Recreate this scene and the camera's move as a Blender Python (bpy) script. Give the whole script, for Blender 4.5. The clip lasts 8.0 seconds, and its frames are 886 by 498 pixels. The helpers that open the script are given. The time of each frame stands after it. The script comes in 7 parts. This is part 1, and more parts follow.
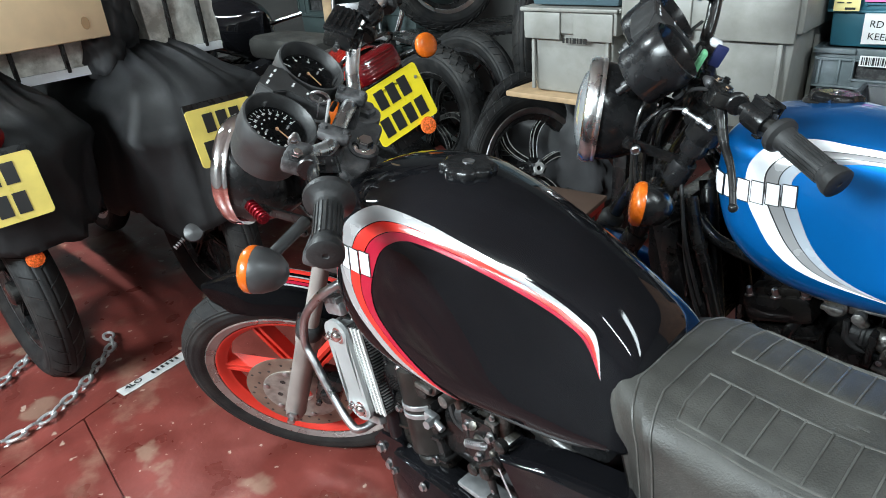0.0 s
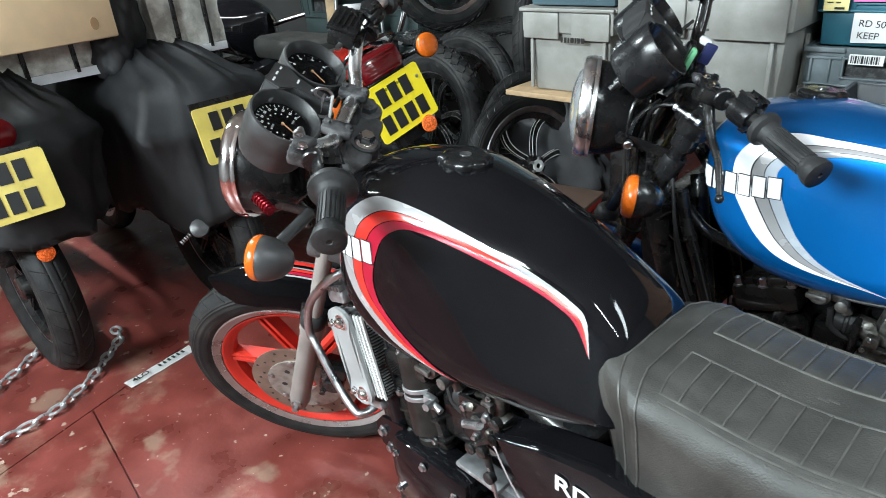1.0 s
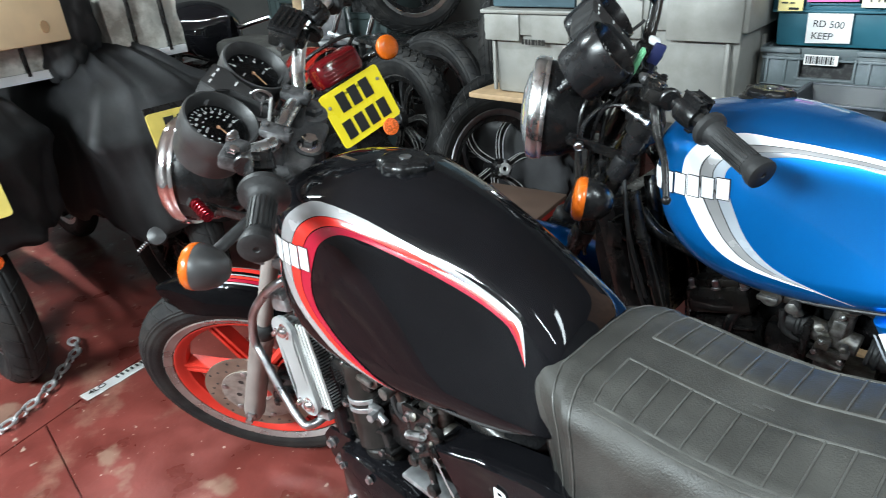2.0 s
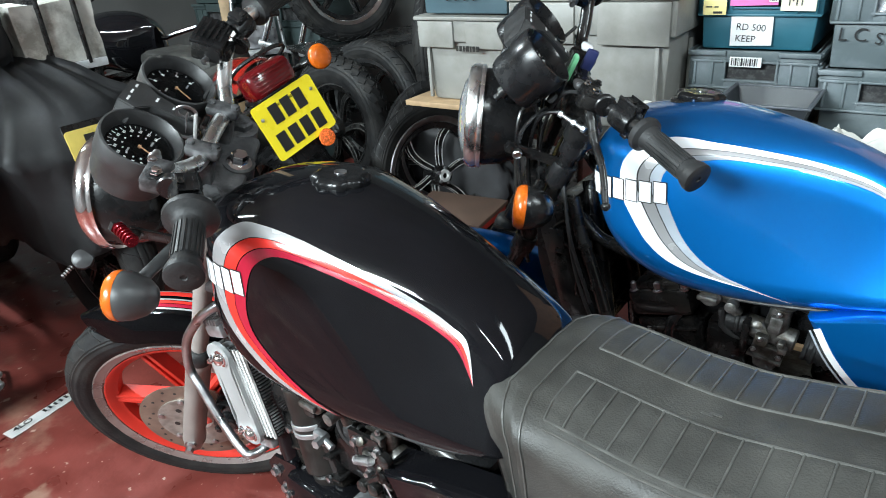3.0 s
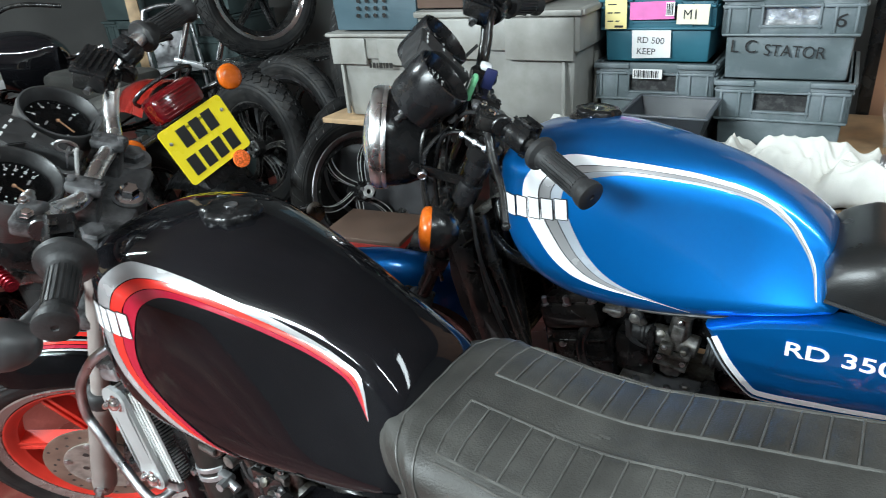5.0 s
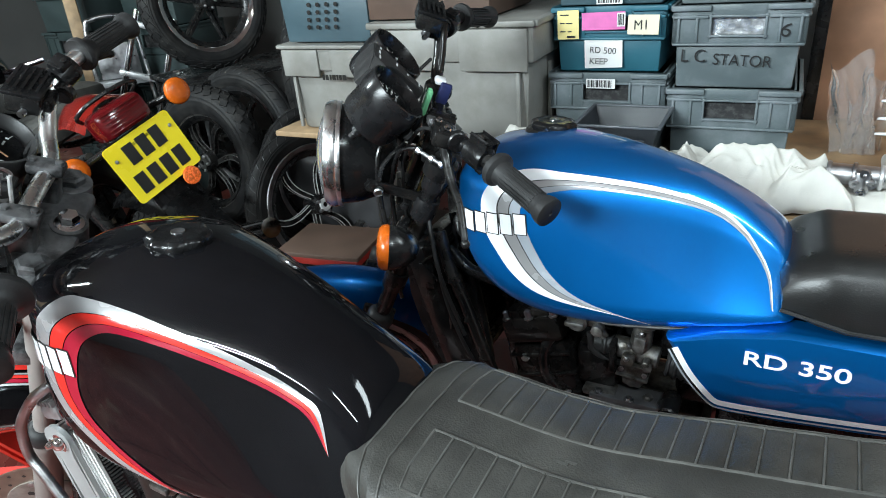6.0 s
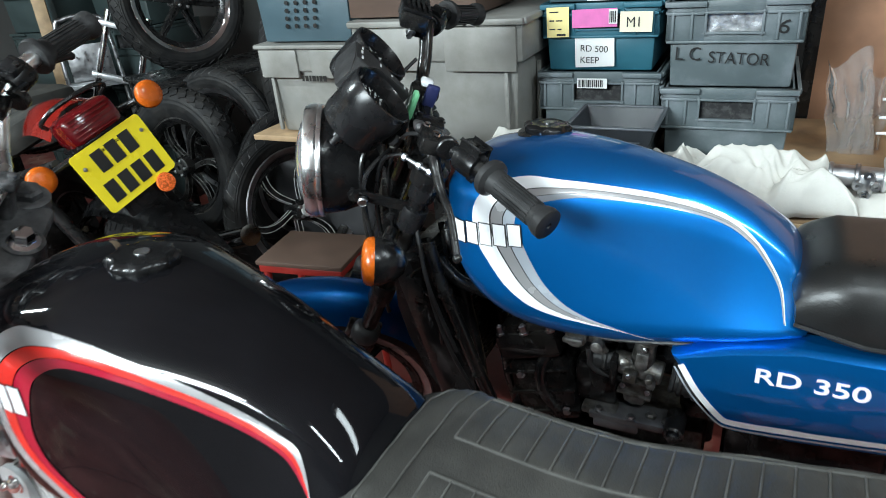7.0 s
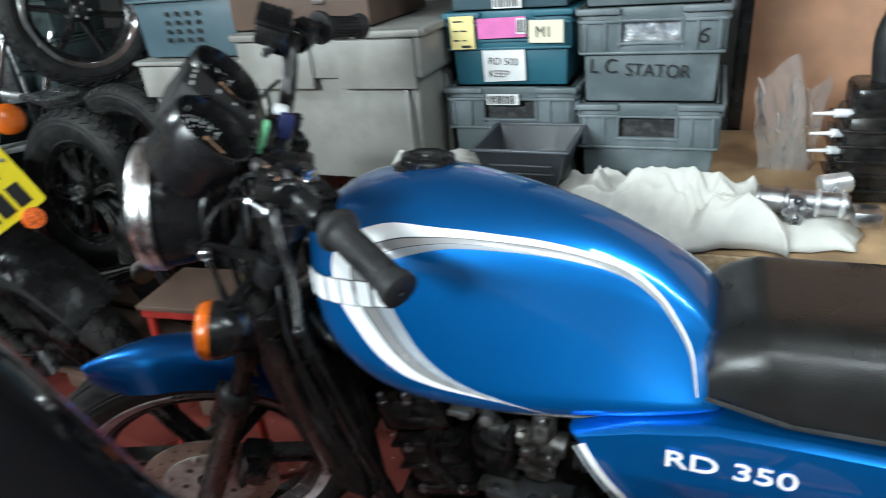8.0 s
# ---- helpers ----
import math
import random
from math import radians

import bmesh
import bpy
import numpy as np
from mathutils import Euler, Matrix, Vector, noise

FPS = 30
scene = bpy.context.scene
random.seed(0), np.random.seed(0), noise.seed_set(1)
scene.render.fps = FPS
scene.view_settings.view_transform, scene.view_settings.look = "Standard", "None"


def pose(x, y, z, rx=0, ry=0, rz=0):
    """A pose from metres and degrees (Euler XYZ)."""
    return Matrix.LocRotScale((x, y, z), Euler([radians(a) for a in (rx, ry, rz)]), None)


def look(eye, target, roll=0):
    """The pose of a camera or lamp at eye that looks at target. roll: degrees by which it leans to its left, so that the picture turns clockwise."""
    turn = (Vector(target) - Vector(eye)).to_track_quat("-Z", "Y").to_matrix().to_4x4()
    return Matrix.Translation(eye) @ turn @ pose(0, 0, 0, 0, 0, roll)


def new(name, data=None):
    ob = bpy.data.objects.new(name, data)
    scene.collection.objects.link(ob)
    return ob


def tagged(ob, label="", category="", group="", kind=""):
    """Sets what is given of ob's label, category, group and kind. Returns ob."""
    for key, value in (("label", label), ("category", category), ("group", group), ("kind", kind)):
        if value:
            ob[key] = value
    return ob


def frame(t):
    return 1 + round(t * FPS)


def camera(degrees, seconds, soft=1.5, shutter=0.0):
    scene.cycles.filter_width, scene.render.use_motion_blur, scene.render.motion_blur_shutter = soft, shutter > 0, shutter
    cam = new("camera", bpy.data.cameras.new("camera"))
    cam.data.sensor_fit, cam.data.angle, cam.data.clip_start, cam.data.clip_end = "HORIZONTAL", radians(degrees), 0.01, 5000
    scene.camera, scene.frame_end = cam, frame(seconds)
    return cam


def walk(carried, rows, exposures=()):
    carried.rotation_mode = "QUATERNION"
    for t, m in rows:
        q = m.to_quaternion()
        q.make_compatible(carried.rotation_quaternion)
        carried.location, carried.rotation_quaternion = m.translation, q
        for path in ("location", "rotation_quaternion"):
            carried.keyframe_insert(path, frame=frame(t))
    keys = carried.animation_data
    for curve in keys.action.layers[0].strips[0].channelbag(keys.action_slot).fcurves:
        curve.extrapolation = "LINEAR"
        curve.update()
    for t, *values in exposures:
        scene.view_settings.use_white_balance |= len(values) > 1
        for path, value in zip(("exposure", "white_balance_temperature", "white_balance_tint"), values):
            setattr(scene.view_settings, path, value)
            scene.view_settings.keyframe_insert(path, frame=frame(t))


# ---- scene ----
cam = camera(68.2, 8.0, soft=0.7, shutter=0.6)
PATH = [
    (0, (0.097, 0.096, 1.283), (-0.049, 1.879, 0.388), -4.7),
    (0.5, (0.081, 0.074, 1.281), (-0.068, 1.86, 0.392), -4.7),
    (1, (0.106, 0.049, 1.286), (-0.048, 1.833, 0.394), -4.8),
    (2.3, (0.17, 0.096, 1.268), (0.128, 1.889, 0.383), -4.7),
    (2.5, (0.169, 0.106, 1.268), (0.176, 1.898, 0.38), -4.7),
    (3, (0.171, 0.107, 1.272), (0.241, 1.9, 0.388), -4.8),
    (3.5, (0.189, 0.11, 1.275), (0.297, 1.902, 0.392), -4.9),
    (4, (0.209, 0.11, 1.276), (0.373, 1.896, 0.392), -5.0),
    (4.5, (0.218, 0.117, 1.281), (0.432, 1.899, 0.4), -5.0),
    (4.7, (0.225, 0.116, 1.286), (0.448, 1.9, 0.409), -5.0),
    (5.8, (0.253, 0.144, 1.288), (0.597, 1.908, 0.411), -5.1),
    (6, (0.245, 0.146, 1.297), (0.611, 1.908, 0.426), -5.0),
    (6.5, (0.242, 0.163, 1.296), (0.632, 1.922, 0.427), -5.1),
    (7, (0.254, 0.22, 1.287), (0.666, 1.969, 0.409), -5.1),
    (7.5, (0.318, 0.294, 1.304), (0.743, 2.04, 0.425), -5.2),
    (8, (0.444, 0.356, 1.265), (0.959, 2.08, 0.391), -5.4),
]
walk(cam, [(t, look(eye, target, roll)) for t, eye, target, roll in PATH], exposures=[(0, 0.49), (2.5, 0.60), (4.5, 0.46), (6, 0.27), (7, 0.22), (8, 0.22)])

# ---- light ----
world = bpy.data.worlds.new("world")
scene.world = world
world.use_nodes = True
world.node_tree.nodes["Background"].inputs[0].default_value = (0.75, 0.85, 1.0, 1)
world.node_tree.nodes["Background"].inputs[1].default_value = 0.03
scene.view_settings.exposure = 0.3

HEAD_E = radians(-40.0)
ROOM = Matrix.Rotation(HEAD_E, 4, "Z")


def room(e, n, z, rx=0, ry=0, rz=0):
    """A pose in the room's own axes: e along the back wall, n towards it."""
    return ROOM @ pose(e, n, z, rx, ry, rz)


# ---- materials ----
def material(name, color, rough=0.5, metal=0.0, coat=0.0, spread=0.25, scale=18.0, bump=0.0, bump_scale=120.0, second=None, mix_scale=4.0, mix_lo=0.45, mix_hi=0.6, rough_spread=0.1, detail=4.0):
    m = bpy.data.materials.new(name)
    m.use_nodes = True
    nt = m.node_tree
    p = nt.nodes["Principled BSDF"]
    tc = nt.nodes.new("ShaderNodeTexCoord")
    n1 = nt.nodes.new("ShaderNodeTexNoise")
    n1.inputs["Scale"].default_value = scale
    n1.inputs["Detail"].default_value = detail
    nt.links.new(tc.outputs["Object"], n1.inputs["Vector"])
    mr = nt.nodes.new("ShaderNodeMapRange")
    mr.inputs[1].default_value, mr.inputs[2].default_value = 0.3, 0.7
    mr.inputs[3].default_value, mr.inputs[4].default_value = 1 - spread, 1 + spread
    nt.links.new(n1.outputs[0], mr.inputs[0])
    mul = nt.nodes.new("ShaderNodeMix")
    mul.data_type, mul.blend_type = "RGBA", "MULTIPLY"
    mul.inputs[0].default_value = 1.0
    base = None
    if second is not None:
        n2 = nt.nodes.new("ShaderNodeTexNoise")
        n2.inputs["Scale"].default_value, n2.inputs["Detail"].default_value = mix_scale, 8.0
        n2.inputs["Roughness"].default_value = 0.65
        nt.links.new(tc.outputs["Object"], n2.inputs["Vector"])
        m2 = nt.nodes.new("ShaderNodeMapRange")
        m2.inputs[1].default_value, m2.inputs[2].default_value = mix_lo, mix_hi
        nt.links.new(n2.outputs[0], m2.inputs[0])
        mx = nt.nodes.new("ShaderNodeMix")
        mx.data_type = "RGBA"
        mx.inputs[6].default_value, mx.inputs[7].default_value = (*color, 1), (*second, 1)
        nt.links.new(m2.outputs[0], mx.inputs[0])
        nt.links.new(mx.outputs[2], mul.inputs[6])
    else:
        mul.inputs[6].default_value = (*color, 1)
    nt.links.new(mr.outputs[0], mul.inputs[7])
    nt.links.new(mul.outputs[2], p.inputs["Base Color"])
    p.inputs["Metallic"].default_value = metal
    p.inputs["Coat Weight"].default_value = coat
    p.inputs["Coat Roughness"].default_value = 0.03
    rr = nt.nodes.new("ShaderNodeMapRange")
    rr.inputs[1].default_value, rr.inputs[2].default_value = 0.3, 0.7
    rr.inputs[3].default_value, rr.inputs[4].default_value = max(0.02, rough - rough_spread), min(1, rough + rough_spread)
    nt.links.new(n1.outputs[0], rr.inputs[0])
    nt.links.new(rr.outputs[0], p.inputs["Roughness"])
    if bump:
        n3 = nt.nodes.new("ShaderNodeTexNoise")
        n3.inputs["Scale"].default_value, n3.inputs["Detail"].default_value = bump_scale, 3.0
        nt.links.new(tc.outputs["Object"], n3.inputs["Vector"])
        b = nt.nodes.new("ShaderNodeBump")
        b.inputs["Strength"].default_value, b.inputs["Distance"].default_value = bump, 0.002
        nt.links.new(n3.outputs[0], b.inputs["Height"])
        nt.links.new(b.outputs[0], p.inputs["Normal"])
    return m


BLACK_PAINT = material("black_paint", (0.005, 0.005, 0.006), 0.04, coat=0.0, spread=0.2, scale=9, rough_spread=0.015, second=(0.03, 0.03, 0.029), mix_scale=170, mix_lo=0.74, mix_hi=0.78)
BLUE_PAINT = material("blue_paint", (0.0005, 0.185, 0.60), 0.37, metal=0.82, coat=1.0, spread=0.06, scale=900, rough_spread=0.03)
BLACK_PAINT.node_tree.nodes["Principled BSDF"].inputs["Specular IOR Level"].default_value = 0.27
RED_STRIPE = material("red_decal", (0.60, 0.028, 0.02), 0.2, coat=0.8, spread=0.06)
CRIMSON_STRIPE = material("crimson_decal", (0.33, 0.008, 0.028), 0.2, coat=0.8, spread=0.06)
SILVER_STRIPE = material("silver_decal", (0.36, 0.355, 0.36), 0.24, metal=0.3, coat=0.6, spread=0.05)
WHITE_STRIPE = material("white_decal", (0.82, 0.83, 0.85), 0.25, coat=0.6, spread=0.03)
GREY_STRIPE = material("grey_decal", (0.33, 0.36, 0.4), 0.22, coat=0.6, spread=0.05)
RUBBER = material("rubber", (0.022, 0.022, 0.0225), 0.5, spread=0.3, scale=40, bump=0.25, bump_scale=220)
TYRE = material("tyre_rubber", (0.011, 0.011, 0.0115), 0.62, spread=0.35, scale=25, bump=0.4, bump_scale=150, second=(0.02, 0.019, 0.018), mix_scale=9)
TYRE.node_tree.nodes["Principled BSDF"].inputs["Specular IOR Level"].default_value = 0.25
VINYL = material("seat_vinyl", (0.029, 0.0282, 0.0258), 0.52, spread=0.25, scale=14, bump=0.35, bump_scale=420, second=(0.046, 0.0447, 0.0405), mix_scale=6, rough_spread=0.10)
VINYL.node_tree.nodes["Principled BSDF"].inputs["Specular IOR Level"].default_value = 0.36
CHROME = material("chrome", (0.92, 0.92, 0.93), 0.07, metal=1.0, spread=0.08, scale=30, rough_spread=0.05)
STEEL = material("dull_steel", (0.45, 0.45, 0.46), 0.35, metal=1.0, spread=0.2, scale=40)
ALLOY = material("cast_alloy", (0.42, 0.43, 0.44), 0.45, metal=0.85, spread=0.2, scale=60, bump=0.15, bump_scale=300)
GREY_METAL = material("grey_painted_metal", (0.4, 0.41, 0.42), 0.4, metal=0.3, spread=0.12, scale=30)
FORK_GREY = material("fork_leg_paint", (0.27, 0.245, 0.228), 0.45, metal=0.1, spread=0.15, scale=20)
BLACK_PLASTIC = material("black_plastic", (0.009, 0.009, 0.0095), 0.24, spread=0.25, scale=30, bump=0.1, bump_scale=350)
SATIN_BLACK = material("satin_black_metal", (0.008, 0.008, 0.0085), 0.26, spread=0.35, scale=25, second=(0.018, 0.017, 0.016), mix_scale=14)
RED_WHEEL = material("red_wheel_paint", (0.58, 0.030, 0.017), 0.5, coat=0.0, spread=0.12, scale=12)
WORN_GREY = material("worn_grey_casting", (0.12, 0.12, 0.123), 0.42, metal=0.45, spread=0.35, scale=45, second=(0.03, 0.03, 0.031), mix_scale=25)
AMBER = material("amber_lens", (0.55, 0.105, 0.008), 0.22, coat=0.5, spread=0.15, scale=60)
RED_LENS = material("red_lens", (0.11, 0.003, 0.005), 0.14, coat=0.8, spread=0.2, scale=30)
YELLOW_PLATE = material("yellow_plate", (0.9, 0.72, 0.02), 0.3, coat=0.3, spread=0.05, scale=10)
FADED_PLATE = material("faded_yellow_plate", (0.70, 0.56, 0.13), 0.35, coat=0.3, spread=0.12, scale=14)
INK = material("black_ink", (0.012, 0.012, 0.012), 0.4, spread=0.1)


def worn_floor():
    """Red floor paint: dark stains, bare concrete patches and small pale chips."""
    m = material("red_floor_paint", (0.158, 0.033, 0.026), 0.38, spread=0.3, scale=7, bump=0.35, bump_scale=60, second=(0.25, 0.125, 0.09), mix_scale=2.6, mix_lo=0.54, mix_hi=0.66, rough_spread=0.16, detail=8)
    nt = m.node_tree
    p = nt.nodes["Principled BSDF"]
    link = p.inputs["Base Color"].links[0]
    colour = link.from_socket
    tc = nt.nodes.new("ShaderNodeTexCoord")
    for scale, lo, hi, tint, amount in ((3.3, 0.60, 0.64, (0.27, 0.165, 0.12, 1), 0.75), (17.0, 0.675, 0.69, (0.42, 0.31, 0.25, 1), 0.85), (48.0, 0.70, 0.715, (0.5, 0.4, 0.34, 1), 0.7), (1.7, 0.55, 0.75, (0.07, 0.025, 0.02, 1), 0.55)):
        n = nt.nodes.new("ShaderNodeTexNoise")
        n.inputs["Scale"].default_value, n.inputs["Detail"].default_value = scale, 5.0
        nt.links.new(tc.outputs["Object"], n.inputs["Vector"])
        r = nt.nodes.new("ShaderNodeMapRange")
        r.inputs[1].default_value, r.inputs[2].default_value, r.inputs[4].default_value = lo, hi, amount
        nt.links.new(n.outputs[0], r.inputs[0])
        mx = nt.nodes.new("ShaderNodeMix")
        mx.data_type = "RGBA"
        mx.inputs[7].default_value = tint
        nt.links.new(r.outputs[0], mx.inputs[0])
        nt.links.new(colour, mx.inputs[6])
        colour = mx.outputs[2]
    nt.links.new(colour, p.inputs["Base Color"])
    return m


FLOOR = worn_floor()
FLOOR_JOINT = material("floor_joint_dirt", (0.09, 0.030, 0.024), 0.9, spread=0.3, scale=20)
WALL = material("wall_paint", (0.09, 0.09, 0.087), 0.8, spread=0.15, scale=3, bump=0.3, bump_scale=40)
# unseen south and east walls and ceiling, made pale to bounce fill light
BOUNCE_WALL = material("bounce_wall", (0.30, 0.30, 0.295), 0.8, spread=0.15, scale=3, bump=0.3, bump_scale=40)
BOUNCE_CEIL = material("bounce_ceiling", (0.45, 0.445, 0.43), 0.85, spread=0.1, scale=3)
GREY_CRATE = material("grey_crate_plastic", (0.10, 0.127, 0.135), 0.5, spread=0.16, scale=8, bump=0.12, bump_scale=200, second=(0.15, 0.175, 0.19), mix_scale=7)
TEAL_CRATE = material("teal_crate_plastic", (0.02, 0.115, 0.16), 0.5, spread=0.12, scale=8, bump=0.12, bump_scale=200)
BLUE_CRATE = material("blue_grey_crate_plastic", (0.058, 0.10, 0.122), 0.5, spread=0.12, scale=8, bump=0.12, bump_scale=200)
PALE_BIN = material("pale_grey_bin_plastic", (0.245, 0.243, 0.226), 0.5, spread=0.14, scale=6, bump=0.12, bump_scale=160, second=(0.185, 0.18, 0.162), mix_scale=4)
PLYWOOD = material("plywood", (0.40, 0.21, 0.125), 0.6, spread=0.3, scale=6, bump=0.2, bump_scale=90)
BENCHWOOD = material("bench_wood", (0.34, 0.22, 0.12), 0.65, spread=0.35, scale=12, bump=0.25, bump_scale=90)


# ---- building helpers ----
def bm_box(bm, cx, cy, cz, sx, sy, sz, m=None, bevel=0.0, taper=1.0):
    r = bmesh.ops.create_cube(bm, size=1.0)
    vs = r["verts"]
    for v in vs:
        k = taper if v.co.z < 0 else 1.0
        v.co = Vector((cx + v.co.x * sx * k, cy + v.co.y * sy * k, cz + v.co.z * sz))
    if m is not None:
        for v in vs:
            v.co = m @ v.co
    if bevel:
        es = list({e for v in vs for e in v.link_edges})
        bmesh.ops.bevel(bm, geom=es, offset=bevel, segments=2, profile=0.5, affect="EDGES")
    return vs


def bm_lathe(bm, profile, steps=32, m=None, close=False):
    """Spin (radius, height) pairs about z."""
    rings = []
    for r, h in profile:
        ring = []
        for k in range(steps):
            a = 2 * math.pi * k / steps
            co = Vector((r * math.cos(a), r * math.sin(a), h))
            ring.append(bm.verts.new(m @ co if m is not None else co))
        rings.append(ring)
    n = len(rings)
    for i in range(n if close else n - 1):
        a, b = rings[i], rings[(i + 1) % n]
        for k in range(steps):
            bm.faces.new((a[k], a[(k + 1) % steps], b[(k + 1) % steps], b[k]))
    if not close:
        for ring, rad in ((rings[0], profile[0][0]), (rings[-1], profile[-1][0])):
            if rad > 1e-5:
                try:
                    bm.faces.new(ring)
                except ValueError:
                    pass
    return rings


def along(a, b):
    """A pose at a whose z axis points to b."""
    a, b = Vector(a), Vector(b)
    return Matrix.Translation(a) @ (b - a).to_track_quat("Z", "Y").to_matrix().to_4x4()


def bm_rod(bm, a, b, r, r2=None, steps=16, bevel=0.0):
    ln = (Vector(b) - Vector(a)).length
    r2 = r if r2 is None else r2
    c = bevel
    prof = [(r, 0), (r2, ln)] if not c else [(r - c, 0), (r, c), (r2, ln - c), (r2 - c, ln)]
    bm_lathe(bm, prof, steps, along(a, b))


def bm_tube(bm, pts, r, steps=12, sub=6, closed=False):
    """A round tube through the points, smoothed."""
    P = [Vector(p) for p in pts]
    n = len(P)
    out = []
    last = n if closed else n - 1
    for i in range(last):
        p0 = P[(i - 1) % n] if closed or i > 0 else P[0]
        p1, p2 = P[i], P[(i + 1) % n]
        p3 = P[(i + 2) % n] if closed or i + 2 < n else P[-1]
        for k in range(sub):
            t = k / sub
            out.append(0.5 * ((2 * p1) + (p2 - p0) * t + (2 * p0 - 5 * p1 + 4 * p2 - p3) * t * t + (3 * p1 - p0 - 3 * p2 + p3) * t ** 3))
    if not closed:
        out.append(P[-1])
    rings = []
    side = None
    m = len(out)
    for i, p in enumerate(out):
        d = (out[(i + 1) % m] - out[i - 1]) if closed or 0 < i < m - 1 else (out[1] - out[0] if i == 0 else out[-1] - out[-2])
        d.normalize()
        if side is None:
            side = d.orthogonal().normalized()
        side = (side - d * side.dot(d)).normalized()
        up = d.cross(side)
        rr = r[min(len(r) - 1, int(i * len(r) / m))] if isinstance(r, (list, tuple)) else r
        rings.append([bm.verts.new(p + rr * (math.cos(2 * math.pi * k / steps) * side + math.sin(2 * math.pi * k / steps) * up)) for k in range(steps)])
    for i in range(m if closed else m - 1):
        a, b = rings[i], rings[(i + 1) % m]
        for k in range(steps):
            bm.faces.new((a[k], a[(k + 1) % steps], b[(k + 1) % steps], b[k]))
    if not closed:
        bm.faces.new(rings[0][::-1])
        bm.faces.new(rings[-1])


def bm_grid(bm, rows, closed=False):
    """Faces over rows of points."""
    vs = [[bm.verts.new(p) for p in row] for row in rows]
    for a, b in zip(vs, vs[1:]):
        n = len(a)
        for k in range(n if closed else n - 1):
            bm.faces.new((a[k], a[(k + 1) % n], b[(k + 1) % n], b[k]))
    return vs


def bm_poly(bm, pts, y0, y1, m=None):
    """A plate: an outline in x, z, pulled from y0 to y1."""
    a = [bm.verts.new((x, y0, z)) for x, z in pts]
    b = [bm.verts.new((x, y1, z)) for x, z in pts]
    n = len(pts)
    bm.faces.new(a)
    bm.faces.new(b[::-1])
    for i in range(n):
        bm.faces.new((a[i], b[i], b[(i + 1) % n], a[(i + 1) % n]))
    if m is not None:
        for v in a + b:
            v.co = m @ v.co


def mesh_of(name, bm, mat, smooth=True, angle=40):
    bmesh.ops.recalc_face_normals(bm, faces=bm.faces)
    me = bpy.data.meshes.new(name)
    bm.to_mesh(me)
    bm.free()
    me.materials.append(mat)
    if smooth:
        me.shade_smooth()
        me.set_sharp_from_angle(angle=radians(angle))
    return me


def part(name, bm, mat, parent=None, label="", m=None, smooth=True, angle=40):
    ob = new(name, mesh_of(name, bm, mat, smooth, angle))
    if parent is not None:
        ob.parent = parent
    if m is not None:
        ob.matrix_basis = m
    if label:
        tagged(ob, label)
    return ob


def sub(name, bm, mat, parent, label="", angle=40):
    """A piece under a part, given in the thing's own axes."""
    ob = part(name, bm, mat, parent, label, angle=angle)
    ob.matrix_basis = parent.matrix_basis.inverted()
    return ob


def empty(name, m, label, category, group="", kind=""):
    ob = new(name)
    ob.empty_display_size = 0.1
    ob.matrix_basis = m
    return tagged(ob, label, category, group, kind)


def B():
    return bmesh.new()


def curve_at(pts, x):
    """Smooth value at x between (x, value) pairs in rising x."""
    if x <= pts[0][0]:
        return pts[0][1]
    if x >= pts[-1][0]:
        return pts[-1][1]
    for i in range(len(pts) - 1):
        if pts[i][0] <= x <= pts[i + 1][0]:
            (x1, y1), (x2, y2) = pts[i], pts[i + 1]
            x0, y0 = pts[i - 1] if i else (2 * x1 - x2, 2 * y1 - y2)
            x3, y3 = pts[i + 2] if i + 2 < len(pts) else (2 * x2 - x1, 2 * y2 - y1)
            t = (x - x1) / (x2 - x1)
            m1 = (y2 - y0) / (x2 - x0) * (x2 - x1)
            m2 = (y3 - y1) / (x3 - x1) * (x2 - x1)
            return (2 * t ** 3 - 3 * t * t + 1) * y1 + (t ** 3 - 2 * t * t + t) * m1 + (-2 * t ** 3 + 3 * t * t) * y2 + (t ** 3 - t * t) * m2


def smooth_path(pts, n):
    """n points evenly along a smooth curve through 2D points."""
    P = [Vector((p[0], p[1], 0)) for p in pts]
    s = [0.0]
    for a, b in zip(P, P[1:]):
        s.append(s[-1] + (b - a).length)
    xs = [(k, p.x) for k, p in zip(s, P)]
    ys = [(k, p.y) for k, p in zip(s, P)]
    return [(curve_at(xs, s[-1] * k / (n - 1)), curve_at(ys, s[-1] * k / (n - 1))) for k in range(n)]

# ---- the room ----
def slab(name, e0, e1, n0, n1, z0, z1, mat, label, category):
    bm = B()
    bm_box(bm, (e0 + e1) / 2, (n0 + n1) / 2, (z0 + z1) / 2, e1 - e0, n1 - n0, z1 - z0)
    ob = part(name, bm, mat, None, m=ROOM.copy(), smooth=False)
    return tagged(ob, label, category, kind="structure")


floor = slab("floor", -5.2, 3.2, -2.6, 4.0, -0.14, -0.02, FLOOR_JOINT, "worn red painted concrete floor with bare patches", "floor")


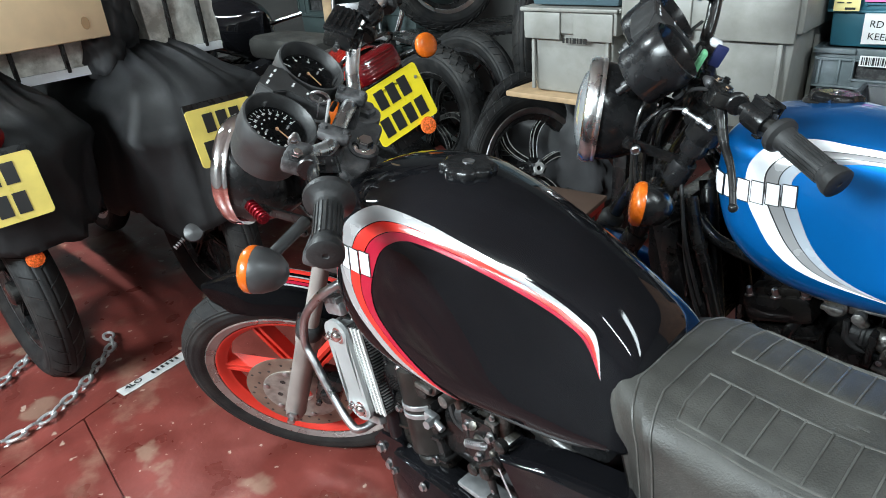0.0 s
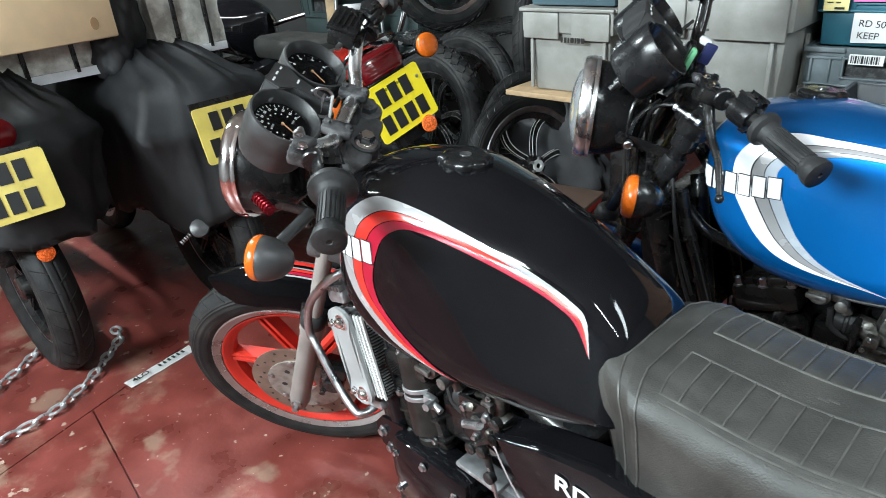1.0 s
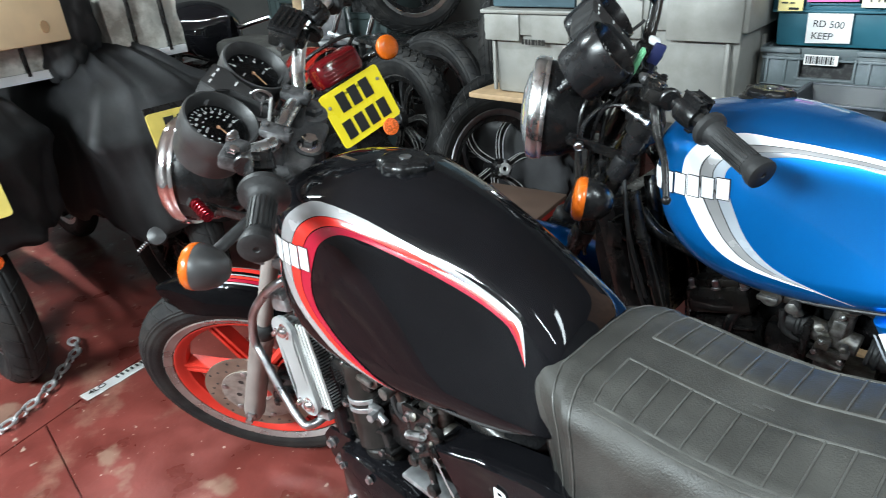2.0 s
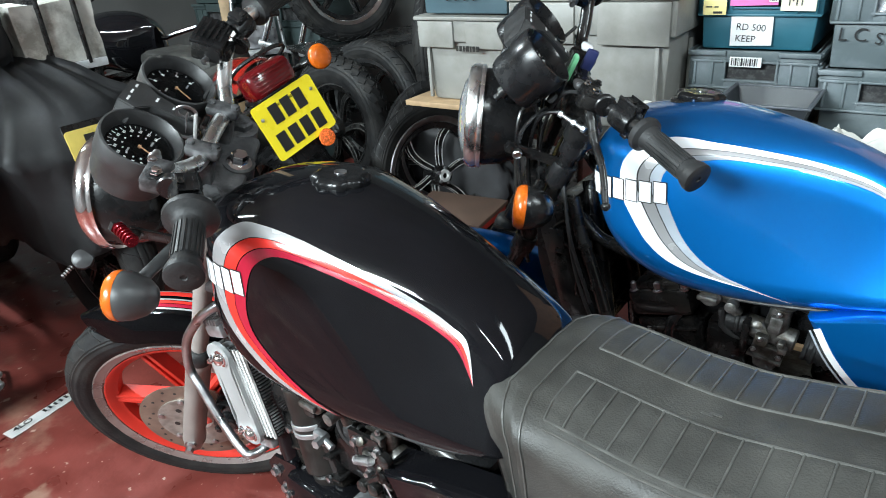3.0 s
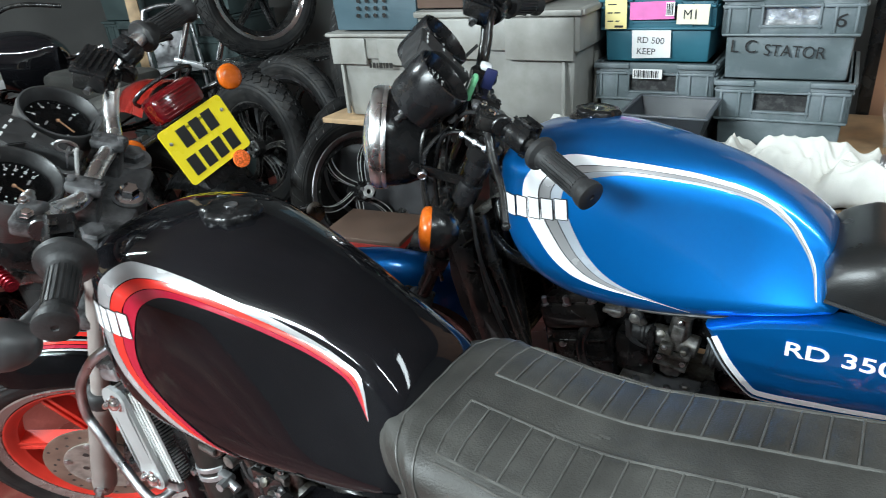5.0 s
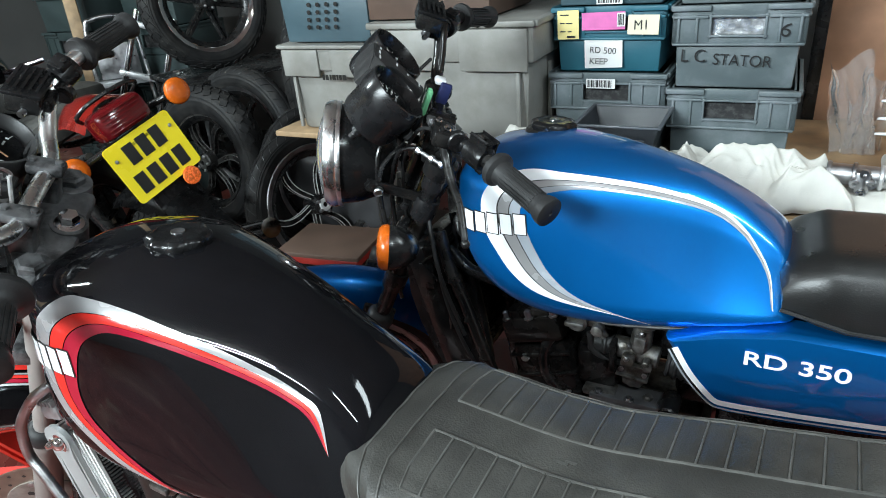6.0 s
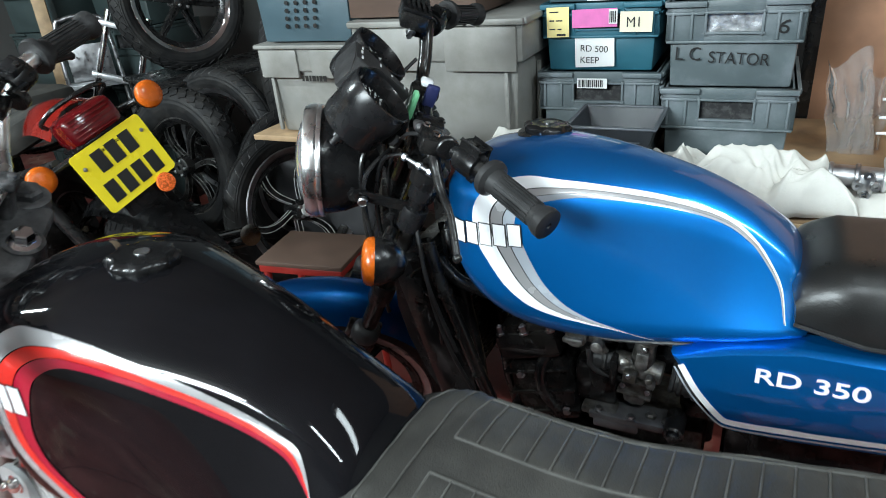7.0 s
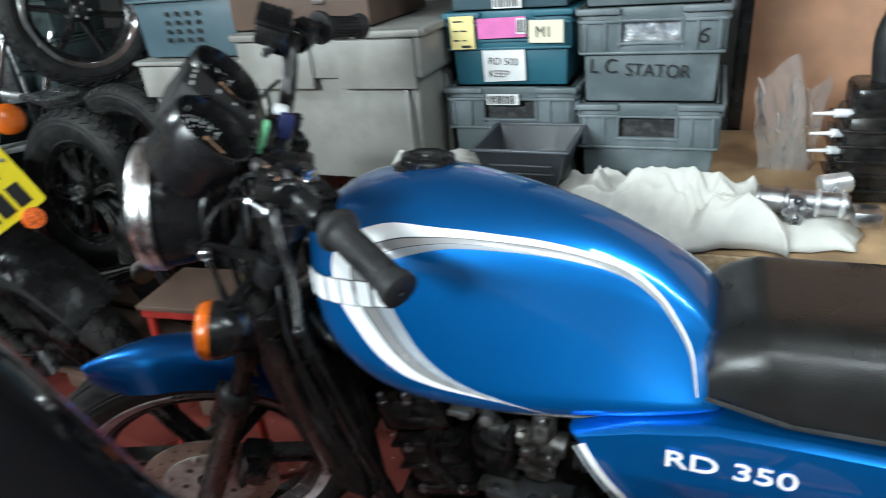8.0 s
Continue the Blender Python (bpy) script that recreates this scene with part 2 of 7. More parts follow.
def floor_slab(outline):
    bm = B()
    lo = [bm.verts.new((e, n, -0.02)) for e, n in outline]
    hi = [bm.verts.new((e, n, 0.0)) for e, n in outline]
    bm.faces.new(hi)
    for i in range(len(outline)):
        j = (i + 1) % len(outline)
        bm.faces.new((lo[i], lo[j], hi[j], hi[i]))
    bmesh.ops.bevel(bm, geom=[e for e in bm.edges if e.verts[0] in hi and e.verts[1] in hi], offset=0.003, segments=2, affect="EDGES")
    ob = part("floor_slab", bm, FLOOR, floor, smooth=False)
    return ob


def joint_e(n):
    return -1.93 - 0.27 * (n - 0.475)


def joint_n(e):
    return 0.475 - 0.135 * (e + 1.93)


GAP = 0.0009
floor_slab([(-5.2, -2.6), (joint_e(-2.6) - GAP, -2.6), (joint_e(0.475) - GAP, 0.475), (joint_e(4.0) - GAP, 4.0), (-5.2, 4.0)])
floor_slab([(joint_e(0.475) + GAP, 0.475 + GAP), (3.2, joint_n(3.2) + GAP), (3.2, 4.0), (joint_e(4.0) + GAP, 4.0)])
floor_slab([(joint_e(-2.6) + GAP, -2.6), (3.2, -2.6), (3.2, joint_n(3.2) - GAP), (joint_e(0.475) + GAP, 0.475 - GAP)])
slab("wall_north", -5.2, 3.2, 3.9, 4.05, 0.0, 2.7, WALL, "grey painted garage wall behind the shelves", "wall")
slab("wall_south", -5.2, 3.2, -2.65, -2.5, 0.0, 2.7, BOUNCE_WALL, "unseen garage wall opposite the shelves, pale to bounce fill light", "wall")
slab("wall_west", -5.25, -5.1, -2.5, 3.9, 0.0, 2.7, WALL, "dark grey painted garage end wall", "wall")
slab("wall_east", 3.05, 3.2, -2.5, 3.9, 0.0, 2.7, BOUNCE_WALL, "unseen garage end wall, pale to bounce fill light", "wall")
slab("ceiling", -5.1, 3.05, -2.5, 3.9, 2.6, 2.7, BOUNCE_CEIL, "unseen garage ceiling, pale to bounce fill light", "ceiling")


def tube_light(e, n, z, length, power, wide=0.05, tilt=0.0):
    root = empty("fluorescent_light", room(e, n, z, tilt), "white fluorescent tube fitting on the ceiling", "light", "ceiling tubes")
    bm = B()
    bm_box(bm, 0, 0, 0.035, length, 0.02 + wide, 0.06, bevel=0.008)
    part("housing", bm, GREY_METAL, root)
    bm = B()
    bm_rod(bm, (-length / 2 + 0.03, 0, -0.02), (length / 2 - 0.03, 0, -0.02), 0.013, steps=12)
    part("tube", bm, TUBE, root)
    la = bpy.data.lights.new("tube_glow", "AREA")
    la.shape, la.size, la.size_y, la.energy, la.color = "RECTANGLE", length - 0.06, wide, power, (0.82, 0.955, 1.0)
    ob = new("tube_glow", la)
    ob.parent = root
    ob.matrix_basis = pose(0, 0, -0.045)
    return root


TUBE = bpy.data.materials.new("tube_glass")
TUBE.use_nodes = True
TUBE.node_tree.nodes["Principled BSDF"].inputs["Emission Color"].default_value = (0.93, 0.98, 1.0, 1)
TUBE.node_tree.nodes["Principled BSDF"].inputs["Emission Strength"].default_value = 6.0
tube_light(0.72, -0.05, 2.5, 0.85, 20)
tube_light(1.45, 1.15, 2.5, 1.5, 26, 0.22)
tube_light(-3.1, 0.55, 2.5, 1.3, 74)
tube_light(-1.45, -2.35, 2.42, 1.8, 106, 0.05, 60)
tube_light(-1.45, -1.9, 2.5, 1.8, 106, 0.05, 55)

# ---- motorcycles ----
TOP = [(-0.605, 0.755), (-0.60, 0.772), (-0.592, 0.797), (-0.583, 0.820), (-0.570, 0.838), (-0.55, 0.856), (-0.51, 0.884), (-0.44, 0.918), (-0.345, 0.946), (-0.26, 0.962), (-0.20, 0.966), (-0.12, 0.957), (-0.07, 0.944), (-0.045, 0.921), (-0.03, 0.888)]
BOT = [(-0.605, 0.745), (-0.602, 0.730), (-0.59, 0.721), (-0.51, 0.690), (-0.39, 0.664), (-0.30, 0.656), (-0.22, 0.662), (-0.165, 0.680), (-0.12, 0.710), (-0.09, 0.743), (-0.07, 0.778), (-0.05, 0.822), (-0.03, 0.86)]
WID = [(-0.605, 0.095), (-0.602, 0.112), (-0.59, 0.126), (-0.56, 0.133), (-0.48, 0.140), (-0.40, 0.148), (-0.30, 0.157), (-0.20, 0.165), (-0.14, 0.163), (-0.09, 0.148), (-0.06, 0.122), (-0.045, 0.098), (-0.03, 0.05)]
PINCH = [(-0.605, 0.60), (-0.51, 0.56), (-0.42, 0.63), (-0.30, 0.77), (-0.20, 0.87), (-0.10, 0.88), (-0.03, 0.88)]


def tank_share(x, q):
    """Share of the full half-width at q, from 0 at the bottom to 1 at the top."""
    s = curve_at(PINCH, x)
    base = 1 - (1 - s) * min(1.0, max(0.0, (q - 0.12) / 0.70))
    if q < 0.22:
        base *= max(0.0, 1 - (1 - q / 0.22) ** 2.6) ** 0.45
    if q > 0.76:
        base *= max(0.0, 1 - ((q - 0.76) / 0.24) ** 2.1) ** 0.5
    return base


def tank_side(x, z):
    """Half-width of the tank at x and height z."""
    t, b, w = curve_at(TOP, x), curve_at(BOT, x), curve_at(WID, x)
    return w * tank_share(x, min(0.995, max(0.004, (z - b) / (t - b))))


def tank_skin(x, z, eps, side=1):
    """A point eps above the tank's left flank, or its right one."""
    h = 0.0015
    n = Vector(((tank_side(x - h, z) - tank_side(x + h, z)) / (2 * h), 1.0, (tank_side(x, z - h) - tank_side(x, z + h)) / (2 * h))).normalized()
    q = Vector((x, tank_side(x, z), z)) + n * eps
    return Vector((q.x, side * q.y, q.z))


def tank_mesh():
    bm = B()
    rows = []
    xs = [-0.03, -0.033, -0.037] + [-0.03 - 0.57 * k / 64 for k in range(1, 64)] + [-0.597, -0.60, -0.603, -0.605]
    qs = [0.0, 0.004, 0.012, 0.03, 0.055, 0.09, 0.13, 0.18, 0.24, 0.31, 0.38, 0.45, 0.52, 0.58, 0.64, 0.70, 0.74, 0.77, 0.80, 0.825, 0.85, 0.87, 0.89, 0.905, 0.92, 0.933, 0.945, 0.956, 0.966, 0.975, 0.983, 0.99, 0.995, 1.0]
    for x in xs:
        t, b, w = curve_at(TOP, x), curve_at(BOT, x), curve_at(WID, x)
        half = [(x, 0.0 if q in (0.0, 1.0) else w * tank_share(x, q), b + (t - b) * q) for q in qs]
        rows.append(half + [(p[0], -p[1], p[2]) for p in half[-2:0:-1]])
    vs = bm_grid(bm, rows, closed=True)
    bm.faces.new(vs[0])
    bm.faces.new(vs[-1][::-1])
    return bm


# outer and inner edge of the stripe, station by station: tail, over the top, round the nose, along the bottom
LOOP_BLACK = (
    [(-0.545, 0.797), (-0.527, 0.837), (-0.501, 0.854), (-0.461, 0.872), (-0.420, 0.887), (-0.377, 0.900), (-0.334, 0.912), (-0.281, 0.925), (-0.222, 0.934), (-0.177, 0.931), (-0.137, 0.902), (-0.115, 0.860), (-0.116, 0.812), (-0.145, 0.775), (-0.191, 0.743), (-0.239, 0.717), (-0.294, 0.701), (-0.348, 0.691), (-0.402, 0.683)],
    [(-0.543, 0.799), (-0.516, 0.830), (-0.489, 0.845), (-0.450, 0.860), (-0.410, 0.872), (-0.368, 0.883), (-0.331, 0.892), (-0.290, 0.900), (-0.257, 0.903), (-0.235, 0.896), (-0.216, 0.880), (-0.203, 0.853), (-0.194, 0.814), (-0.203, 0.781), (-0.232, 0.752), (-0.270, 0.727), (-0.312, 0.708), (-0.354, 0.695), (-0.402, 0.685)])
LOOP_BLUE = (
    [(-0.572, 0.747), (-0.560, 0.796), (-0.534, 0.836), (-0.512, 0.859), (-0.482, 0.880), (-0.444, 0.896), (-0.386, 0.912), (-0.321, 0.924), (-0.255, 0.933), (-0.192, 0.938), (-0.140, 0.924), (-0.116, 0.898), (-0.111, 0.868), (-0.119, 0.834), (-0.141, 0.801), (-0.169, 0.766), (-0.205, 0.739), (-0.250, 0.724), (-0.299, 0.716), (-0.348, 0.710), (-0.400, 0.700)],
    [(-0.569, 0.749), (-0.556, 0.793), (-0.529, 0.832), (-0.507, 0.853), (-0.479, 0.871), (-0.442, 0.885), (-0.388, 0.898), (-0.330, 0.907), (-0.272, 0.912), (-0.226, 0.907), (-0.197, 0.897), (-0.185, 0.882), (-0.185, 0.864), (-0.196, 0.841), (-0.210, 0.811), (-0.232, 0.775), (-0.263, 0.745), (-0.297, 0.727), (-0.330, 0.717), (-0.362, 0.709), (-0.400, 0.701)])


def tank_band(loop, f0, f1, side=1, eps=0.0012):
    """A decal band round the loop, between two shares of the full stripe's width."""
    n = 140
    k = len(loop[0]) - 1
    edge = [[[(i, q[c]) for i, q in enumerate(line)] for c in (0, 1)] for line in loop]
    bm = B()
    rows = []
    for i in range(n):
        u = k * i / (n - 1)
        (ax, az), (bx, bz) = [[curve_at(c, u) for c in line] for line in edge]
        row = []
        for j in range(6):
            f = f0 + (f1 - f0) * j / 5
            px, pz = ax + (bx - ax) * f, az + (bz - az) * f
            row.append(tank_skin(px, pz, eps, side))
        rows.append(row)
    bm_grid(bm, rows)
    return bm


def wheel_tyre(R, w):
    """A tyre's round section with fine sidewall ribs and running grooves in its tread."""
    bm = B()
    prof = []
    ribs = {6: 0.0016, 7: 0.0016, 10: 0.0018, 12: 0.0012, 23: -0.0026, 29: -0.0026, 40: 0.0012, 42: 0.0018, 45: 0.0016, 46: 0.0016}
    for k in range(53):
        a = math.pi * (k / 52) * 1.24 - math.pi * 0.12
        h = w * 0.5 + ribs.get(k, 0.0)
        prof.append((R - w * 0.5 + h * math.sin(a), -h * math.cos(a)))
    bm_lathe(bm, prof + [(R - w * 0.95, w * 0.3), (R - w * 0.95, -w * 0.3)], 72, FLIP, close=True)
    return bm


AXX = 0.022
FLIP = Matrix.Rotation(radians(90), 4, "X")


def tread_blocks(bm, R, w, count, turn=28):
    """Raised tread blocks in rows round a tyre."""
    for k in range(count):
        for row, off in ((-0.62, 0.0), (-0.22, 0.5), (0.22, 0.0), (0.62, 0.5)):
            a = 2 * math.pi * (k + off) / count
            b = row * 1.15
            m = Matrix.Rotation(a, 4, "Y") @ Matrix.Translation((R - w * 0.5, 0, 0)) @ Matrix.Rotation(-b, 4, "Z") @ Matrix.Translation((w * 0.5, 0, 0)) @ Matrix.Rotation(radians(turn if row > 0 else -turn), 4, "X")
            bm_box(bm, 0, 0, 0, 0.006, w * 0.2, 2 * math.pi * R / count * 0.62, m=m)


def cast_wheel(root, name, at, R, w, rim_mat, spoke_mat, label, curved=False, disc=True, disc_side=1, blocks=0, grooves=0):
    """A tyre with its rim, spokes and disc as pieces."""
    wh = part(name, wheel_tyre(R, w), TYRE, root, label, m=at)
    rr = R - w * 0.86
    bm = B()
    bm_lathe(bm, [(rr - 0.004, 0.034), (rr + 0.004, 0.038), (rr + 0.010, 0.034), (rr, 0.026), (rr - 0.016, 0.027), (rr - 0.020, 0.022), (rr - 0.020, -0.022), (rr - 0.016, -0.027), (rr, -0.026), (rr + 0.010, -0.034), (rr + 0.004, -0.038), (rr - 0.004, -0.034), (rr - 0.013, -0.031), (rr - 0.013, 0.031)], 84, FLIP, close=True)
    part("rim", bm, rim_mat, wh, "bright rim lip")
    bm = B()
    bm_lathe(bm, [(rr - 0.017, 0.031), (rr - 0.022, 0.030), (rr - 0.032, 0.018), (rr - 0.040, 0.014), (rr - 0.040, -0.014), (rr - 0.032, -0.018), (rr - 0.022, -0.030), (rr - 0.017, -0.031), (rr - 0.022, -0.02), (rr - 0.022, 0.02)], 84, FLIP, close=True)
    part("rim_inner", bm, SATIN_BLACK if curved else spoke_mat, wh)
    bm = B()
    bm_lathe(bm, [(0.012, -0.052), (0.03, -0.052), (0.04, -0.045), (0.042, -0.02), (0.042, 0.02), (0.04, 0.045), (0.03, 0.052), (0.012, 0.052)], 32, FLIP)
    part("hub", bm, SATIN_BLACK if curved else spoke_mat, wh)
    if curved:
        for face in (-1, 1):
            bm = B()
            bm_lathe(bm, [(0.010, 0.050), (0.024, 0.050), (0.026, 0.054), (0.024, 0.058), (0.013, 0.059), (0.010, 0.056)], 24, Matrix.Rotation(radians(90 * face), 4, "X"), close=True)
            part("hub_flange", bm, spoke_mat, wh)
    for k in range(6):
        m = Matrix.Rotation(radians(60 * k + 12), 4, "Y")
        if curved:
            arm = [(0.03 + (rr - 0.05) * t, 0.055 * math.sin(t * 2.4)) for t in [q / 10 for q in range(11)]]
            bm = B()
            rows = [[m @ Vector((x, y, z + w)) for y, w in ((-0.009, -0.011), (-0.012, 0.0), (-0.009, 0.011), (0.009, 0.011), (0.012, 0.0), (0.009, -0.011))] for x, z in arm]
            bm_grid(bm, rows, closed=True)
            part("spoke", bm, SATIN_BLACK, wh)
            for face in (-1, 1):
                for s in (-1, 1):
                    bm = B()
                    bm_tube(bm, [m @ Vector((x, face * 0.0098, z + s * 0.0105)) for x, z in arm], 0.0019, steps=6, sub=1)
                    edge = new("spoke_edge", mesh_of("spoke_edge", bm, spoke_mat))
                    edge.parent = wh
        else:
            bm = B()
            ln = rr - 0.05
            outl = [(-0.012, -0.017), (-0.004, -0.017), (-0.003, -0.006), (0.003, -0.006), (0.004, -0.017), (0.012, -0.017), (0.012, 0.017), (0.004, 0.017), (0.003, 0.006), (-0.003, 0.006), (-0.004, 0.017), (-0.012, 0.017)]
            a = [bm.verts.new(m @ Vector((0.032, y, z * 1.15))) for z, y in outl]
            b = [bm.verts.new(m @ Vector((0.032 + ln, y, z))) for z, y in outl]
            for q in range(12):
                bm.faces.new((a[q], a[(q + 1) % 12], b[(q + 1) % 12], b[q]))
            part("spoke", bm, spoke_mat, wh, smooth=False)
    if grooves:
        bm = B()
        for k in range(grooves):
            for s in (-1, 1):
                pts = []
                for q in range(6):
                    b = s * radians(8 + 10 * q)
                    a = 2 * math.pi * (k + (0.5 if s > 0 else 0)) / grooves + 0.022 * q
                    rad = R - w * 0.5 + (w * 0.5 + 0.0002) * math.cos(b)
                    pts.append((rad * math.cos(a), (w * 0.5 + 0.0002) * math.sin(b), rad * math.sin(a)))
                bm_tube(bm, pts, 0.0016, steps=5, sub=1)
        tagged(part("tread_pattern", bm, INK, wh), kind="stuff")
    if blocks:
        bm = B()
        tread_blocks(bm, R, w, blocks)
        part("tread", bm, TYRE, wh)
    if disc:
        bm = B()
        q = Matrix.Rotation(radians(-90 * disc_side), 4, "X")
        bm_lathe(bm, [(0.088, 0.058), (0.133, 0.058), (0.133, 0.063), (0.088, 0.063)], 56, q, close=True)
        d = part("brake_disc", bm, DISC, wh, "brown tarnished drilled brake disc")
        bm = B()
        bm_lathe(bm, [(0.03, 0.05), (0.06, 0.054), (0.075, 0.060), (0.092, 0.061), (0.092, 0.066), (0.075, 0.066), (0.062, 0.062), (0.03, 0.062)], 48, q, close=True)
        part("disc_carrier", bm, CARRIER, d)
        for k in range(30):
            a = 2 * math.pi * k / 30
            r = 0.102 + 0.0105 * (k % 3)
            bm = B()
            bm_lathe(bm, [(0.0036, 0.0632), (0.0036, 0.0636)], 8, q @ Matrix.Translation((r * math.cos(a), r * math.sin(a), 0)))
            part("disc_hole", bm, INK, d)
        for k in range(6):
            a = 2 * math.pi * k / 6
            bm = B()
            bm_lathe(bm, [(0.008, 0.064), (0.008, 0.068), (0.005, 0.07)], 12, q @ Matrix.Translation((0.083 * math.cos(a), 0.083 * math.sin(a), 0)))
            part("disc_rivet", bm, STEEL, d)
            a += 0.5
            bm = B()
            bm_lathe(bm, [(0.007, 0.0622), (0.007, 0.0626)], 12, q @ Matrix.Translation((0.055 * math.cos(a), 0.055 * math.sin(a), 0)))
            part("carrier_hole", bm, INK, d)
    return wh


def bolt(bm, at, direction, r=0.006, h=0.006):
    a = Vector(at)
    b = a + Vector(direction).normalized() * h
    bm_lathe(bm, [(r * 1.5, 0), (r * 1.5, h * 0.2), (r, h * 0.2), (r, h), (r * 0.6, h * 1.15)], 6, along(a, b))


def gauges(root, S, c, normal, r=0.055, spread=0.086, offset=0.0, shell=None):
    """Two round pods side by side with a winged warning-light panel before them."""
    x, z = c
    n = Vector((normal[0], 0, normal[1])).normalized()
    fwd = Vector((n.z, 0, -n.x))
    turn = Matrix(((0, fwd.x, n.x), (-1, 0, 0), (0, fwd.z, n.z))).to_4x4()
    for s, ticks in ((1, 25), (-1, 13)):
        m = Matrix.Translation((x, offset + s * spread, z)) @ turn
        bm = B()
        bm_lathe(bm, [(r * 0.82, -0.026), (r * 0.90, -0.004), (r * 0.95, 0.001), (r, 0.0), (r * 1.02, -0.006), (r * 1.02, -0.034), (r * 0.985, -0.037), (r * 0.96, -0.072), (r * 0.90, -0.082), (r * 0.6, -0.088), (0.012, -0.09)], 56, m)
        bm_lathe(bm, [(0.012, -0.096), (0.012, -0.106), (0.007, -0.108), (0.007, -0.12)], 16, m)
        pod = part("instrument_pod", bm, shell or POD_PLASTIC, root, "matt black round instrument pod", m=S)
        bm = B()
        bm_lathe(bm, [(0.010, 0.0), (0.010, 0.006), (0.008, 0.008), (0.003, 0.008)], 20, m @ Matrix.Translation((-0.02, -r * 1.0, -0.04)) @ Matrix.Rotation(radians(90), 4, "X"))
        part("trip_knob", bm, RUBBER, pod)
        ml = m @ Matrix.Translation((0, 0, -0.022))
        bm = B()
        bm_lathe(bm, [(r * 0.77, 0.0005), (r * 0.785, 0.003), (r * 0.80, 0.0005)], 48, ml)
        part("bezel_ring", bm, BLACK_PLASTIC, pod)
        bm = B()
        bm_lathe(bm, [(0.0, 0), (r * 0.8, 0)], 48, ml)
        part("dial", bm, DIAL, pod)
        for k in range(ticks):
            a = radians(225 - 250 * k / (ticks - 1))
            bm = B()
            long = k % 2 == 0
            bm_box(bm, r * (0.69 if long else 0.71), 0, 0.0010, r * (0.10 if long else 0.05), 0.0010, 0.0006, m=ml @ Matrix.Rotation(a, 4, "Z"))
            part("dial_mark", bm, WHITE_INK, pod, smooth=False)
            if long:
                rr = r * 0.57
                for d in ((-0.0017, 0.0017) if s > 0 else (0.0,)):
                    bm = B()
                    bm_box(bm, rr * math.cos(a) + d, rr * math.sin(a), 0.0010, 0.0019 if s > 0 else 0.0034, 0.0042 if s > 0 else 0.0052, 0.0006, m=ml)
                    part("dial_figure", bm, WHITE_INK, pod, smooth=False)
        bm = B()
        bm_box(bm, 0, -r * 0.24, 0.003, 0.0019, r * 0.56, 0.0012, m=ml @ Matrix.Rotation(radians(-18 if s > 0 else -24), 4, "Z"))
        bm_lathe(bm, [(0.0026, 0.001), (0.0026, 0.004), (0.0015, 0.0045)], 16, ml)
        part("needle", bm, NEEDLE, pod, "pale orange pointer")
        for k in range(0, 9):
            a = radians(205 - 26 * k)
            bm = B()
            bm_box(bm, r * 0.40 * math.cos(a), r * 0.40 * math.sin(a), 0.0010, 0.0030, 0.0024, 0.0006, m=ml)
            if s > 0:
                part("dial_figure", bm, WHITE_INK, pod, smooth=False)
        for px, py, pw in ((0.30, -0.22, 0.010), (-0.25, 0.2, 0.010)):
            bm = B()
            bm_box(bm, px * r, py * r, 0.0010, pw, 0.0028, 0.0006, m=ml)
            part("dial_lettering", bm, GREY_METAL, pod, smooth=False)
    m = Matrix.Translation((x, offset, z)) @ turn
    bm = B()
    pts = [(-0.013, -0.058), (0.013, -0.058), (0.0135, -0.016), (0.018, 0.014), (0.034, 0.032), (0.056, 0.034), (0.054, 0.056), (0.030, 0.060), (-0.030, 0.060), (-0.054, 0.056), (-0.056, 0.034), (-0.034, 0.032), (-0.018, 0.014), (-0.0135, -0.016)]
    lo = [bm.verts.new(m @ Vector((a, b, -0.03 if b < 0.03 else -0.05))) for a, b in pts]
    hi = [bm.verts.new(m @ Vector((a * 0.95, b * 0.97, 0.004 if b < 0.03 else (0.0 if abs(a) < 0.04 else -0.016)))) for a, b in pts]
    bm.faces.new(lo[::-1])
    for i in range(len(pts)):
        j = (i + 1) % len(pts)
        bm.faces.new((lo[i], lo[j], hi[j], hi[i]))
    H = hi
    for q in ((0, 1, 2, 13), (13, 2, 3, 12), (12, 3, 4, 7, 8, 11), (4, 5, 6, 7), (8, 9, 10, 11)):
        bm.faces.new([H[k] for k in q])
    bmesh.ops.bevel(bm, geom=[e for e in bm.edges if e.verts[0] in hi and e.verts[1] in hi], offset=0.0016, segments=2, affect="EDGES")
    panel = part("warning_light_panel", bm, POD_PLASTIC, root, m=S, angle=25)
    for a, b, w in ((0, -0.044, 0.010), (0, -0.016, 0.005), (0.002, 0.010, 0.010), (-0.018, 0.046, 0.010), (0.0, 0.047, 0.009), (0.017, 0.046, 0.007)):
        bm = B()
        bm_box(bm, a, b, 0.0052 if b < 0.03 else 0.0018, w, 0.0032, 0.001, m=m)
        part("panel_lettering", bm, WHITE_INK, panel, smooth=False)


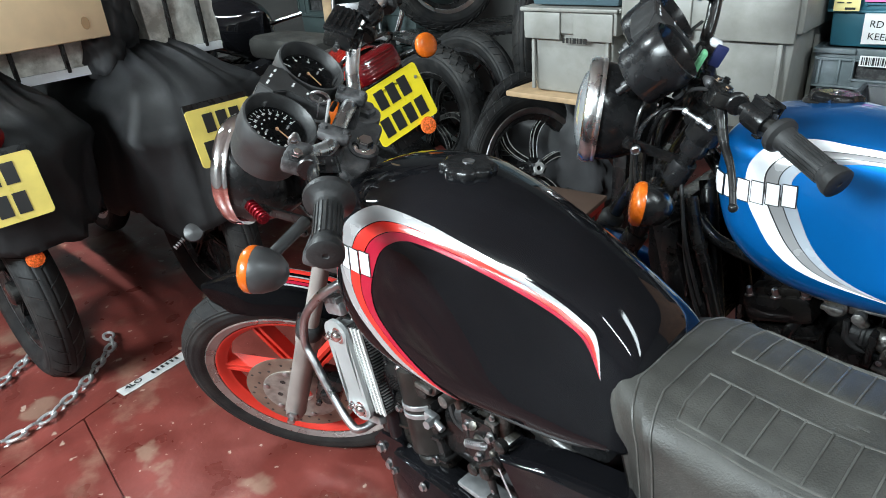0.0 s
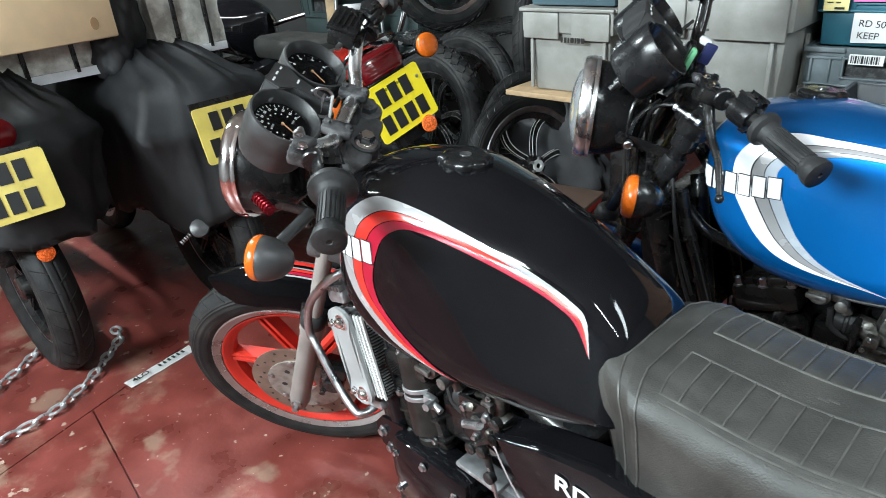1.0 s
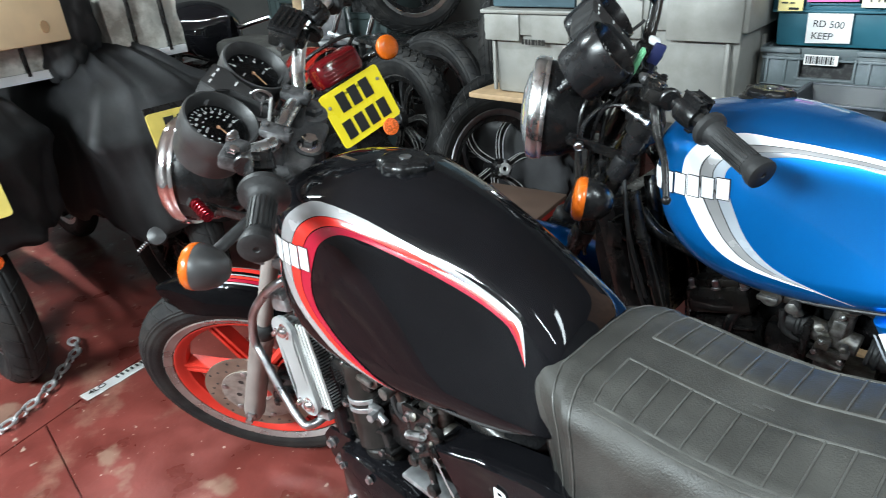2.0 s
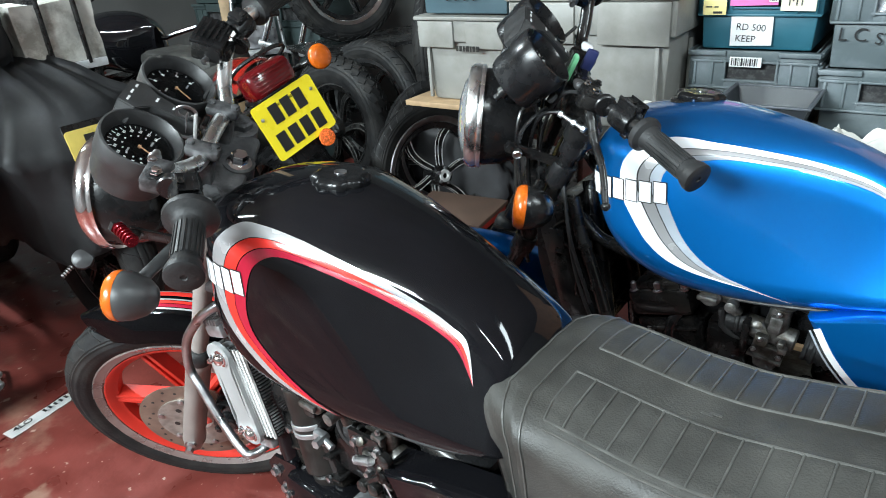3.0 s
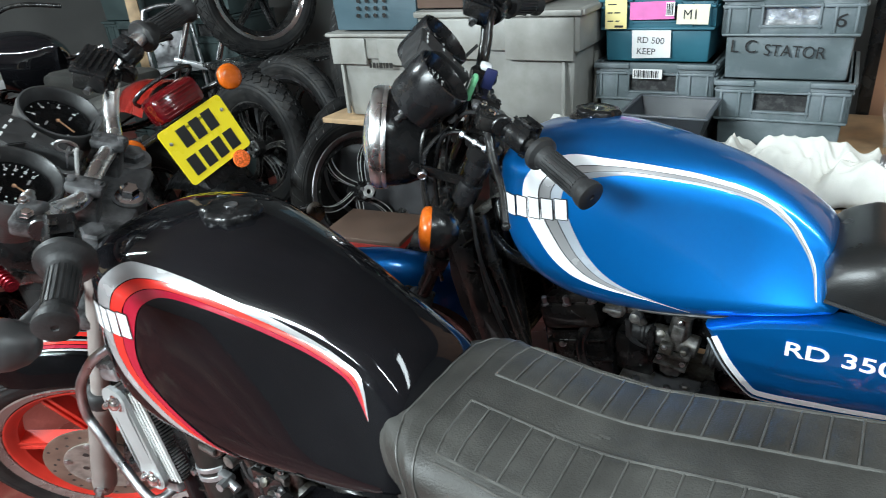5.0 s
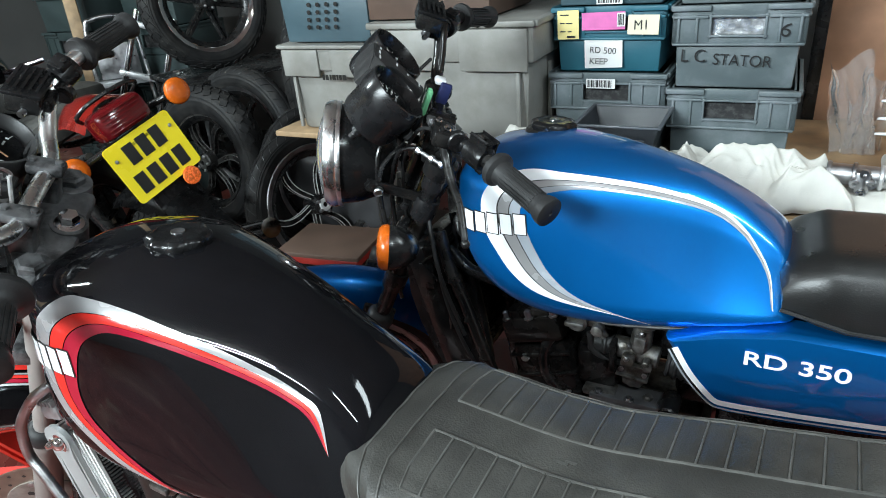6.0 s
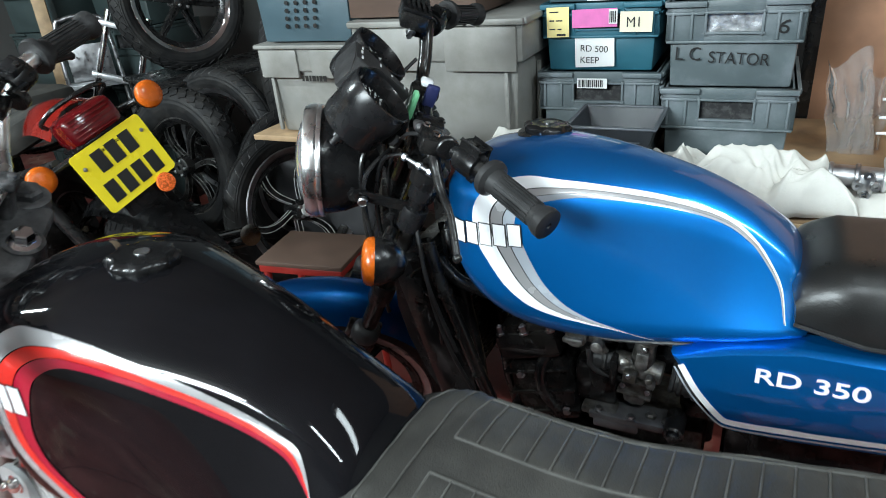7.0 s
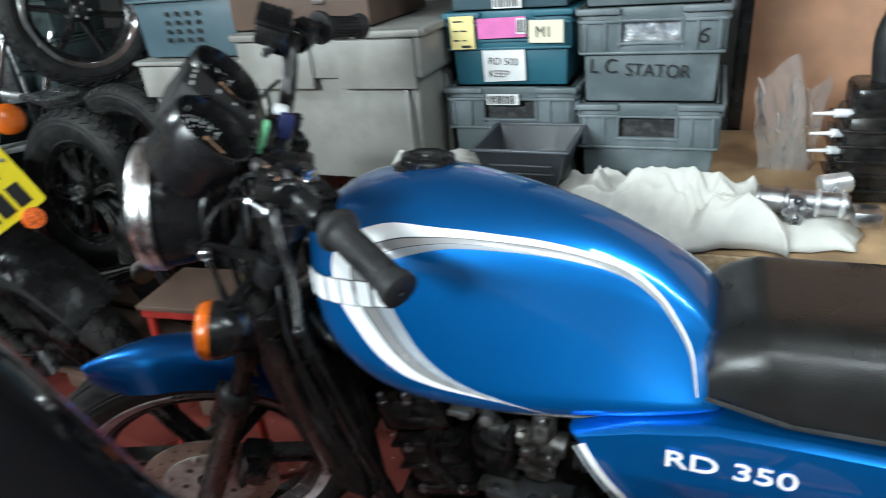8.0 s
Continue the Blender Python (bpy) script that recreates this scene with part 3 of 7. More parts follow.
def headlamp(root, S, c, rim, r=0.096):
    x, z = c
    d = Vector((0.96, 0, -0.28)).normalized()
    m = Matrix.Translation((x, 0, z)) @ d.to_track_quat("Z", "Y").to_matrix().to_4x4()
    bm = B()
    bm_lathe(bm, [(0.02, -0.115), (0.05, -0.11), (0.075, -0.085), (r * 0.92, -0.05), (r * 0.97, -0.02), (r * 0.97, 0.0)], 48, m)
    shell = part("headlamp_shell", bm, BLACK_PLASTIC, root, "black round headlamp bowl", m=S)
    bm = B()
    bm_lathe(bm, [(r * 0.97, -0.012), (r * 1.03, -0.012), (r * 1.04, -0.008), (r * 1.025, -0.004), (r * 1.045, 0.0), (r * 1.04, 0.010), (r * 0.99, 0.018), (r * 0.90, 0.020), (r * 0.88, 0.014), (r * 0.95, 0.0)], 56, m, close=True)
    part("headlamp_rim", bm, rim, shell, "bright chrome rim")
    bm = B()
    bm_lathe(bm, [(r * 0.9, 0.014), (r * 0.7, 0.027), (r * 0.4, 0.035), (0.0, 0.038)], 48, m)
    part("headlamp_lens", bm, LENS, shell)
    for s in (1, -1):
        bm = B()
        bm_box(bm, 0.085, s * 0.103, z + 0.02, 0.11, 0.006, 0.020, bevel=0.002)
        bolt(bm, (0.13, s * 0.106, z + 0.02), (0, s, 0), 0.009, 0.008)
        bolt(bm, (0.06, s * 0.106, z - 0.005), (0, s, 0), 0.006, 0.006)
        part("headlamp_bracket", bm, SATIN_BLACK, root, m=S)


def indicator(root, M, at, axis, stalk_to, bowl_mat, r=0.039):
    """A round turn signal: amber lens before a domed bowl, on a stalk."""
    d = Vector(axis).normalized()
    m = Matrix.Translation(at) @ d.to_track_quat("Z", "Y").to_matrix().to_4x4()
    bm = B()
    bm_lathe(bm, [(0.004, -0.05), (r * 0.45, -0.045), (r * 0.75, -0.033), (r * 0.95, -0.014), (r, 0.0), (r * 0.98, 0.004)], 36, m)
    bm_rod(bm, at, stalk_to, 0.009, 0.011)
    body = part("turn_signal", bm, bowl_mat, root, "round turn signal with an amber lens", m=M)
    bm = B()
    bm_lathe(bm, [(r, 0.002), (r * 1.02, 0.005), (r * 0.99, 0.013), (r * 0.86, 0.019), (r * 0.5, 0.022), (0, 0.023)], 36, m)
    part("lens", bm, AMBER, body)
    return body


def grip(root, S, a, b, r=0.0178, collar=0.028):
    bm = B()
    a, b = Vector(a), Vector(b)
    ln = (b - a).length
    prof = [(0.014, -0.002), (collar - 0.002, -0.002), (collar, 0.003), (collar - 0.001, 0.009), (collar * 0.72, 0.014), (r * 1.08, 0.019), (r, 0.024), (r * 0.97, ln * 0.5), (r, ln - 0.022), (r * 1.15, ln - 0.018), (r * 1.28, ln - 0.01), (r * 1.28, ln - 0.002), (r * 1.1, ln), (0.0045, ln), (0.0035, ln - 0.0015)]
    M = along(a, b)
    bm_lathe(bm, prof, 28, M)
    g = part("handlebar_grip", bm, RUBBER, root, "black ribbed rubber grip", m=S)
    bm = B()
    for k in range(20):
        t = 2 * math.pi * k / 20
        bm_box(bm, r + 0.0000, 0, ln * 0.5, 0.002, 0.0030, ln - 0.055, m=M @ Matrix.Rotation(t, 4, "Z"))
    part("grip_ribs", bm, RUBBER, g)
    return g


def handlebar(root, S, left, right, bar_mat, fitting=SATIN_BLACK):
    bm = B()
    pts = list(right) + [(0.044, -0.075, 0.036), (0.044, 0.0, 0.036), (0.044, 0.075, 0.036)] + list(left)
    bm_tube(bm, pts, 0.0125, steps=14, sub=6)
    part("handlebar", bm, bar_mat, root, m=S)
    for s in (1, -1):
        bm = B()
        bm_box(bm, 0.044, s * 0.057, 0.005, 0.036, 0.03, 0.05, bevel=0.006)
        bm_box(bm, 0.044, s * 0.057, 0.044, 0.052, 0.03, 0.018, bevel=0.006)
        bolt(bm, (0.026, s * 0.057, 0.052), (0, 0, 1), 0.006, 0.006)
        bolt(bm, (0.062, s * 0.057, 0.052), (0, 0, 1), 0.006, 0.006)
        part("bar_clamp", bm, fitting, root, m=S)


def yokes(root, S, fitting=SATIN_BLACK):
    bm = B()
    bm_box(bm, 0.02, 0, -0.025, 0.075, 0.17, 0.024, bevel=0.008)
    for s in (1, -1):
        bm_lathe(bm, [(0.03, -0.04), (0.03, -0.012), (0.026, -0.010)], 24, Matrix.Translation((AXX, s * 0.1, 0)))
        bm_lathe(bm, [(0.02, -0.012), (0.02, 0.0), (0.016, 0.004), (0.004, 0.004)], 6, Matrix.Translation((AXX, s * 0.1, 0)))
    bm_box(bm, 0.02, 0, -0.2, 0.075, 0.23, 0.035, bevel=0.01)
    bm_rod(bm, (0, 0, -0.2), (0, 0, -0.01), 0.026, steps=20)
    part("fork_yoke", bm, fitting, root, m=S)
    bm = B()
    bm_lathe(bm, [(0.021, -0.014), (0.021, -0.008), (0.019, -0.007)], 20, None)
    bm_lathe(bm, [(0.0145, -0.008), (0.0145, 0.006), (0.0125, 0.009), (0.003, 0.009)], 6, None)
    part("stem_nut", bm, CHROME, root, m=S)
    bm = B()
    bm_lathe(bm, [(0.022, -0.02), (0.022, 0.018), (0.02, 0.022), (0.014, 0.023), (0.013, 0.020), (0.002, 0.02)], 24, Matrix.Translation((0.085, 0.0, 0.005)))
    ig = part("ignition_switch", bm, SATIN_BLACK, root, m=S)
    bm = B()
    bm_lathe(bm, [(0.0195, 0.0275), (0.0195, 0.0285), (0.013, 0.0285), (0.013, 0.0275)], 24, Matrix.Translation((0.085, 0, 0)), close=True)
    part("lock_ring", bm, STEEL, ig)
    return ig


def switchgear(root, S, a, b, s=1):
    """Switch cluster and lever perch inboard of the grip, from a towards b."""
    a, b = Vector(a), Vector(b)
    M = along(a, b)
    bm = B()
    bm_lathe(bm, [(0.014, 0.0), (0.021, 0.002), (0.022, 0.012), (0.022, 0.034), (0.02, 0.04), (0.014, 0.041)], 24, M)
    bm_box(bm, 0.0, 0.018, 0.022, 0.026, 0.022, 0.03, m=M, bevel=0.004)
    sw = part("switch_housing", bm, BLACK_PLASTIC, root, m=S)
    for k, (px, py) in enumerate(((0.012, 0.024), (-0.008, 0.03), (0.004, -0.022))):
        bm = B()
        bm_box(bm, px, py, 0.018 + 0.006 * k, 0.008, 0.007, 0.009, m=M, bevel=0.002)
        part("switch_button", bm, SATIN_BLACK, sw)
    return sw


def lever(root, S, pts, mat, perch, fitting=SATIN_BLACK):
    bm = B()
    bm_tube(bm, pts, [0.0105, 0.0095, 0.008, 0.0065, 0.0058, 0.0055], steps=12, sub=6)
    e = Vector(pts[-1])
    bmesh.ops.create_icosphere(bm, subdivisions=2, radius=0.0075, matrix=Matrix.Translation(e))
    part("hand_lever", bm, mat, root, m=S)
    bm = B()
    bm_box(bm, *perch, 0.034, 0.05, 0.026, bevel=0.006)
    bolt(bm, (perch[0], perch[1] + 0.012, perch[2] + 0.013), (0, 0, 1), 0.008, 0.006)
    part("lever_perch", bm, fitting, root, m=S)


def bar_fittings(root, S, s, base):
    """Bolts, a cable adjuster and a clamp band beside the lever perch."""
    x, y, z = base
    bm = B()
    bm_rod(bm, (x + 0.012, y - s * 0.02, z), (x + 0.018, y - s * 0.052, z - 0.004), 0.0055, steps=12)
    bm_rod(bm, (x + 0.014, y - s * 0.03, z), (x + 0.0155, y - s * 0.038, z - 0.001), 0.009, steps=16)
    part("cable_adjuster", bm, STEEL, root, m=S)
    bm = B()
    bm_rod(bm, (x - 0.022, y + s * 0.012, z + 0.004), (x - 0.024, y + s * 0.026, z + 0.006), 0.0175, steps=20, bevel=0.002)
    part("clamp_band", bm, SATIN_BLACK, root, m=S)
    for dx, dy, dz, r in ((-0.002, 0.012, 0.018, 0.006), (-0.03, 0.018, 0.016, 0.0045), (0.01, -0.012, 0.016, 0.0045)):
        bm = B()
        bolt(bm, (x + dx, y + s * dy, z + dz), (0, 0, 1), r, 0.005)
        part("perch_bolt", bm, CHROME, root, m=S)


def reservoir(root, S, c):
    x, y, z = c
    bm = B()
    bm_box(bm, x, y, z, 0.050, 0.080, 0.032, bevel=0.006)
    res = part("brake_reservoir", bm, SATIN_BLACK, root, "black brake fluid reservoir", m=S)
    bm = B()
    bm_box(bm, x, y, z + 0.019, 0.055, 0.086, 0.008, bevel=0.003)
    lid = part("reservoir_lid", bm, BLACK_PLASTIC, res)
    for k in range(5):
        bm = B()
        bm_box(bm, x - 0.02 + 0.01 * k, y, z + 0.0265, 0.004, 0.07, 0.002)
        part("lid_rib", bm, BLACK_PLASTIC, res)


def mudguard(root, S, paint, stripes, R=0.352, hw=0.062):
    bm = B()
    rows = []
    for k in range(33):
        a = radians(41 + 109 * k / 32)
        row = []
        for j in range(13):
            v = j / 6 - 1
            rr = R - 0.066 * abs(v) ** 2.5
            row.append((AXX + rr * math.cos(a), hw * v * min(1.0, math.sqrt(0.12 + k / 7)), -0.735 + rr * math.sin(a)))
        rows.append(row)
    bm_grid(bm, rows)
    bmesh.ops.solidify(bm, geom=bm.faces[:], thickness=0.003)
    mg = part("front_mudguard", bm, paint, root, m=S, angle=60)
    for v0, v1, mt in stripes:
        bm = B()
        rows = []
        for k in range(29):
            a = radians(60 + 84 * k / 28)
            row = []
            for j in range(4):
                v = v0 + (v1 - v0) * j / 3
                rr = R + 0.0016 - 0.066 * abs(v) ** 2.5
                row.append((AXX + rr * math.cos(a), hw * v, -0.735 + rr * math.sin(a)))
            rows.append(row)
        bm_grid(bm, rows)
        part("mudguard_stripe", bm, mt, mg)
    for s in (1, -1):
        bm = B()
        bm_box(bm, AXX, s * 0.072, -0.735 + R - 0.055, 0.07, 0.012, 0.05, bevel=0.004)
        part("mudguard_stay", bm, SATIN_BLACK, root, m=S)


def forks(root, S, upper, lower):
    for s in (1, -1):
        bm = B()
        bm_rod(bm, (AXX, s * 0.1, -0.01), (AXX, s * 0.1, -0.46), 0.0165, steps=20)
        leg = part("fork_leg", bm, upper, root, m=S)
        bm = B()
        bm_lathe(bm, [(0.018, 0.03), (0.024, 0.025), (0.027, 0.0), (0.027, -0.02), (0.0245, -0.025), (0.0245, -0.30), (0.021, -0.335), (0.012, -0.345)], 24, Matrix.Translation((AXX, s * 0.1, -0.43)))
        bm_box(bm, AXX, s * 0.098, -0.735, 0.05, 0.03, 0.05, bevel=0.012)
        part("fork_slider", bm, lower, leg)
        bm = B()
        bm_lathe(bm, [(0.0265, 0.0), (0.0285, 0.004), (0.0285, 0.024), (0.022, 0.034), (0.0165, 0.036)], 24, Matrix.Translation((AXX, s * 0.1, -0.43)))
        part("dust_seal", bm, RUBBER, leg)
        bm = B()
        bm_lathe(bm, [(0.014, 0), (0.014, 0.016), (0.009, 0.02), (0.009, 0.03)], 6, Matrix.Translation((AXX, s * 0.112, -0.735)) @ Matrix.Rotation(radians(-90 * s), 4, "X"))
        part("axle_nut", bm, STEEL, leg)
    bm = B()
    bm_box(bm, -0.045, 0.08, -0.63, 0.06, 0.05, 0.10, bevel=0.012)
    bm_lathe(bm, [(0.022, 0), (0.022, 0.012), (0.018, 0.016)], 20, Matrix.Translation((-0.05, 0.105, -0.63)) @ Matrix.Rotation(radians(-90), 4, "X"))
    bolt(bm, (-0.03, 0.106, -0.59), (0, 1, 0))
    bolt(bm, (-0.03, 0.106, -0.67), (0, 1, 0))
    part("brake_caliper", bm, SATIN_BLACK, root, m=S)


def filler_cap(tank, x, y, sunk):
    c = Vector((x, y, curve_at(TOP, x) - sunk))
    m = Matrix.Translation(c) @ pose(0, 0, 0, 3, -4, 0)
    bm = B()
    bm_lathe(bm, [(0.051, -0.012), (0.051, 0.001), (0.047, 0.004), (0.036, 0.004)], 36, m)
    ring = part("filler_ring", bm, SATIN_BLACK, tank)
    bm = B()
    rows = []
    for r, h, lob in ((0.039, 0.003, 0.0), (0.041, 0.009, 0.002), (0.040, 0.015, 0.003), (0.036, 0.0185, 0.003), (0.032, 0.0195, 0.001), (0.029, 0.0180, 0.0), (0.018, 0.0195, 0.0)):
        rows.append([m @ Vector(((r + lob * math.cos(8 * a)) * math.cos(a), (r + lob * math.cos(8 * a)) * math.sin(a), h)) for a in [2 * math.pi * k / 48 for k in range(48)]])
    vs = bm_grid(bm, rows, closed=True)
    bm.faces.new(vs[-1])
    cap = part("filler_cap", bm, BLACK_PLASTIC, tank, "lobed black fuel cap")
    bm = B()
    bm_lathe(bm, [(0.009, 0.0195), (0.009, 0.0212), (0.003, 0.0216)], 20, m)
    part("cap_lock", bm, STEEL, cap)


def logo_bars(tank, mat):
    """Six slanted white blocks in place of the maker's name."""
    for k in range(6):
        x = -0.053 - 0.0245 * k
        z = 0.842 + 0.0022 * k
        h = 0.034
        for o, eps, mt, name in ((0.0, 0.0027, mat, "name_block"), (0.0017, 0.0020, INK, "block_outline")):
            a = [(x + o, z - h / 2 - o), (x - 0.0195 - o, z - h / 2 - o), (x - 0.0165 - o, z + h / 2 + o), (x + 0.003 + o, z + h / 2 + o)]
            bm = B()
            rows = []
            for i in range(6):
                u = i / 5
                rows.append([tank_skin(q[0], q[1], eps) for q in [((a[0][0] + (a[1][0] - a[0][0]) * u) * (1 - v) + (a[3][0] + (a[2][0] - a[3][0]) * u) * v, a[0][1] * (1 - v) + a[3][1] * v) for v in (0, 0.33, 0.67, 1)]])
            bm_grid(bm, rows)
            part(name, bm, mt, tank)


def seat_black(root):
    """A long seat with a raised ribbed pattern."""
    W, LOW = 0.132, 0.665

    def skin(x, v, lift=0.0):
        """v from -1 (right skirt) to 1 (left skirt), over the top."""
        k = min(1.0, max(0.0, (-0.548 - x) / 0.05))
        nose = min(1.0, max(0.0, (-0.540 - x) / 0.022))
        zt = 0.796 + 0.012 * math.sqrt(max(0.0, 1 - (1 - nose) ** 2)) + 0.010 * k ** 0.6 - 0.010 * math.exp(-((x + 0.765) / 0.10) ** 2) + 0.048 * min(1.0, max(0.0, (-x - 0.80) / 0.30)) ** 1.4
        w = W * (0.86 + 0.14 * k)
        a = abs(v)
        if a < 0.46:
            y = w * 0.66 * a / 0.46
            z = zt - 0.007 * (a / 0.46) ** 2
        elif a < 0.78:
            t = (a - 0.46) / 0.32 * math.pi / 2
            y = w * 0.66 + w * 0.34 * math.sin(t) ** 0.95
            z = zt - 0.007 - 0.043 * (1 - math.cos(t)) ** 1.1
        else:
            t = (a - 0.78) / 0.22
            y = w + 0.004 * t
            z = zt - 0.050 - (zt - 0.050 - LOW) * t
        s = 1 if v >= 0 else -1
        fx = x
        x = x - 0.062 * min(1.0, max(0.0, (a - 0.42) / 0.5)) * max(0.0, 1 - (-0.540 - fx) / 0.16)
        nz = max(0.0, 1 - a / 0.7)
        if -1.24 < fx < -0.64 and 0.14 < a < 0.54:
            u = ((-0.664 - fx) / 0.0258) % 1.0
            e = min(u, 1 - u) * 0.0258
            b = min(a - 0.14, 0.54 - a)
            lift += 0.0030 * (1 - math.exp(-(e / 0.0042) ** 2)) * min(1, b / 0.035) ** 0.6
        if a > 0.54 or x > -0.62:
            lift += 0.0012 * math.sin(x * 61 + v * 9) * math.sin(x * 23 - v * 17)
        return Vector((x, s * (y + lift * (1 - nz)), z + lift * nz))

    bm = B()
    rows = []
    for k in range(260):
        x = -0.540 - 0.725 * (k / 259) ** 1.08
        rows.append([skin(x, v / 40) for v in range(-40, 41)])
    vs = bm_grid(bm, rows)
    bm.faces.new(vs[0][::-1])
    bm.faces.new(vs[-1])
    seat = part("seat", bm, VINYL, root, "long black ribbed vinyl seat", angle=60)

    def welt(fn, n, r=0.0016):
        r *= 0.85
        bm = B()
        bm_tube(bm, [fn(k / (n - 1)) for k in range(n)], r, steps=6, sub=1)
        part("seat_welt", bm, WELT, seat)

    for x in (-0.585, -0.617):
        welt(lambda t, x=x: skin(x + 0.012 * abs(2 * t - 1) ** 2, -1 + 2 * t, 0.0008), 81)
    for s in (1, -1):
        # inner line of the ribbed field, its front turn and its outer line
        welt(lambda t, s=s: skin(-0.64 - 0.61 * t, s * 0.14, 0.0008), 60, 0.002)
        welt(lambda t, s=s: skin(-0.64, s * (0.14 + 0.40 * t), 0.0008), 24, 0.0018)
        welt(lambda t, s=s: skin(-0.64 - 0.61 * t, s * 0.54, 0.0008), 60, 0.002)
        welt(lambda t, s=s: skin(-0.64 - 0.61 * t, s * 0.585, 0.0008), 60, 0.0016)
        for k in range(22):
            x = -0.664 - 0.0258 * k
            welt(lambda t, s=s, x=x: skin(x, s * (0.14 + 0.40 * t), 0.0012), 24, 0.0014)
    p = skin(-0.785, 0.02)
    for q in ((0, 0), (0.008, 0.004)):
        bm = B()
        bm_box(bm, p.x + q[0], p.y + q[1], p.z + 0.0006, 0.012, 0.003, 0.001)
        part("seat_mark", bm, WELT, seat, smooth=False)


def seat_blue(root):
    bm = B()
    rows = []
    for k in range(60):
        x = -0.572 - 0.70 * k / 59
        f = min(1.0, max(0.0, k / 5))
        zt = 0.80 + 0.038 * f ** 0.5 + 0.02 * k / 59
        w = 0.125 + 0.008 * f
        low = 0.755 - 0.02 * min(1, k / 8)
        row = []
        for j in range(33):
            a = math.pi * j / 32
            c, s = math.cos(a), math.sin(a)
            row.append((x - 0.01 * abs(c) ** 3 * (1 - f), w * (1 if c > 0 else -1) * abs(c) ** 0.42, low + (zt - low) * abs(s) ** 0.55))
        rows.append(row)
    vs = bm_grid(bm, rows)
    bm.faces.new(vs[0][::-1])
    bm.faces.new(vs[-1])
    seat = part("seat", bm, SEAT_SMOOTH, root, "smooth black vinyl seat", angle=60)
    bm = B()
    bm_tube(bm, [(-0.58 - 0.68 * k / 30, 0.137, 0.762 - 0.02 * min(1, k / 4)) for k in range(31)], 0.003, steps=6, sub=1)
    part("seat_piping", bm, RUBBER, seat)


PANEL = [(-0.425, 0.684), (-0.50, 0.708), (-0.594, 0.728), (-0.70, 0.728), (-0.84, 0.725), (-0.95, 0.735), (-0.93, 0.66), (-0.86, 0.60), (-0.72, 0.583), (-0.60, 0.570), (-0.515, 0.566), (-0.495, 0.575)]


def side_panel(root, paint, line_mats, text_mat, drop=0.0):
    for s in (1, -1):
        bm = B()
        out = [(x, s * 0.150, z) for x, z in PANEL]
        cx = sum(p[0] for p in PANEL) / len(PANEL)
        cz = sum(p[1] for p in PANEL) / len(PANEL)
        rings = []
        for f, y in ((1.0, 0.10), (1.0, 0.138), (0.985, 0.148), (0.95, 0.153), (0.6, 0.157)):
            rings.append([(cx + (x - cx) * f, s * y, cz + (z - cz) * f) for x, z in PANEL])
        vs = bm_grid(bm, rings, closed=True)
        bm.faces.new(vs[-1])
        bm.faces.new(vs[0][::-1])
        ob = part("side_panel", bm, paint, root, angle=30, m=Matrix.Translation((0, 0, -drop)))
        if s > 0:
            for off, wd, mt in line_mats:
                bm = B()
                path = smooth_path([(-0.436, 0.672), (-0.462, 0.628), (-0.498, 0.588), (-0.514, 0.580), (-0.60, 0.585), (-0.72, 0.598), (-0.85, 0.615)], 60)
                rows = []
                for i, (x, z) in enumerate(path):
                    a, b = path[max(0, i - 1)], path[min(59, i + 1)]
                    d = Vector((b[0] - a[0], 0, b[1] - a[1])).normalized()
                    nn = Vector((d.z, 0, -d.x))
                    rows.append([(x - nn.x * (off + wd * k), 0.1562, z - nn.z * (off + wd * k)) for k in (0, 1)])
                bm_grid(bm, rows)
                part("panel_stripe", bm, mt, ob)
            letters(ob, "RD 350", Matrix.Translation((-0.540, 0.1585, 0.671)) @ pose(0, 0, 0, 90, 0, 180), 0.0345, text_mat, 1.33)


def letters(parent, text, m, size, mat, wide=1.0, space=1.0, bold=0.014):
    cu = bpy.data.curves.new("lettering", "FONT")
    cu.body, cu.size, cu.extrude, cu.space_character = text, size, 0.0004, space
    cu.offset = size * bold
    ob = new("lettering", cu)
    dg = bpy.context.evaluated_depsgraph_get()
    me = bpy.data.meshes.new_from_object(ob.evaluated_get(dg))
    bpy.data.objects.remove(ob)
    me.transform(Matrix.Diagonal((wide, 1, 1, 1)))
    me.materials.clear()
    me.materials.append(mat)
    ob = new("lettering", me)
    ob.parent = parent
    ob.matrix_basis = m
    return ob


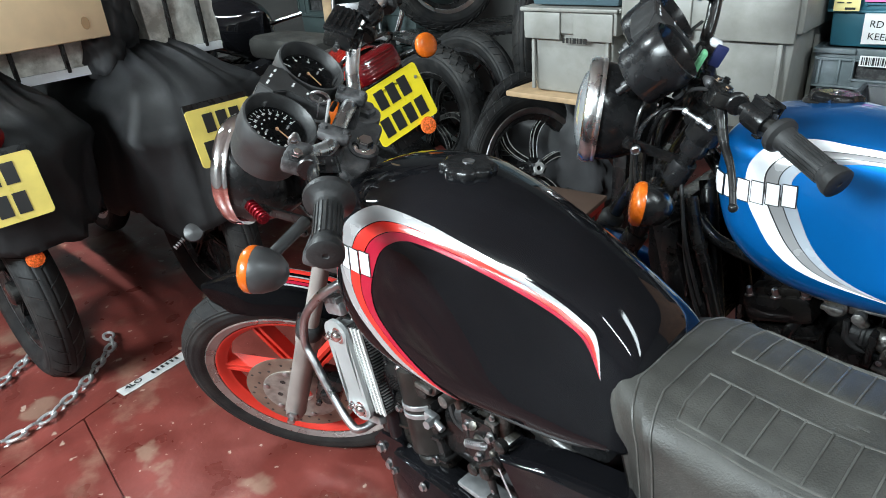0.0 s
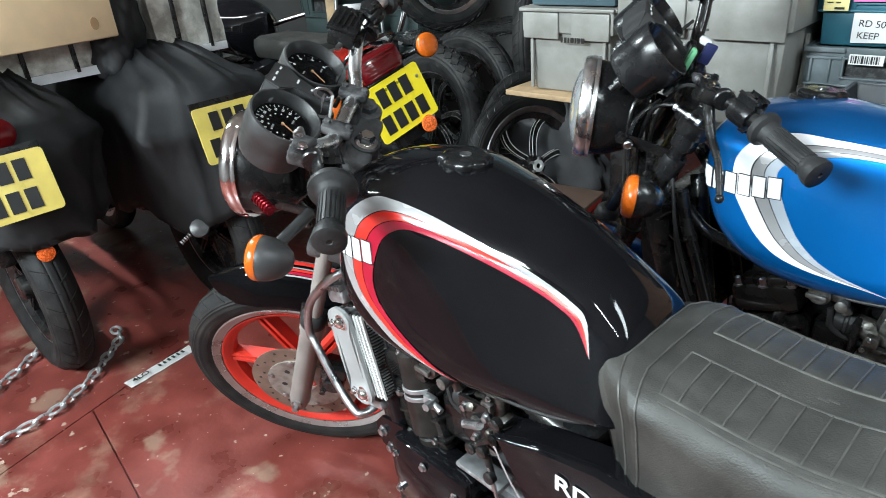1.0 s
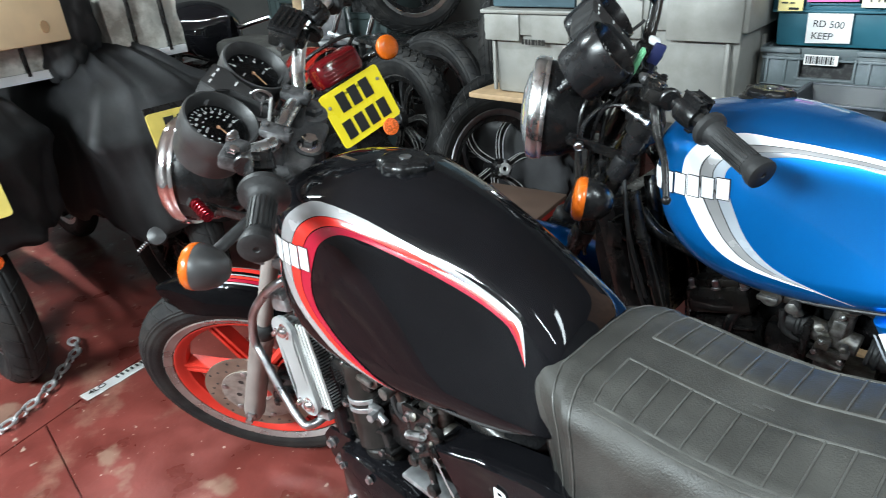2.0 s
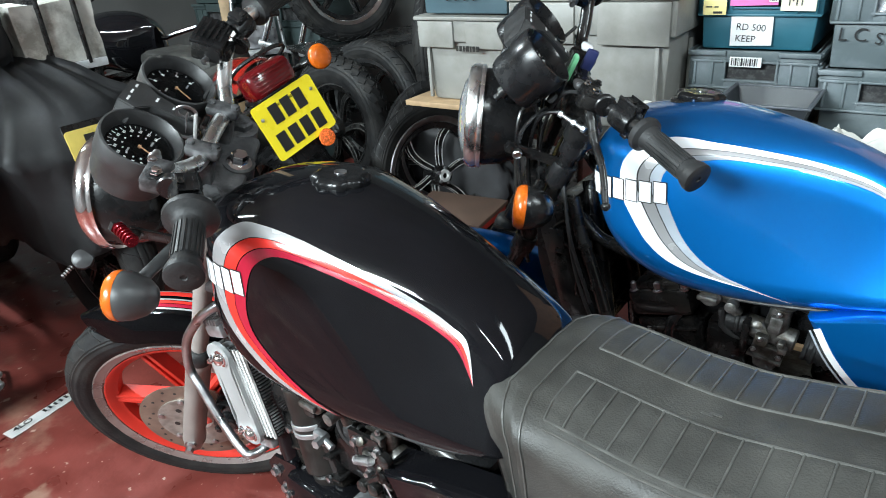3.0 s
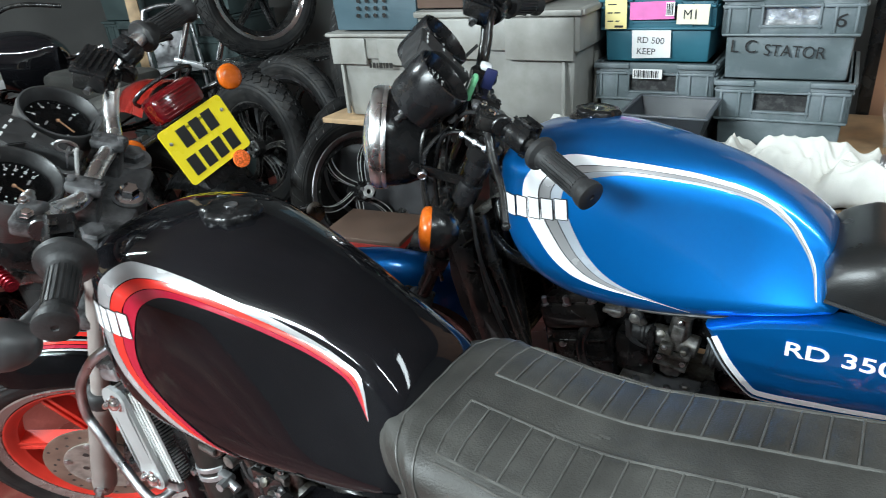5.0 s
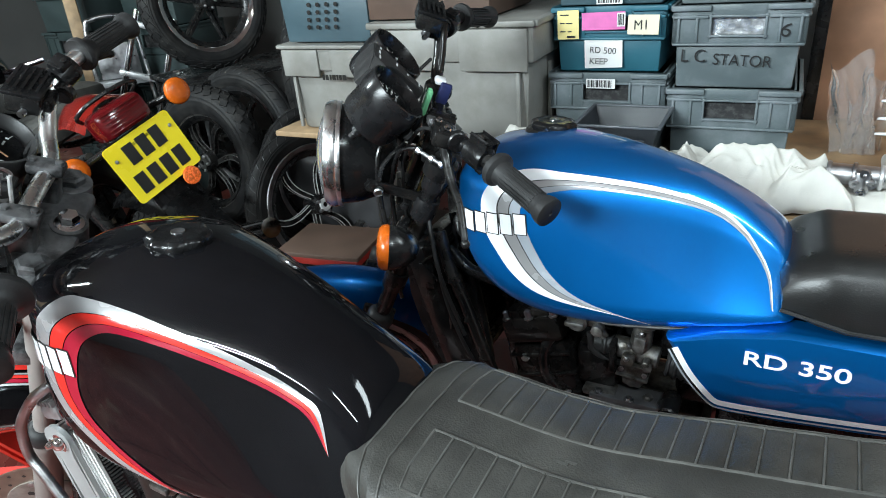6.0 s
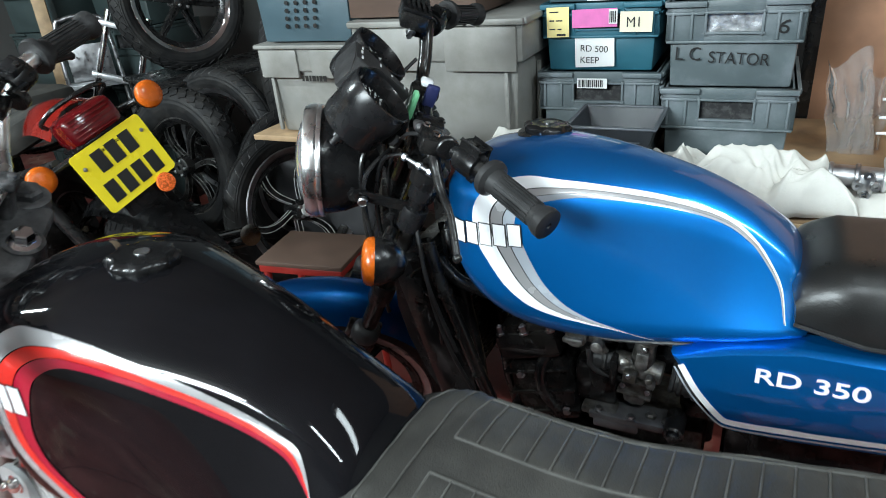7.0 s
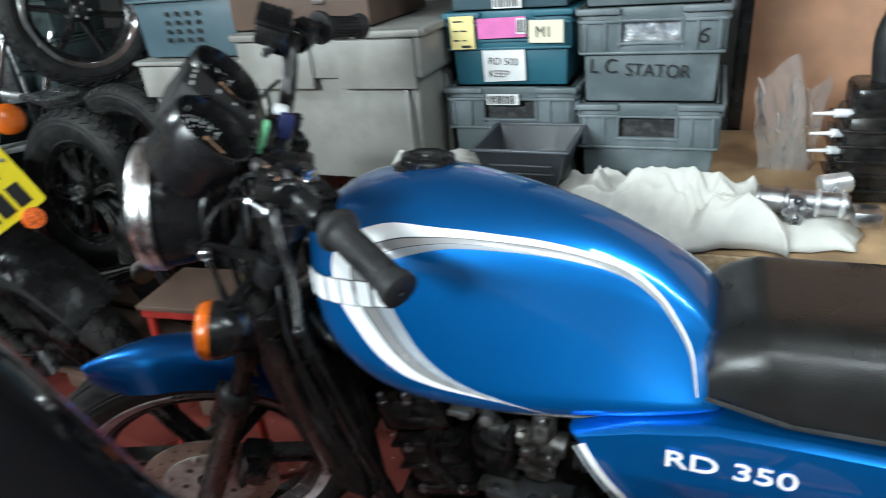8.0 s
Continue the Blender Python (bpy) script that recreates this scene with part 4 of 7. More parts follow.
def frame_and_engine(root, black):
    case = ENGINE_BLACK
    for s in (1, -1):
        bm = B()
        bm_tube(bm, [(0.0, s * 0.02, 0.80), (-0.03, s * 0.05, 0.70), (-0.065, s * 0.07, 0.55), (-0.085, s * 0.075, 0.38), (-0.13, s * 0.09, 0.27), (-0.3, s * 0.11, 0.24), (-0.6, s * 0.11, 0.27), (-0.72, s * 0.10, 0.40), (-0.74, s * 0.09, 0.60)], 0.017, steps=12, sub=5)
        part("frame_tube", bm, SATIN_BLACK, root)
        bm = B()
        bm_tube(bm, [(0.0, s * 0.03, 0.86), (-0.12, s * 0.06, 0.76), (-0.35, s * 0.085, 0.69), (-0.6, s * 0.09, 0.65), (-0.9, s * 0.10, 0.70), (-1.2, s * 0.09, 0.72)], 0.014, steps=10, sub=5)
        part("frame_rail", bm, SATIN_BLACK, root)
    # cylinders with heads, leaning forward
    for s in (1, -1):
        m = Matrix.Translation((-0.23, s * 0.062, 0.475)) @ pose(0, 0, 0, 0, 16, 0)
        bm = B()
        bm_box(bm, 0, 0, 0.06, 0.112, 0.108, 0.13, m=m, bevel=0.014)
        for k in range(3):
            bm_box(bm, 0, 0, 0.02 + 0.042 * k, 0.122, 0.117, 0.006, m=m, bevel=0.002)
        cyl = part("cylinder", bm, case, root)
        bm = B()
        bm_box(bm, 0.002, 0, 0.155, 0.118, 0.114, 0.055, m=m, bevel=0.012)
        bm_box(bm, 0.002, s * 0.004, 0.186, 0.085, 0.09, 0.022, m=m, bevel=0.008)
        bm_box(bm, 0.002, 0, 0.203, 0.05, 0.05, 0.02, m=m, bevel=0.006)
        hd = part("cylinder_head", bm, case, cyl)
        for a, b in ((0.047, 0.046), (0.047, -0.046), (-0.047, 0.046), (-0.047, -0.046), (0.0, 0.05)):
            bm = B()
            bolt(bm, m @ Vector((a, s * b, 0.178)), m.to_3x3() @ Vector((0, 0, 1)), 0.0065, 0.016)
            part("head_nut", bm, STEEL, hd)
        for a, h in ((0.035, 0.02), (-0.035, 0.02), (0.03, 0.10)):
            bm = B()
            bolt(bm, m @ Vector((a, s * 0.056, h)), (0, s, 0), 0.006, 0.006)
            part("cylinder_bolt", bm, STEEL, cyl)
        bm = B()
        bm_lathe(bm, [(0.013, 0), (0.015, 0.01), (0.012, 0.03), (0.007, 0.05)], 14, m @ Matrix.Translation((0, 0, 0.21)))
        part("spark_plug_cap", bm, RUBBER, hd)
        bm = B()
        bm_tube(bm, [m @ Vector((0, 0, 0.255)), m @ Vector((-0.03, 0.01 * s, 0.268)), (-0.26, s * 0.04, 0.70)], 0.004, steps=8)
        part("plug_lead", bm, RUBBER, hd)
        bm = B()
        bm_box(bm, -0.305, s * 0.06, 0.565, 0.075, 0.092, 0.085, bevel=0.012)
        bm_box(bm, -0.335, s * 0.085, 0.60, 0.012, 0.07, 0.06, bevel=0.004)
        part("reed_block", bm, ENGINE_BLACK, root)
    bm = B()
    bm_box(bm, -0.34, 0, 0.615, 0.26, 0.10, 0.10, bevel=0.02)
    part("coil_cover", bm, BLACK_PLASTIC, root)
    bm = B()
    bm_box(bm, -0.30, 0, 0.36, 0.36, 0.19, 0.17, bevel=0.035)
    bm_box(bm, -0.40, 0, 0.455, 0.17, 0.15, 0.06, bevel=0.015)
    part("crankcase", bm, ENGINE_GREY if black else CARB, root, "dull grey cast crankcase")
    bm = B()
    bm_lathe(bm, [(0.085, 0), (0.085, 0.028), (0.078, 0.038), (0.05, 0.044), (0.01, 0.045)], 40, Matrix.Translation((-0.235, 0.09, 0.36)) @ Matrix.Rotation(radians(-90), 4, "X"))
    bm_box(bm, -0.33, 0.108, 0.37, 0.17, 0.04, 0.15, bevel=0.018)
    gc = part("generator_cover", bm, BLACK_PAINT if black else ENGINE_BLACK, root, "gloss black engine side cover")
    for k in range(6):
        a = 2 * math.pi * k / 6 + 0.3
        bm = B()
        bolt(bm, (-0.235 + 0.074 * math.cos(a), 0.127, 0.36 + 0.074 * math.sin(a)), (0, 1, 0), 0.005, 0.005)
        part("cover_screw", bm, STEEL, gc)
    bm = B()
    bm_box(bm, -0.42, 0.10, 0.375, 0.14, 0.05, 0.13, bevel=0.02)
    part("sprocket_cover", bm, ENGINE_GREY if black else ENGINE_BLACK, root)
    if not black:
        bm = B()
        bm_box(bm, -0.372, 0.108, 0.520, 0.145, 0.05, 0.014, bevel=0.004)
        bm_box(bm, -0.345, 0.128, 0.508, 0.075, 0.012, 0.018, bevel=0.004)
        deck = part("crankcase_deck", bm, ENGINE_GREY, root, "dull grey cast engine deck")
        for q in ((-0.315, 0.122), (-0.37, 0.126), (-0.425, 0.118)):
            bm = B()
            bolt(bm, (q[0], q[1], 0.527), (0, 0, 1), 0.006, 0.005)
            part("deck_bolt", bm, STEEL, deck)
        bm = B()
        bm_rod(bm, (-0.440, 0.10, 0.535), (-0.440, 0.158, 0.535), 0.016, steps=18, bevel=0.003)
        bm_rod(bm, (-0.440, 0.158, 0.535), (-0.440, 0.166, 0.535), 0.010, steps=12, bevel=0.002)
        part("breather_stub", bm, SATIN_BLACK, root)
    # carburettors, rubbers, fuel tap
    for s in (1, -1):
        m = Matrix.Translation((-0.375, s * 0.088, 0.606)) @ pose(0, 0, 0, 0, -8, 0) @ Matrix.Scale(1.02, 4)
        bm = B()
        bm_rod(bm, m @ Vector((0.045, 0, 0)), m @ Vector((-0.036, 0, 0)), 0.0195, steps=20, bevel=0.003)
        bm_rod(bm, m @ Vector((0, 0, 0.0)), m @ Vector((0, 0, 0.055)), 0.020, 0.017, steps=20, bevel=0.003)
        bm_rod(bm, m @ Vector((0, 0, 0.055)), m @ Vector((0, 0, 0.064)), 0.021, steps=20, bevel=0.003)
        bm_box(bm, 0, 0, -0.028, 0.048, 0.044, 0.022, m=m, bevel=0.004)
        bm_box(bm, -0.002, 0, -0.052, 0.038, 0.036, 0.03, m=m, bevel=0.009)
        bm_box(bm, 0.012, s * 0.026, -0.004, 0.022, 0.016, 0.02, m=m, bevel=0.004)
        bm_lathe(bm, [(0.006, 0), (0.006, 0.014), (0.004, 0.016)], 10, m @ Matrix.Translation((-0.018, s * 0.024, 0.004)) @ Matrix.Rotation(radians(-90 * s), 4, "X"))
        bm_box(bm, 0.0, s * 0.022, 0.03, 0.02, 0.012, 0.03, m=m, bevel=0.003)
        bm_box(bm, -0.022, s * 0.018, -0.012, 0.014, 0.018, 0.014, m=m, bevel=0.003)
        bm_lathe(bm, [(0.005, 0), (0.005, 0.02), (0.007, 0.021), (0.007, 0.026), (0.003, 0.027)], 10, m @ Matrix.Translation((0.024, s * 0.012, 0.012)) @ Matrix.Rotation(radians(-60 * s), 4, "X"))
        bm_box(bm, 0, s * 0.002, -0.040, 0.054, 0.05, 0.005, m=m, bevel=0.001)
        bm_lathe(bm, [(0.008, 0), (0.008, -0.008), (0.005, -0.009)], 6, m @ Matrix.Translation((0, 0, -0.066)))
        carb = part("carburettor", bm, CARB, root, "dull alloy carburettor")
        for a, b, c in ((0.02, 0.024, -0.028), (-0.02, 0.024, -0.028), (0.0, 0.022, 0.05), (0.014, 0.036, 0.002)):
            bm = B()
            bolt(bm, m @ Vector((a, s * b, c)), (0, s, 0), 0.0035, 0.004)
            part("carb_screw", bm, STEEL, carb)
        bm = B()
        bm_rod(bm, m @ Vector((0.04, 0, 0)), m @ Vector((0.085, 0, -0.006)), 0.019, 0.021, steps=20, bevel=0.003)
        bm_rod(bm, m @ Vector((0.052, 0, -0.001)), m @ Vector((0.060, 0, -0.002)), 0.0225, steps=20, bevel=0.002)
        part("inlet_rubber", bm, RUBBER, root)
        bm = B()
        for k in range(4):
            bm_rod(bm, m @ Vector((-0.048 - 0.012 * k, 0, 0)), m @ Vector((-0.057 - 0.012 * k, 0, 0)), 0.026 + 0.002 * (k % 2), steps=20, bevel=0.003)
        bm_rod(bm, m @ Vector((-0.05, 0, 0)), m @ Vector((-0.12, 0, 0.01)), 0.023, 0.034, steps=18)
        part("airbox_rubber", bm, RUBBER, root)
        bm = B()
        bm_tube(bm, [m @ Vector((0, 0, 0.06)), m @ Vector((0.0, 0, 0.10)), (-0.30, s * 0.05, 0.70)], 0.004, steps=8)
        part("throttle_cable", bm, RUBBER, root)
    bm = B()
    bm_box(bm, -0.290, 0.108, 0.674, 0.046, 0.034, 0.026, bevel=0.006)
    bm_lathe(bm, [(0.018, 0), (0.018, 0.012), (0.014, 0.016)], 18, Matrix.Translation((-0.276, 0.122, 0.672)) @ Matrix.Rotation(radians(-90), 4, "X"))
    bm_box(bm, -0.274, 0.142, 0.672, 0.034, 0.008, 0.010, m=None, bevel=0.003)
    bm_lathe(bm, [(0.010, 0), (0.010, 0.02), (0.006, 0.022)], 12, Matrix.Translation((-0.312, 0.12, 0.664)) @ Matrix.Rotation(radians(-90), 4, "X"))
    bm_rod(bm, (-0.305, 0.108, 0.665), (-0.318, 0.108, 0.638), 0.009, steps=10)
    part("fuel_tap", bm, CARB, root, "dull alloy fuel tap")
    bm = B()
    bm_tube(bm, [(-0.292, 0.108, 0.64), (-0.30, 0.105, 0.60), (-0.335, 0.10, 0.585), (-0.352, 0.098, 0.58)], 0.0055, steps=8)
    part("fuel_hose", bm, RUBBER, root)
    bm = B()
    bm_tube(bm, [(-0.225, 0.095, 0.62), (-0.21, 0.115, 0.585), (-0.215, 0.12, 0.54), (-0.24, 0.115, 0.50)], 0.010, steps=12)
    part("coolant_hose", bm, SATIN_BLACK, root)
    bm = B()
    bm_box(bm, -0.50, 0, 0.60, 0.12, 0.2, 0.15, bevel=0.02)
    part("airbox", bm, BLACK_PLASTIC, root)
    bm = B()
    bm_box(bm, -0.66, 0, 0.46, 0.30, 0.19, 0.26, bevel=0.02)
    bm_box(bm, -0.64, 0.10, 0.50, 0.18, 0.02, 0.12, bevel=0.006)
    part("battery_box", bm, BLACK_PLASTIC, root)
    # rear end
    for s in (1, -1):
        bm = B()
        bm_box(bm, -0.87, s * 0.09, 0.35, 0.48, 0.03, 0.05, bevel=0.01)
        part("swingarm", bm, SATIN_BLACK, root)
        bm = B()
        bm_tube(bm, [(-0.17, s * 0.06, 0.44), (-0.105, s * 0.06, 0.34), (-0.12, s * 0.08, 0.21), (-0.22, s * 0.12, 0.16), (-0.6, s * 0.16, 0.19), (-1.15, s * 0.18, 0.30)], [0.018, 0.02, 0.026, 0.036, 0.042, 0.042, 0.036], steps=16, sub=6)
        part("exhaust", bm, SATIN_BLACK, root)
        bm = B()
        bm_rod(bm, (-0.48, s * 0.11, 0.32), (-0.48, s * 0.26, 0.32), 0.013, steps=14)
        part("footrest", bm, RUBBER, root)
    cast_wheel(root, "rear_wheel", pose(-1.06, 0, 0.312), 0.312, 0.10, STEEL, RED_WHEEL if black else SATIN_BLACK, "black rear tyre on a cast wheel", disc=False)
    bm = B()
    rows = []
    for k in range(20):
        a = radians(30 + 95 * k / 19)
        rows.append([(-1.06 - 0.345 * math.cos(a), 0.07 * v, 0.32 + (0.345 - 0.02 * abs(v) ** 2) * math.sin(a)) for v in (-1, -0.5, 0, 0.5, 1)])
    bm_grid(bm, rows)
    bmesh.ops.solidify(bm, geom=bm.faces[:], thickness=0.003)
    part("rear_mudguard", bm, BLACK_PLASTIC, root)
    bm = B()
    bm_box(bm, -1.30, 0, 0.72, 0.10, 0.14, 0.07, bevel=0.02)
    part("tail_lamp", bm, RED_LENS, root)
    bm = B()
    bm_tube(bm, [(-0.45, 0.10, 0.25), (-0.52, 0.16, 0.12), (-0.56, 0.21, 0.012)], 0.011, steps=10)
    part("side_stand", bm, SATIN_BLACK, root)


CARRIER = material("disc_carrier_alloy", (0.36, 0.34, 0.31), 0.5, metal=0.7, spread=0.3, scale=50)
RIM_DULL = material("dull_rim_metal", (0.36, 0.34, 0.33), 0.3, metal=0.8, spread=0.15, scale=20)
BRIGHT_ALLOY = material("bright_alloy", (0.72, 0.72, 0.71), 0.38, metal=0.55, spread=0.12, scale=40)
CANISTER = material("aged_rubber", (0.014, 0.013, 0.012), 0.4, spread=0.3, scale=30, second=(0.026, 0.023, 0.02), mix_scale=12)
FIN_GREY = material("pale_fin_metal", (0.66, 0.66, 0.65), 0.5, spread=0.1)
BAR_CHROME = material("worn_bar_chrome", (0.93, 0.93, 0.93), 0.3, metal=1.0, spread=0.1, scale=30)
DISC = material("tarnished_disc", (0.26, 0.19, 0.15), 0.5, metal=0.7, spread=0.25, scale=30)
DIAL = material("dial_black", (0.012, 0.012, 0.013), 0.85, spread=0.2)
POD_PLASTIC = material("pod_plastic", (0.031, 0.031, 0.0315), 0.45, spread=0.2, scale=40, bump=0.2, bump_scale=500)
GLOSS_PLASTIC = material("glossy_black_plastic", (0.012, 0.012, 0.013), 0.28, spread=0.2, scale=40)
CARB = material("carburettor_casting", (0.16, 0.155, 0.148), 0.4, metal=0.7, spread=0.45, scale=70, bump=0.3, bump_scale=260, second=(0.07, 0.062, 0.05), mix_scale=30)
WHITE_INK = material("white_marking", (0.75, 0.76, 0.76), 0.5, spread=0.05)
NEEDLE = material("orange_needle", (0.75, 0.42, 0.25), 0.5, spread=0.05)
WELT = material("seat_welt_vinyl", (0.066, 0.065, 0.060), 0.45, spread=0.3, scale=30)
SEAT_SMOOTH = material("smooth_seat_vinyl", (0.012, 0.012, 0.0118), 0.32, spread=0.25, scale=10, bump=0.2, bump_scale=420, rough_spread=0.08)
ENGINE_BLACK = material("engine_black_paint", (0.009, 0.0085, 0.0085), 0.24, spread=0.35, scale=30, second=(0.02, 0.017, 0.015), mix_scale=12)
ENGINE_GREY = material("engine_grey_cast", (0.16, 0.16, 0.165), 0.42, metal=0.7, spread=0.25, scale=40)
LENS = material("lamp_glass", (0.6, 0.62, 0.64), 0.08, metal=0.6, coat=1.0, spread=0.05)
PLATE_GREY = material("pale_grey_paint", (0.33, 0.34, 0.34), 0.38, metal=0.2, spread=0.1, scale=30)
RED_ANODISED = material("red_anodised", (0.28, 0.012, 0.022), 0.25, metal=0.8, spread=0.1)


for dull in (CANISTER, RUBBER, BLACK_PLASTIC, ENGINE_BLACK):
    dull.node_tree.nodes["Principled BSDF"].inputs["Specular IOR Level"].default_value = 0.32


def radiator_silver(root):
    m = Matrix.Translation((-0.083, 0, 0.612)) @ pose(0, 0, 0, 0, 15, 0)
    bm = B()
    bm_box(bm, 0.004, 0, 0.004, 0.034, 0.25, 0.19, m=m, bevel=0.003)
    core = part("radiator_core", bm, SATIN_BLACK, root, "radiator with fine fins")
    for k in range(30):
        bm = B()
        bm_box(bm, -0.0155, 0, -0.082 + 0.0058 * k, 0.005, 0.245, 0.0022, m=m)
        part("radiator_fin", bm, FIN_GREY, core, smooth=False)
    for k in range(24):
        bm = B()
        bm_box(bm, 0.026, 0.128, -0.080 + 0.007 * k, 0.010, 0.03, 0.0035, m=m)
        part("radiator_fin", bm, STEEL, core, smooth=False)
    bm = B()
    bm_box(bm, -0.038, 0.085, 0.0, 0.044, 0.106, 0.162, m=m, bevel=0.002)
    block = part("radiator_block", bm, SATIN_BLACK, core)
    for k in range(4):
        bm = B()
        bm_box(bm, -0.023 - 0.0115 * k, 0.139, 0.0, 0.0042, 0.004, 0.160, m=m)
        part("radiator_tube", bm, FIN_GREY, block, smooth=False)
    for k in range(28):
        bm = B()
        bm_box(bm, -0.040, 0.1385, -0.076 + 0.0056 * k, 0.036, 0.002, 0.0016, m=m)
        part("radiator_fin", bm, FIN_GREY, block, smooth=False)
        bm = B()
        bm_box(bm, -0.061, 0.085, -0.076 + 0.0056 * k, 0.003, 0.100, 0.0020, m=m)
        part("radiator_fin", bm, STEEL, block, smooth=False)
    for s in (1, -1):
        bm = B()
        bm_box(bm, -0.004, s * 0.128, 0.0, 0.030, 0.026, 0.17, m=m, bevel=0.004)
        part("radiator_end_tank", bm, ALLOY, core)
        bm = B()
        out = []
        for k in range(40):
            a = 2 * math.pi * k / 40
            sz = 1 if math.sin(a) > 0 else -1
            out.append((0.034 * math.cos(a), sz * 0.068 + 0.027 * math.sin(a)))
        out = out[:20] + [(-0.023, 0.045), (-0.023, -0.045)] + out[20:] + [(0.021, -0.045), (0.021, 0.045)]
        bm_poly(bm, out, s * 0.145, s * 0.152, m=m)
        pl = part("radiator_side_plate", bm, PLATE_GREY, core, "pale grey painted side plate with bolts")
        for a, b, r in ((0.015, 0.066, 0.006), (-0.012, 0.070, 0.011), (0.013, -0.068, 0.006), (-0.013, -0.070, 0.011)):
            bm = B()
            bm_lathe(bm, [(r * 1.35, 0), (r * 1.35, 0.003), (r, 0.004), (r * 0.95, 0.008), (r * 0.6, 0.012), (0.001, 0.013)], 20, Matrix.Translation(m @ Vector((a, s * 0.152, b))) @ Matrix.Rotation(radians(-90 * s), 4, "X"))
            part("plate_bolt", bm, CHROME, pl)
        bm = B()
        bm_box(bm, -0.034, s * 0.05, 0.072, 0.03, 0.04, 0.03, m=m, bevel=0.006)
        part("radiator_mount", bm, SATIN_BLACK, core)
        bm = B()
        bm_box(bm, -0.034, s * 0.05, -0.074, 0.03, 0.04, 0.028, m=m, bevel=0.006)
        part("radiator_mount", bm, SATIN_BLACK, core)
    bm = B()
    bm_box(bm, 0.0, 0, 0.112, 0.052, 0.29, 0.026, m=m, bevel=0.008)
    bm_box(bm, -0.006, 0.09, 0.13, 0.03, 0.07, 0.016, m=m, bevel=0.005)
    for k in range(5):
        bm_box(bm, -0.020 + 0.010 * k, 0.11, 0.128, 0.004, 0.07, 0.010, m=m, bevel=0.001)
    part("radiator_top_tank", bm, ALLOY, core)
    bm = B()
    bm_box(bm, 0.0, 0, -0.105, 0.046, 0.27, 0.02, m=m, bevel=0.006)
    part("radiator_bottom_tank", bm, ALLOY, core)
    bm = B()
    bm_tube(bm, [(-0.10, 0.10, 0.79), (-0.06, 0.145, 0.762), (-0.03, 0.155, 0.735), (0.012, 0.158, 0.69), (0.032, 0.158, 0.65), (0.036, 0.158, 0.615), (0.017, 0.158, 0.59), (-0.028, 0.158, 0.532), (-0.075, 0.157, 0.492), (-0.092, 0.148, 0.487), (-0.098, 0.12, 0.492)], 0.0078, steps=12)
    part("radiator_guard", bm, STEEL, root, "bent chrome guard tube")
    # black barrel with a bright clip, and its bracket
    bm = B()
    bm_rod(bm, (-0.195, 0.088, 0.655), (-0.235, 0.10, 0.50), 0.036, 0.036, steps=28, bevel=0.008)
    bm_rod(bm, (-0.19, 0.088, 0.672), (-0.195, 0.0885, 0.65), 0.012, steps=14)
    bm_rod(bm, (-0.235, 0.10, 0.50), (-0.243, 0.102, 0.468), 0.029, 0.027, steps=24, bevel=0.004)
    can = part("oil_canister", bm, CANISTER, root, "brown-black rubber canister")
    bm = B()
    bm_rod(bm, (-0.2115, 0.0935, 0.592), (-0.2135, 0.0941, 0.584), 0.0378, steps=28, bevel=0.001)
    bm_rod(bm, (-0.215, 0.0946, 0.578), (-0.217, 0.0952, 0.570), 0.0378, steps=28, bevel=0.001)
    bm_box(bm, -0.256, 0.118, 0.588, 0.024, 0.014, 0.022, bevel=0.004)
    bm_rod(bm, (-0.262, 0.112, 0.590), (-0.266, 0.138, 0.592), 0.0075, steps=6)
    bm_rod(bm, (-0.262, 0.12, 0.590), (-0.285, 0.122, 0.584), 0.006, steps=10)
    part("canister_clip", bm, ALLOY, can)
    bm = B()
    bm_poly(bm, [(-0.325, 0.64), (-0.385, 0.645), (-0.405, 0.60), (-0.36, 0.555), (-0.33, 0.58)], 0.112, 0.118)
    br = part("engine_bracket", bm, SATIN_BLACK, root)
    for q in ((-0.34, 0.625), (-0.385, 0.628), (-0.36, 0.575), (-0.395, 0.60)):
        bm = B()
        bolt(bm, (q[0], 0.118, q[1]), (0, 1, 0), 0.006, 0.008)
        part("bracket_bolt", bm, STEEL, br)
    bm = B()
    bm_box(bm, -0.362, 0.108, 0.498, 0.095, 0.04, 0.010, bevel=0.004)
    part("alloy_plate", bm, ALLOY, root)
    bm = B()
    bm_box(bm, -0.262, 0.118, 0.412, 0.20, 0.07, 0.155, bevel=0.026)
    cover = part("ignition_cover", bm, BLACK_PAINT, root, "gloss black rounded engine cover")
    for q in ((-0.185, 0.455), (-0.335, 0.455), (-0.26, 0.47), (-0.185, 0.37), (-0.335, 0.37)):
        bm = B()
        bolt(bm, (q[0], 0.152, q[1]), (0, 1, 0), 0.006, 0.006)
        part("cover_screw", bm, STEEL, cover)
    bm = B()
    bm_poly(bm, [(-0.100, 0.460), (-0.125, 0.490), (-0.185, 0.500), (-0.200, 0.465), (-0.175, 0.430), (-0.145, 0.412), (-0.115, 0.420)], 0.124, 0.131)
    bmesh.ops.bevel(bm, geom=bm.edges[:], offset=0.002, segments=2, affect="EDGES")
    hanger = part("engine_hanger", bm, BLACK_PAINT, root, "black painted engine mounting plate")
    for q in ((-0.125, 0.455), (-0.145, 0.428)):
        bm = B()
        bolt(bm, (q[0], 0.131, q[1]), (0, 1, 0), 0.008, 0.009)
        part("hanger_bolt", bm, STEEL, hanger)
    bm = B()
    axis = along((-0.345, 0.128, 0.600), (-0.405, 0.134, 0.632))
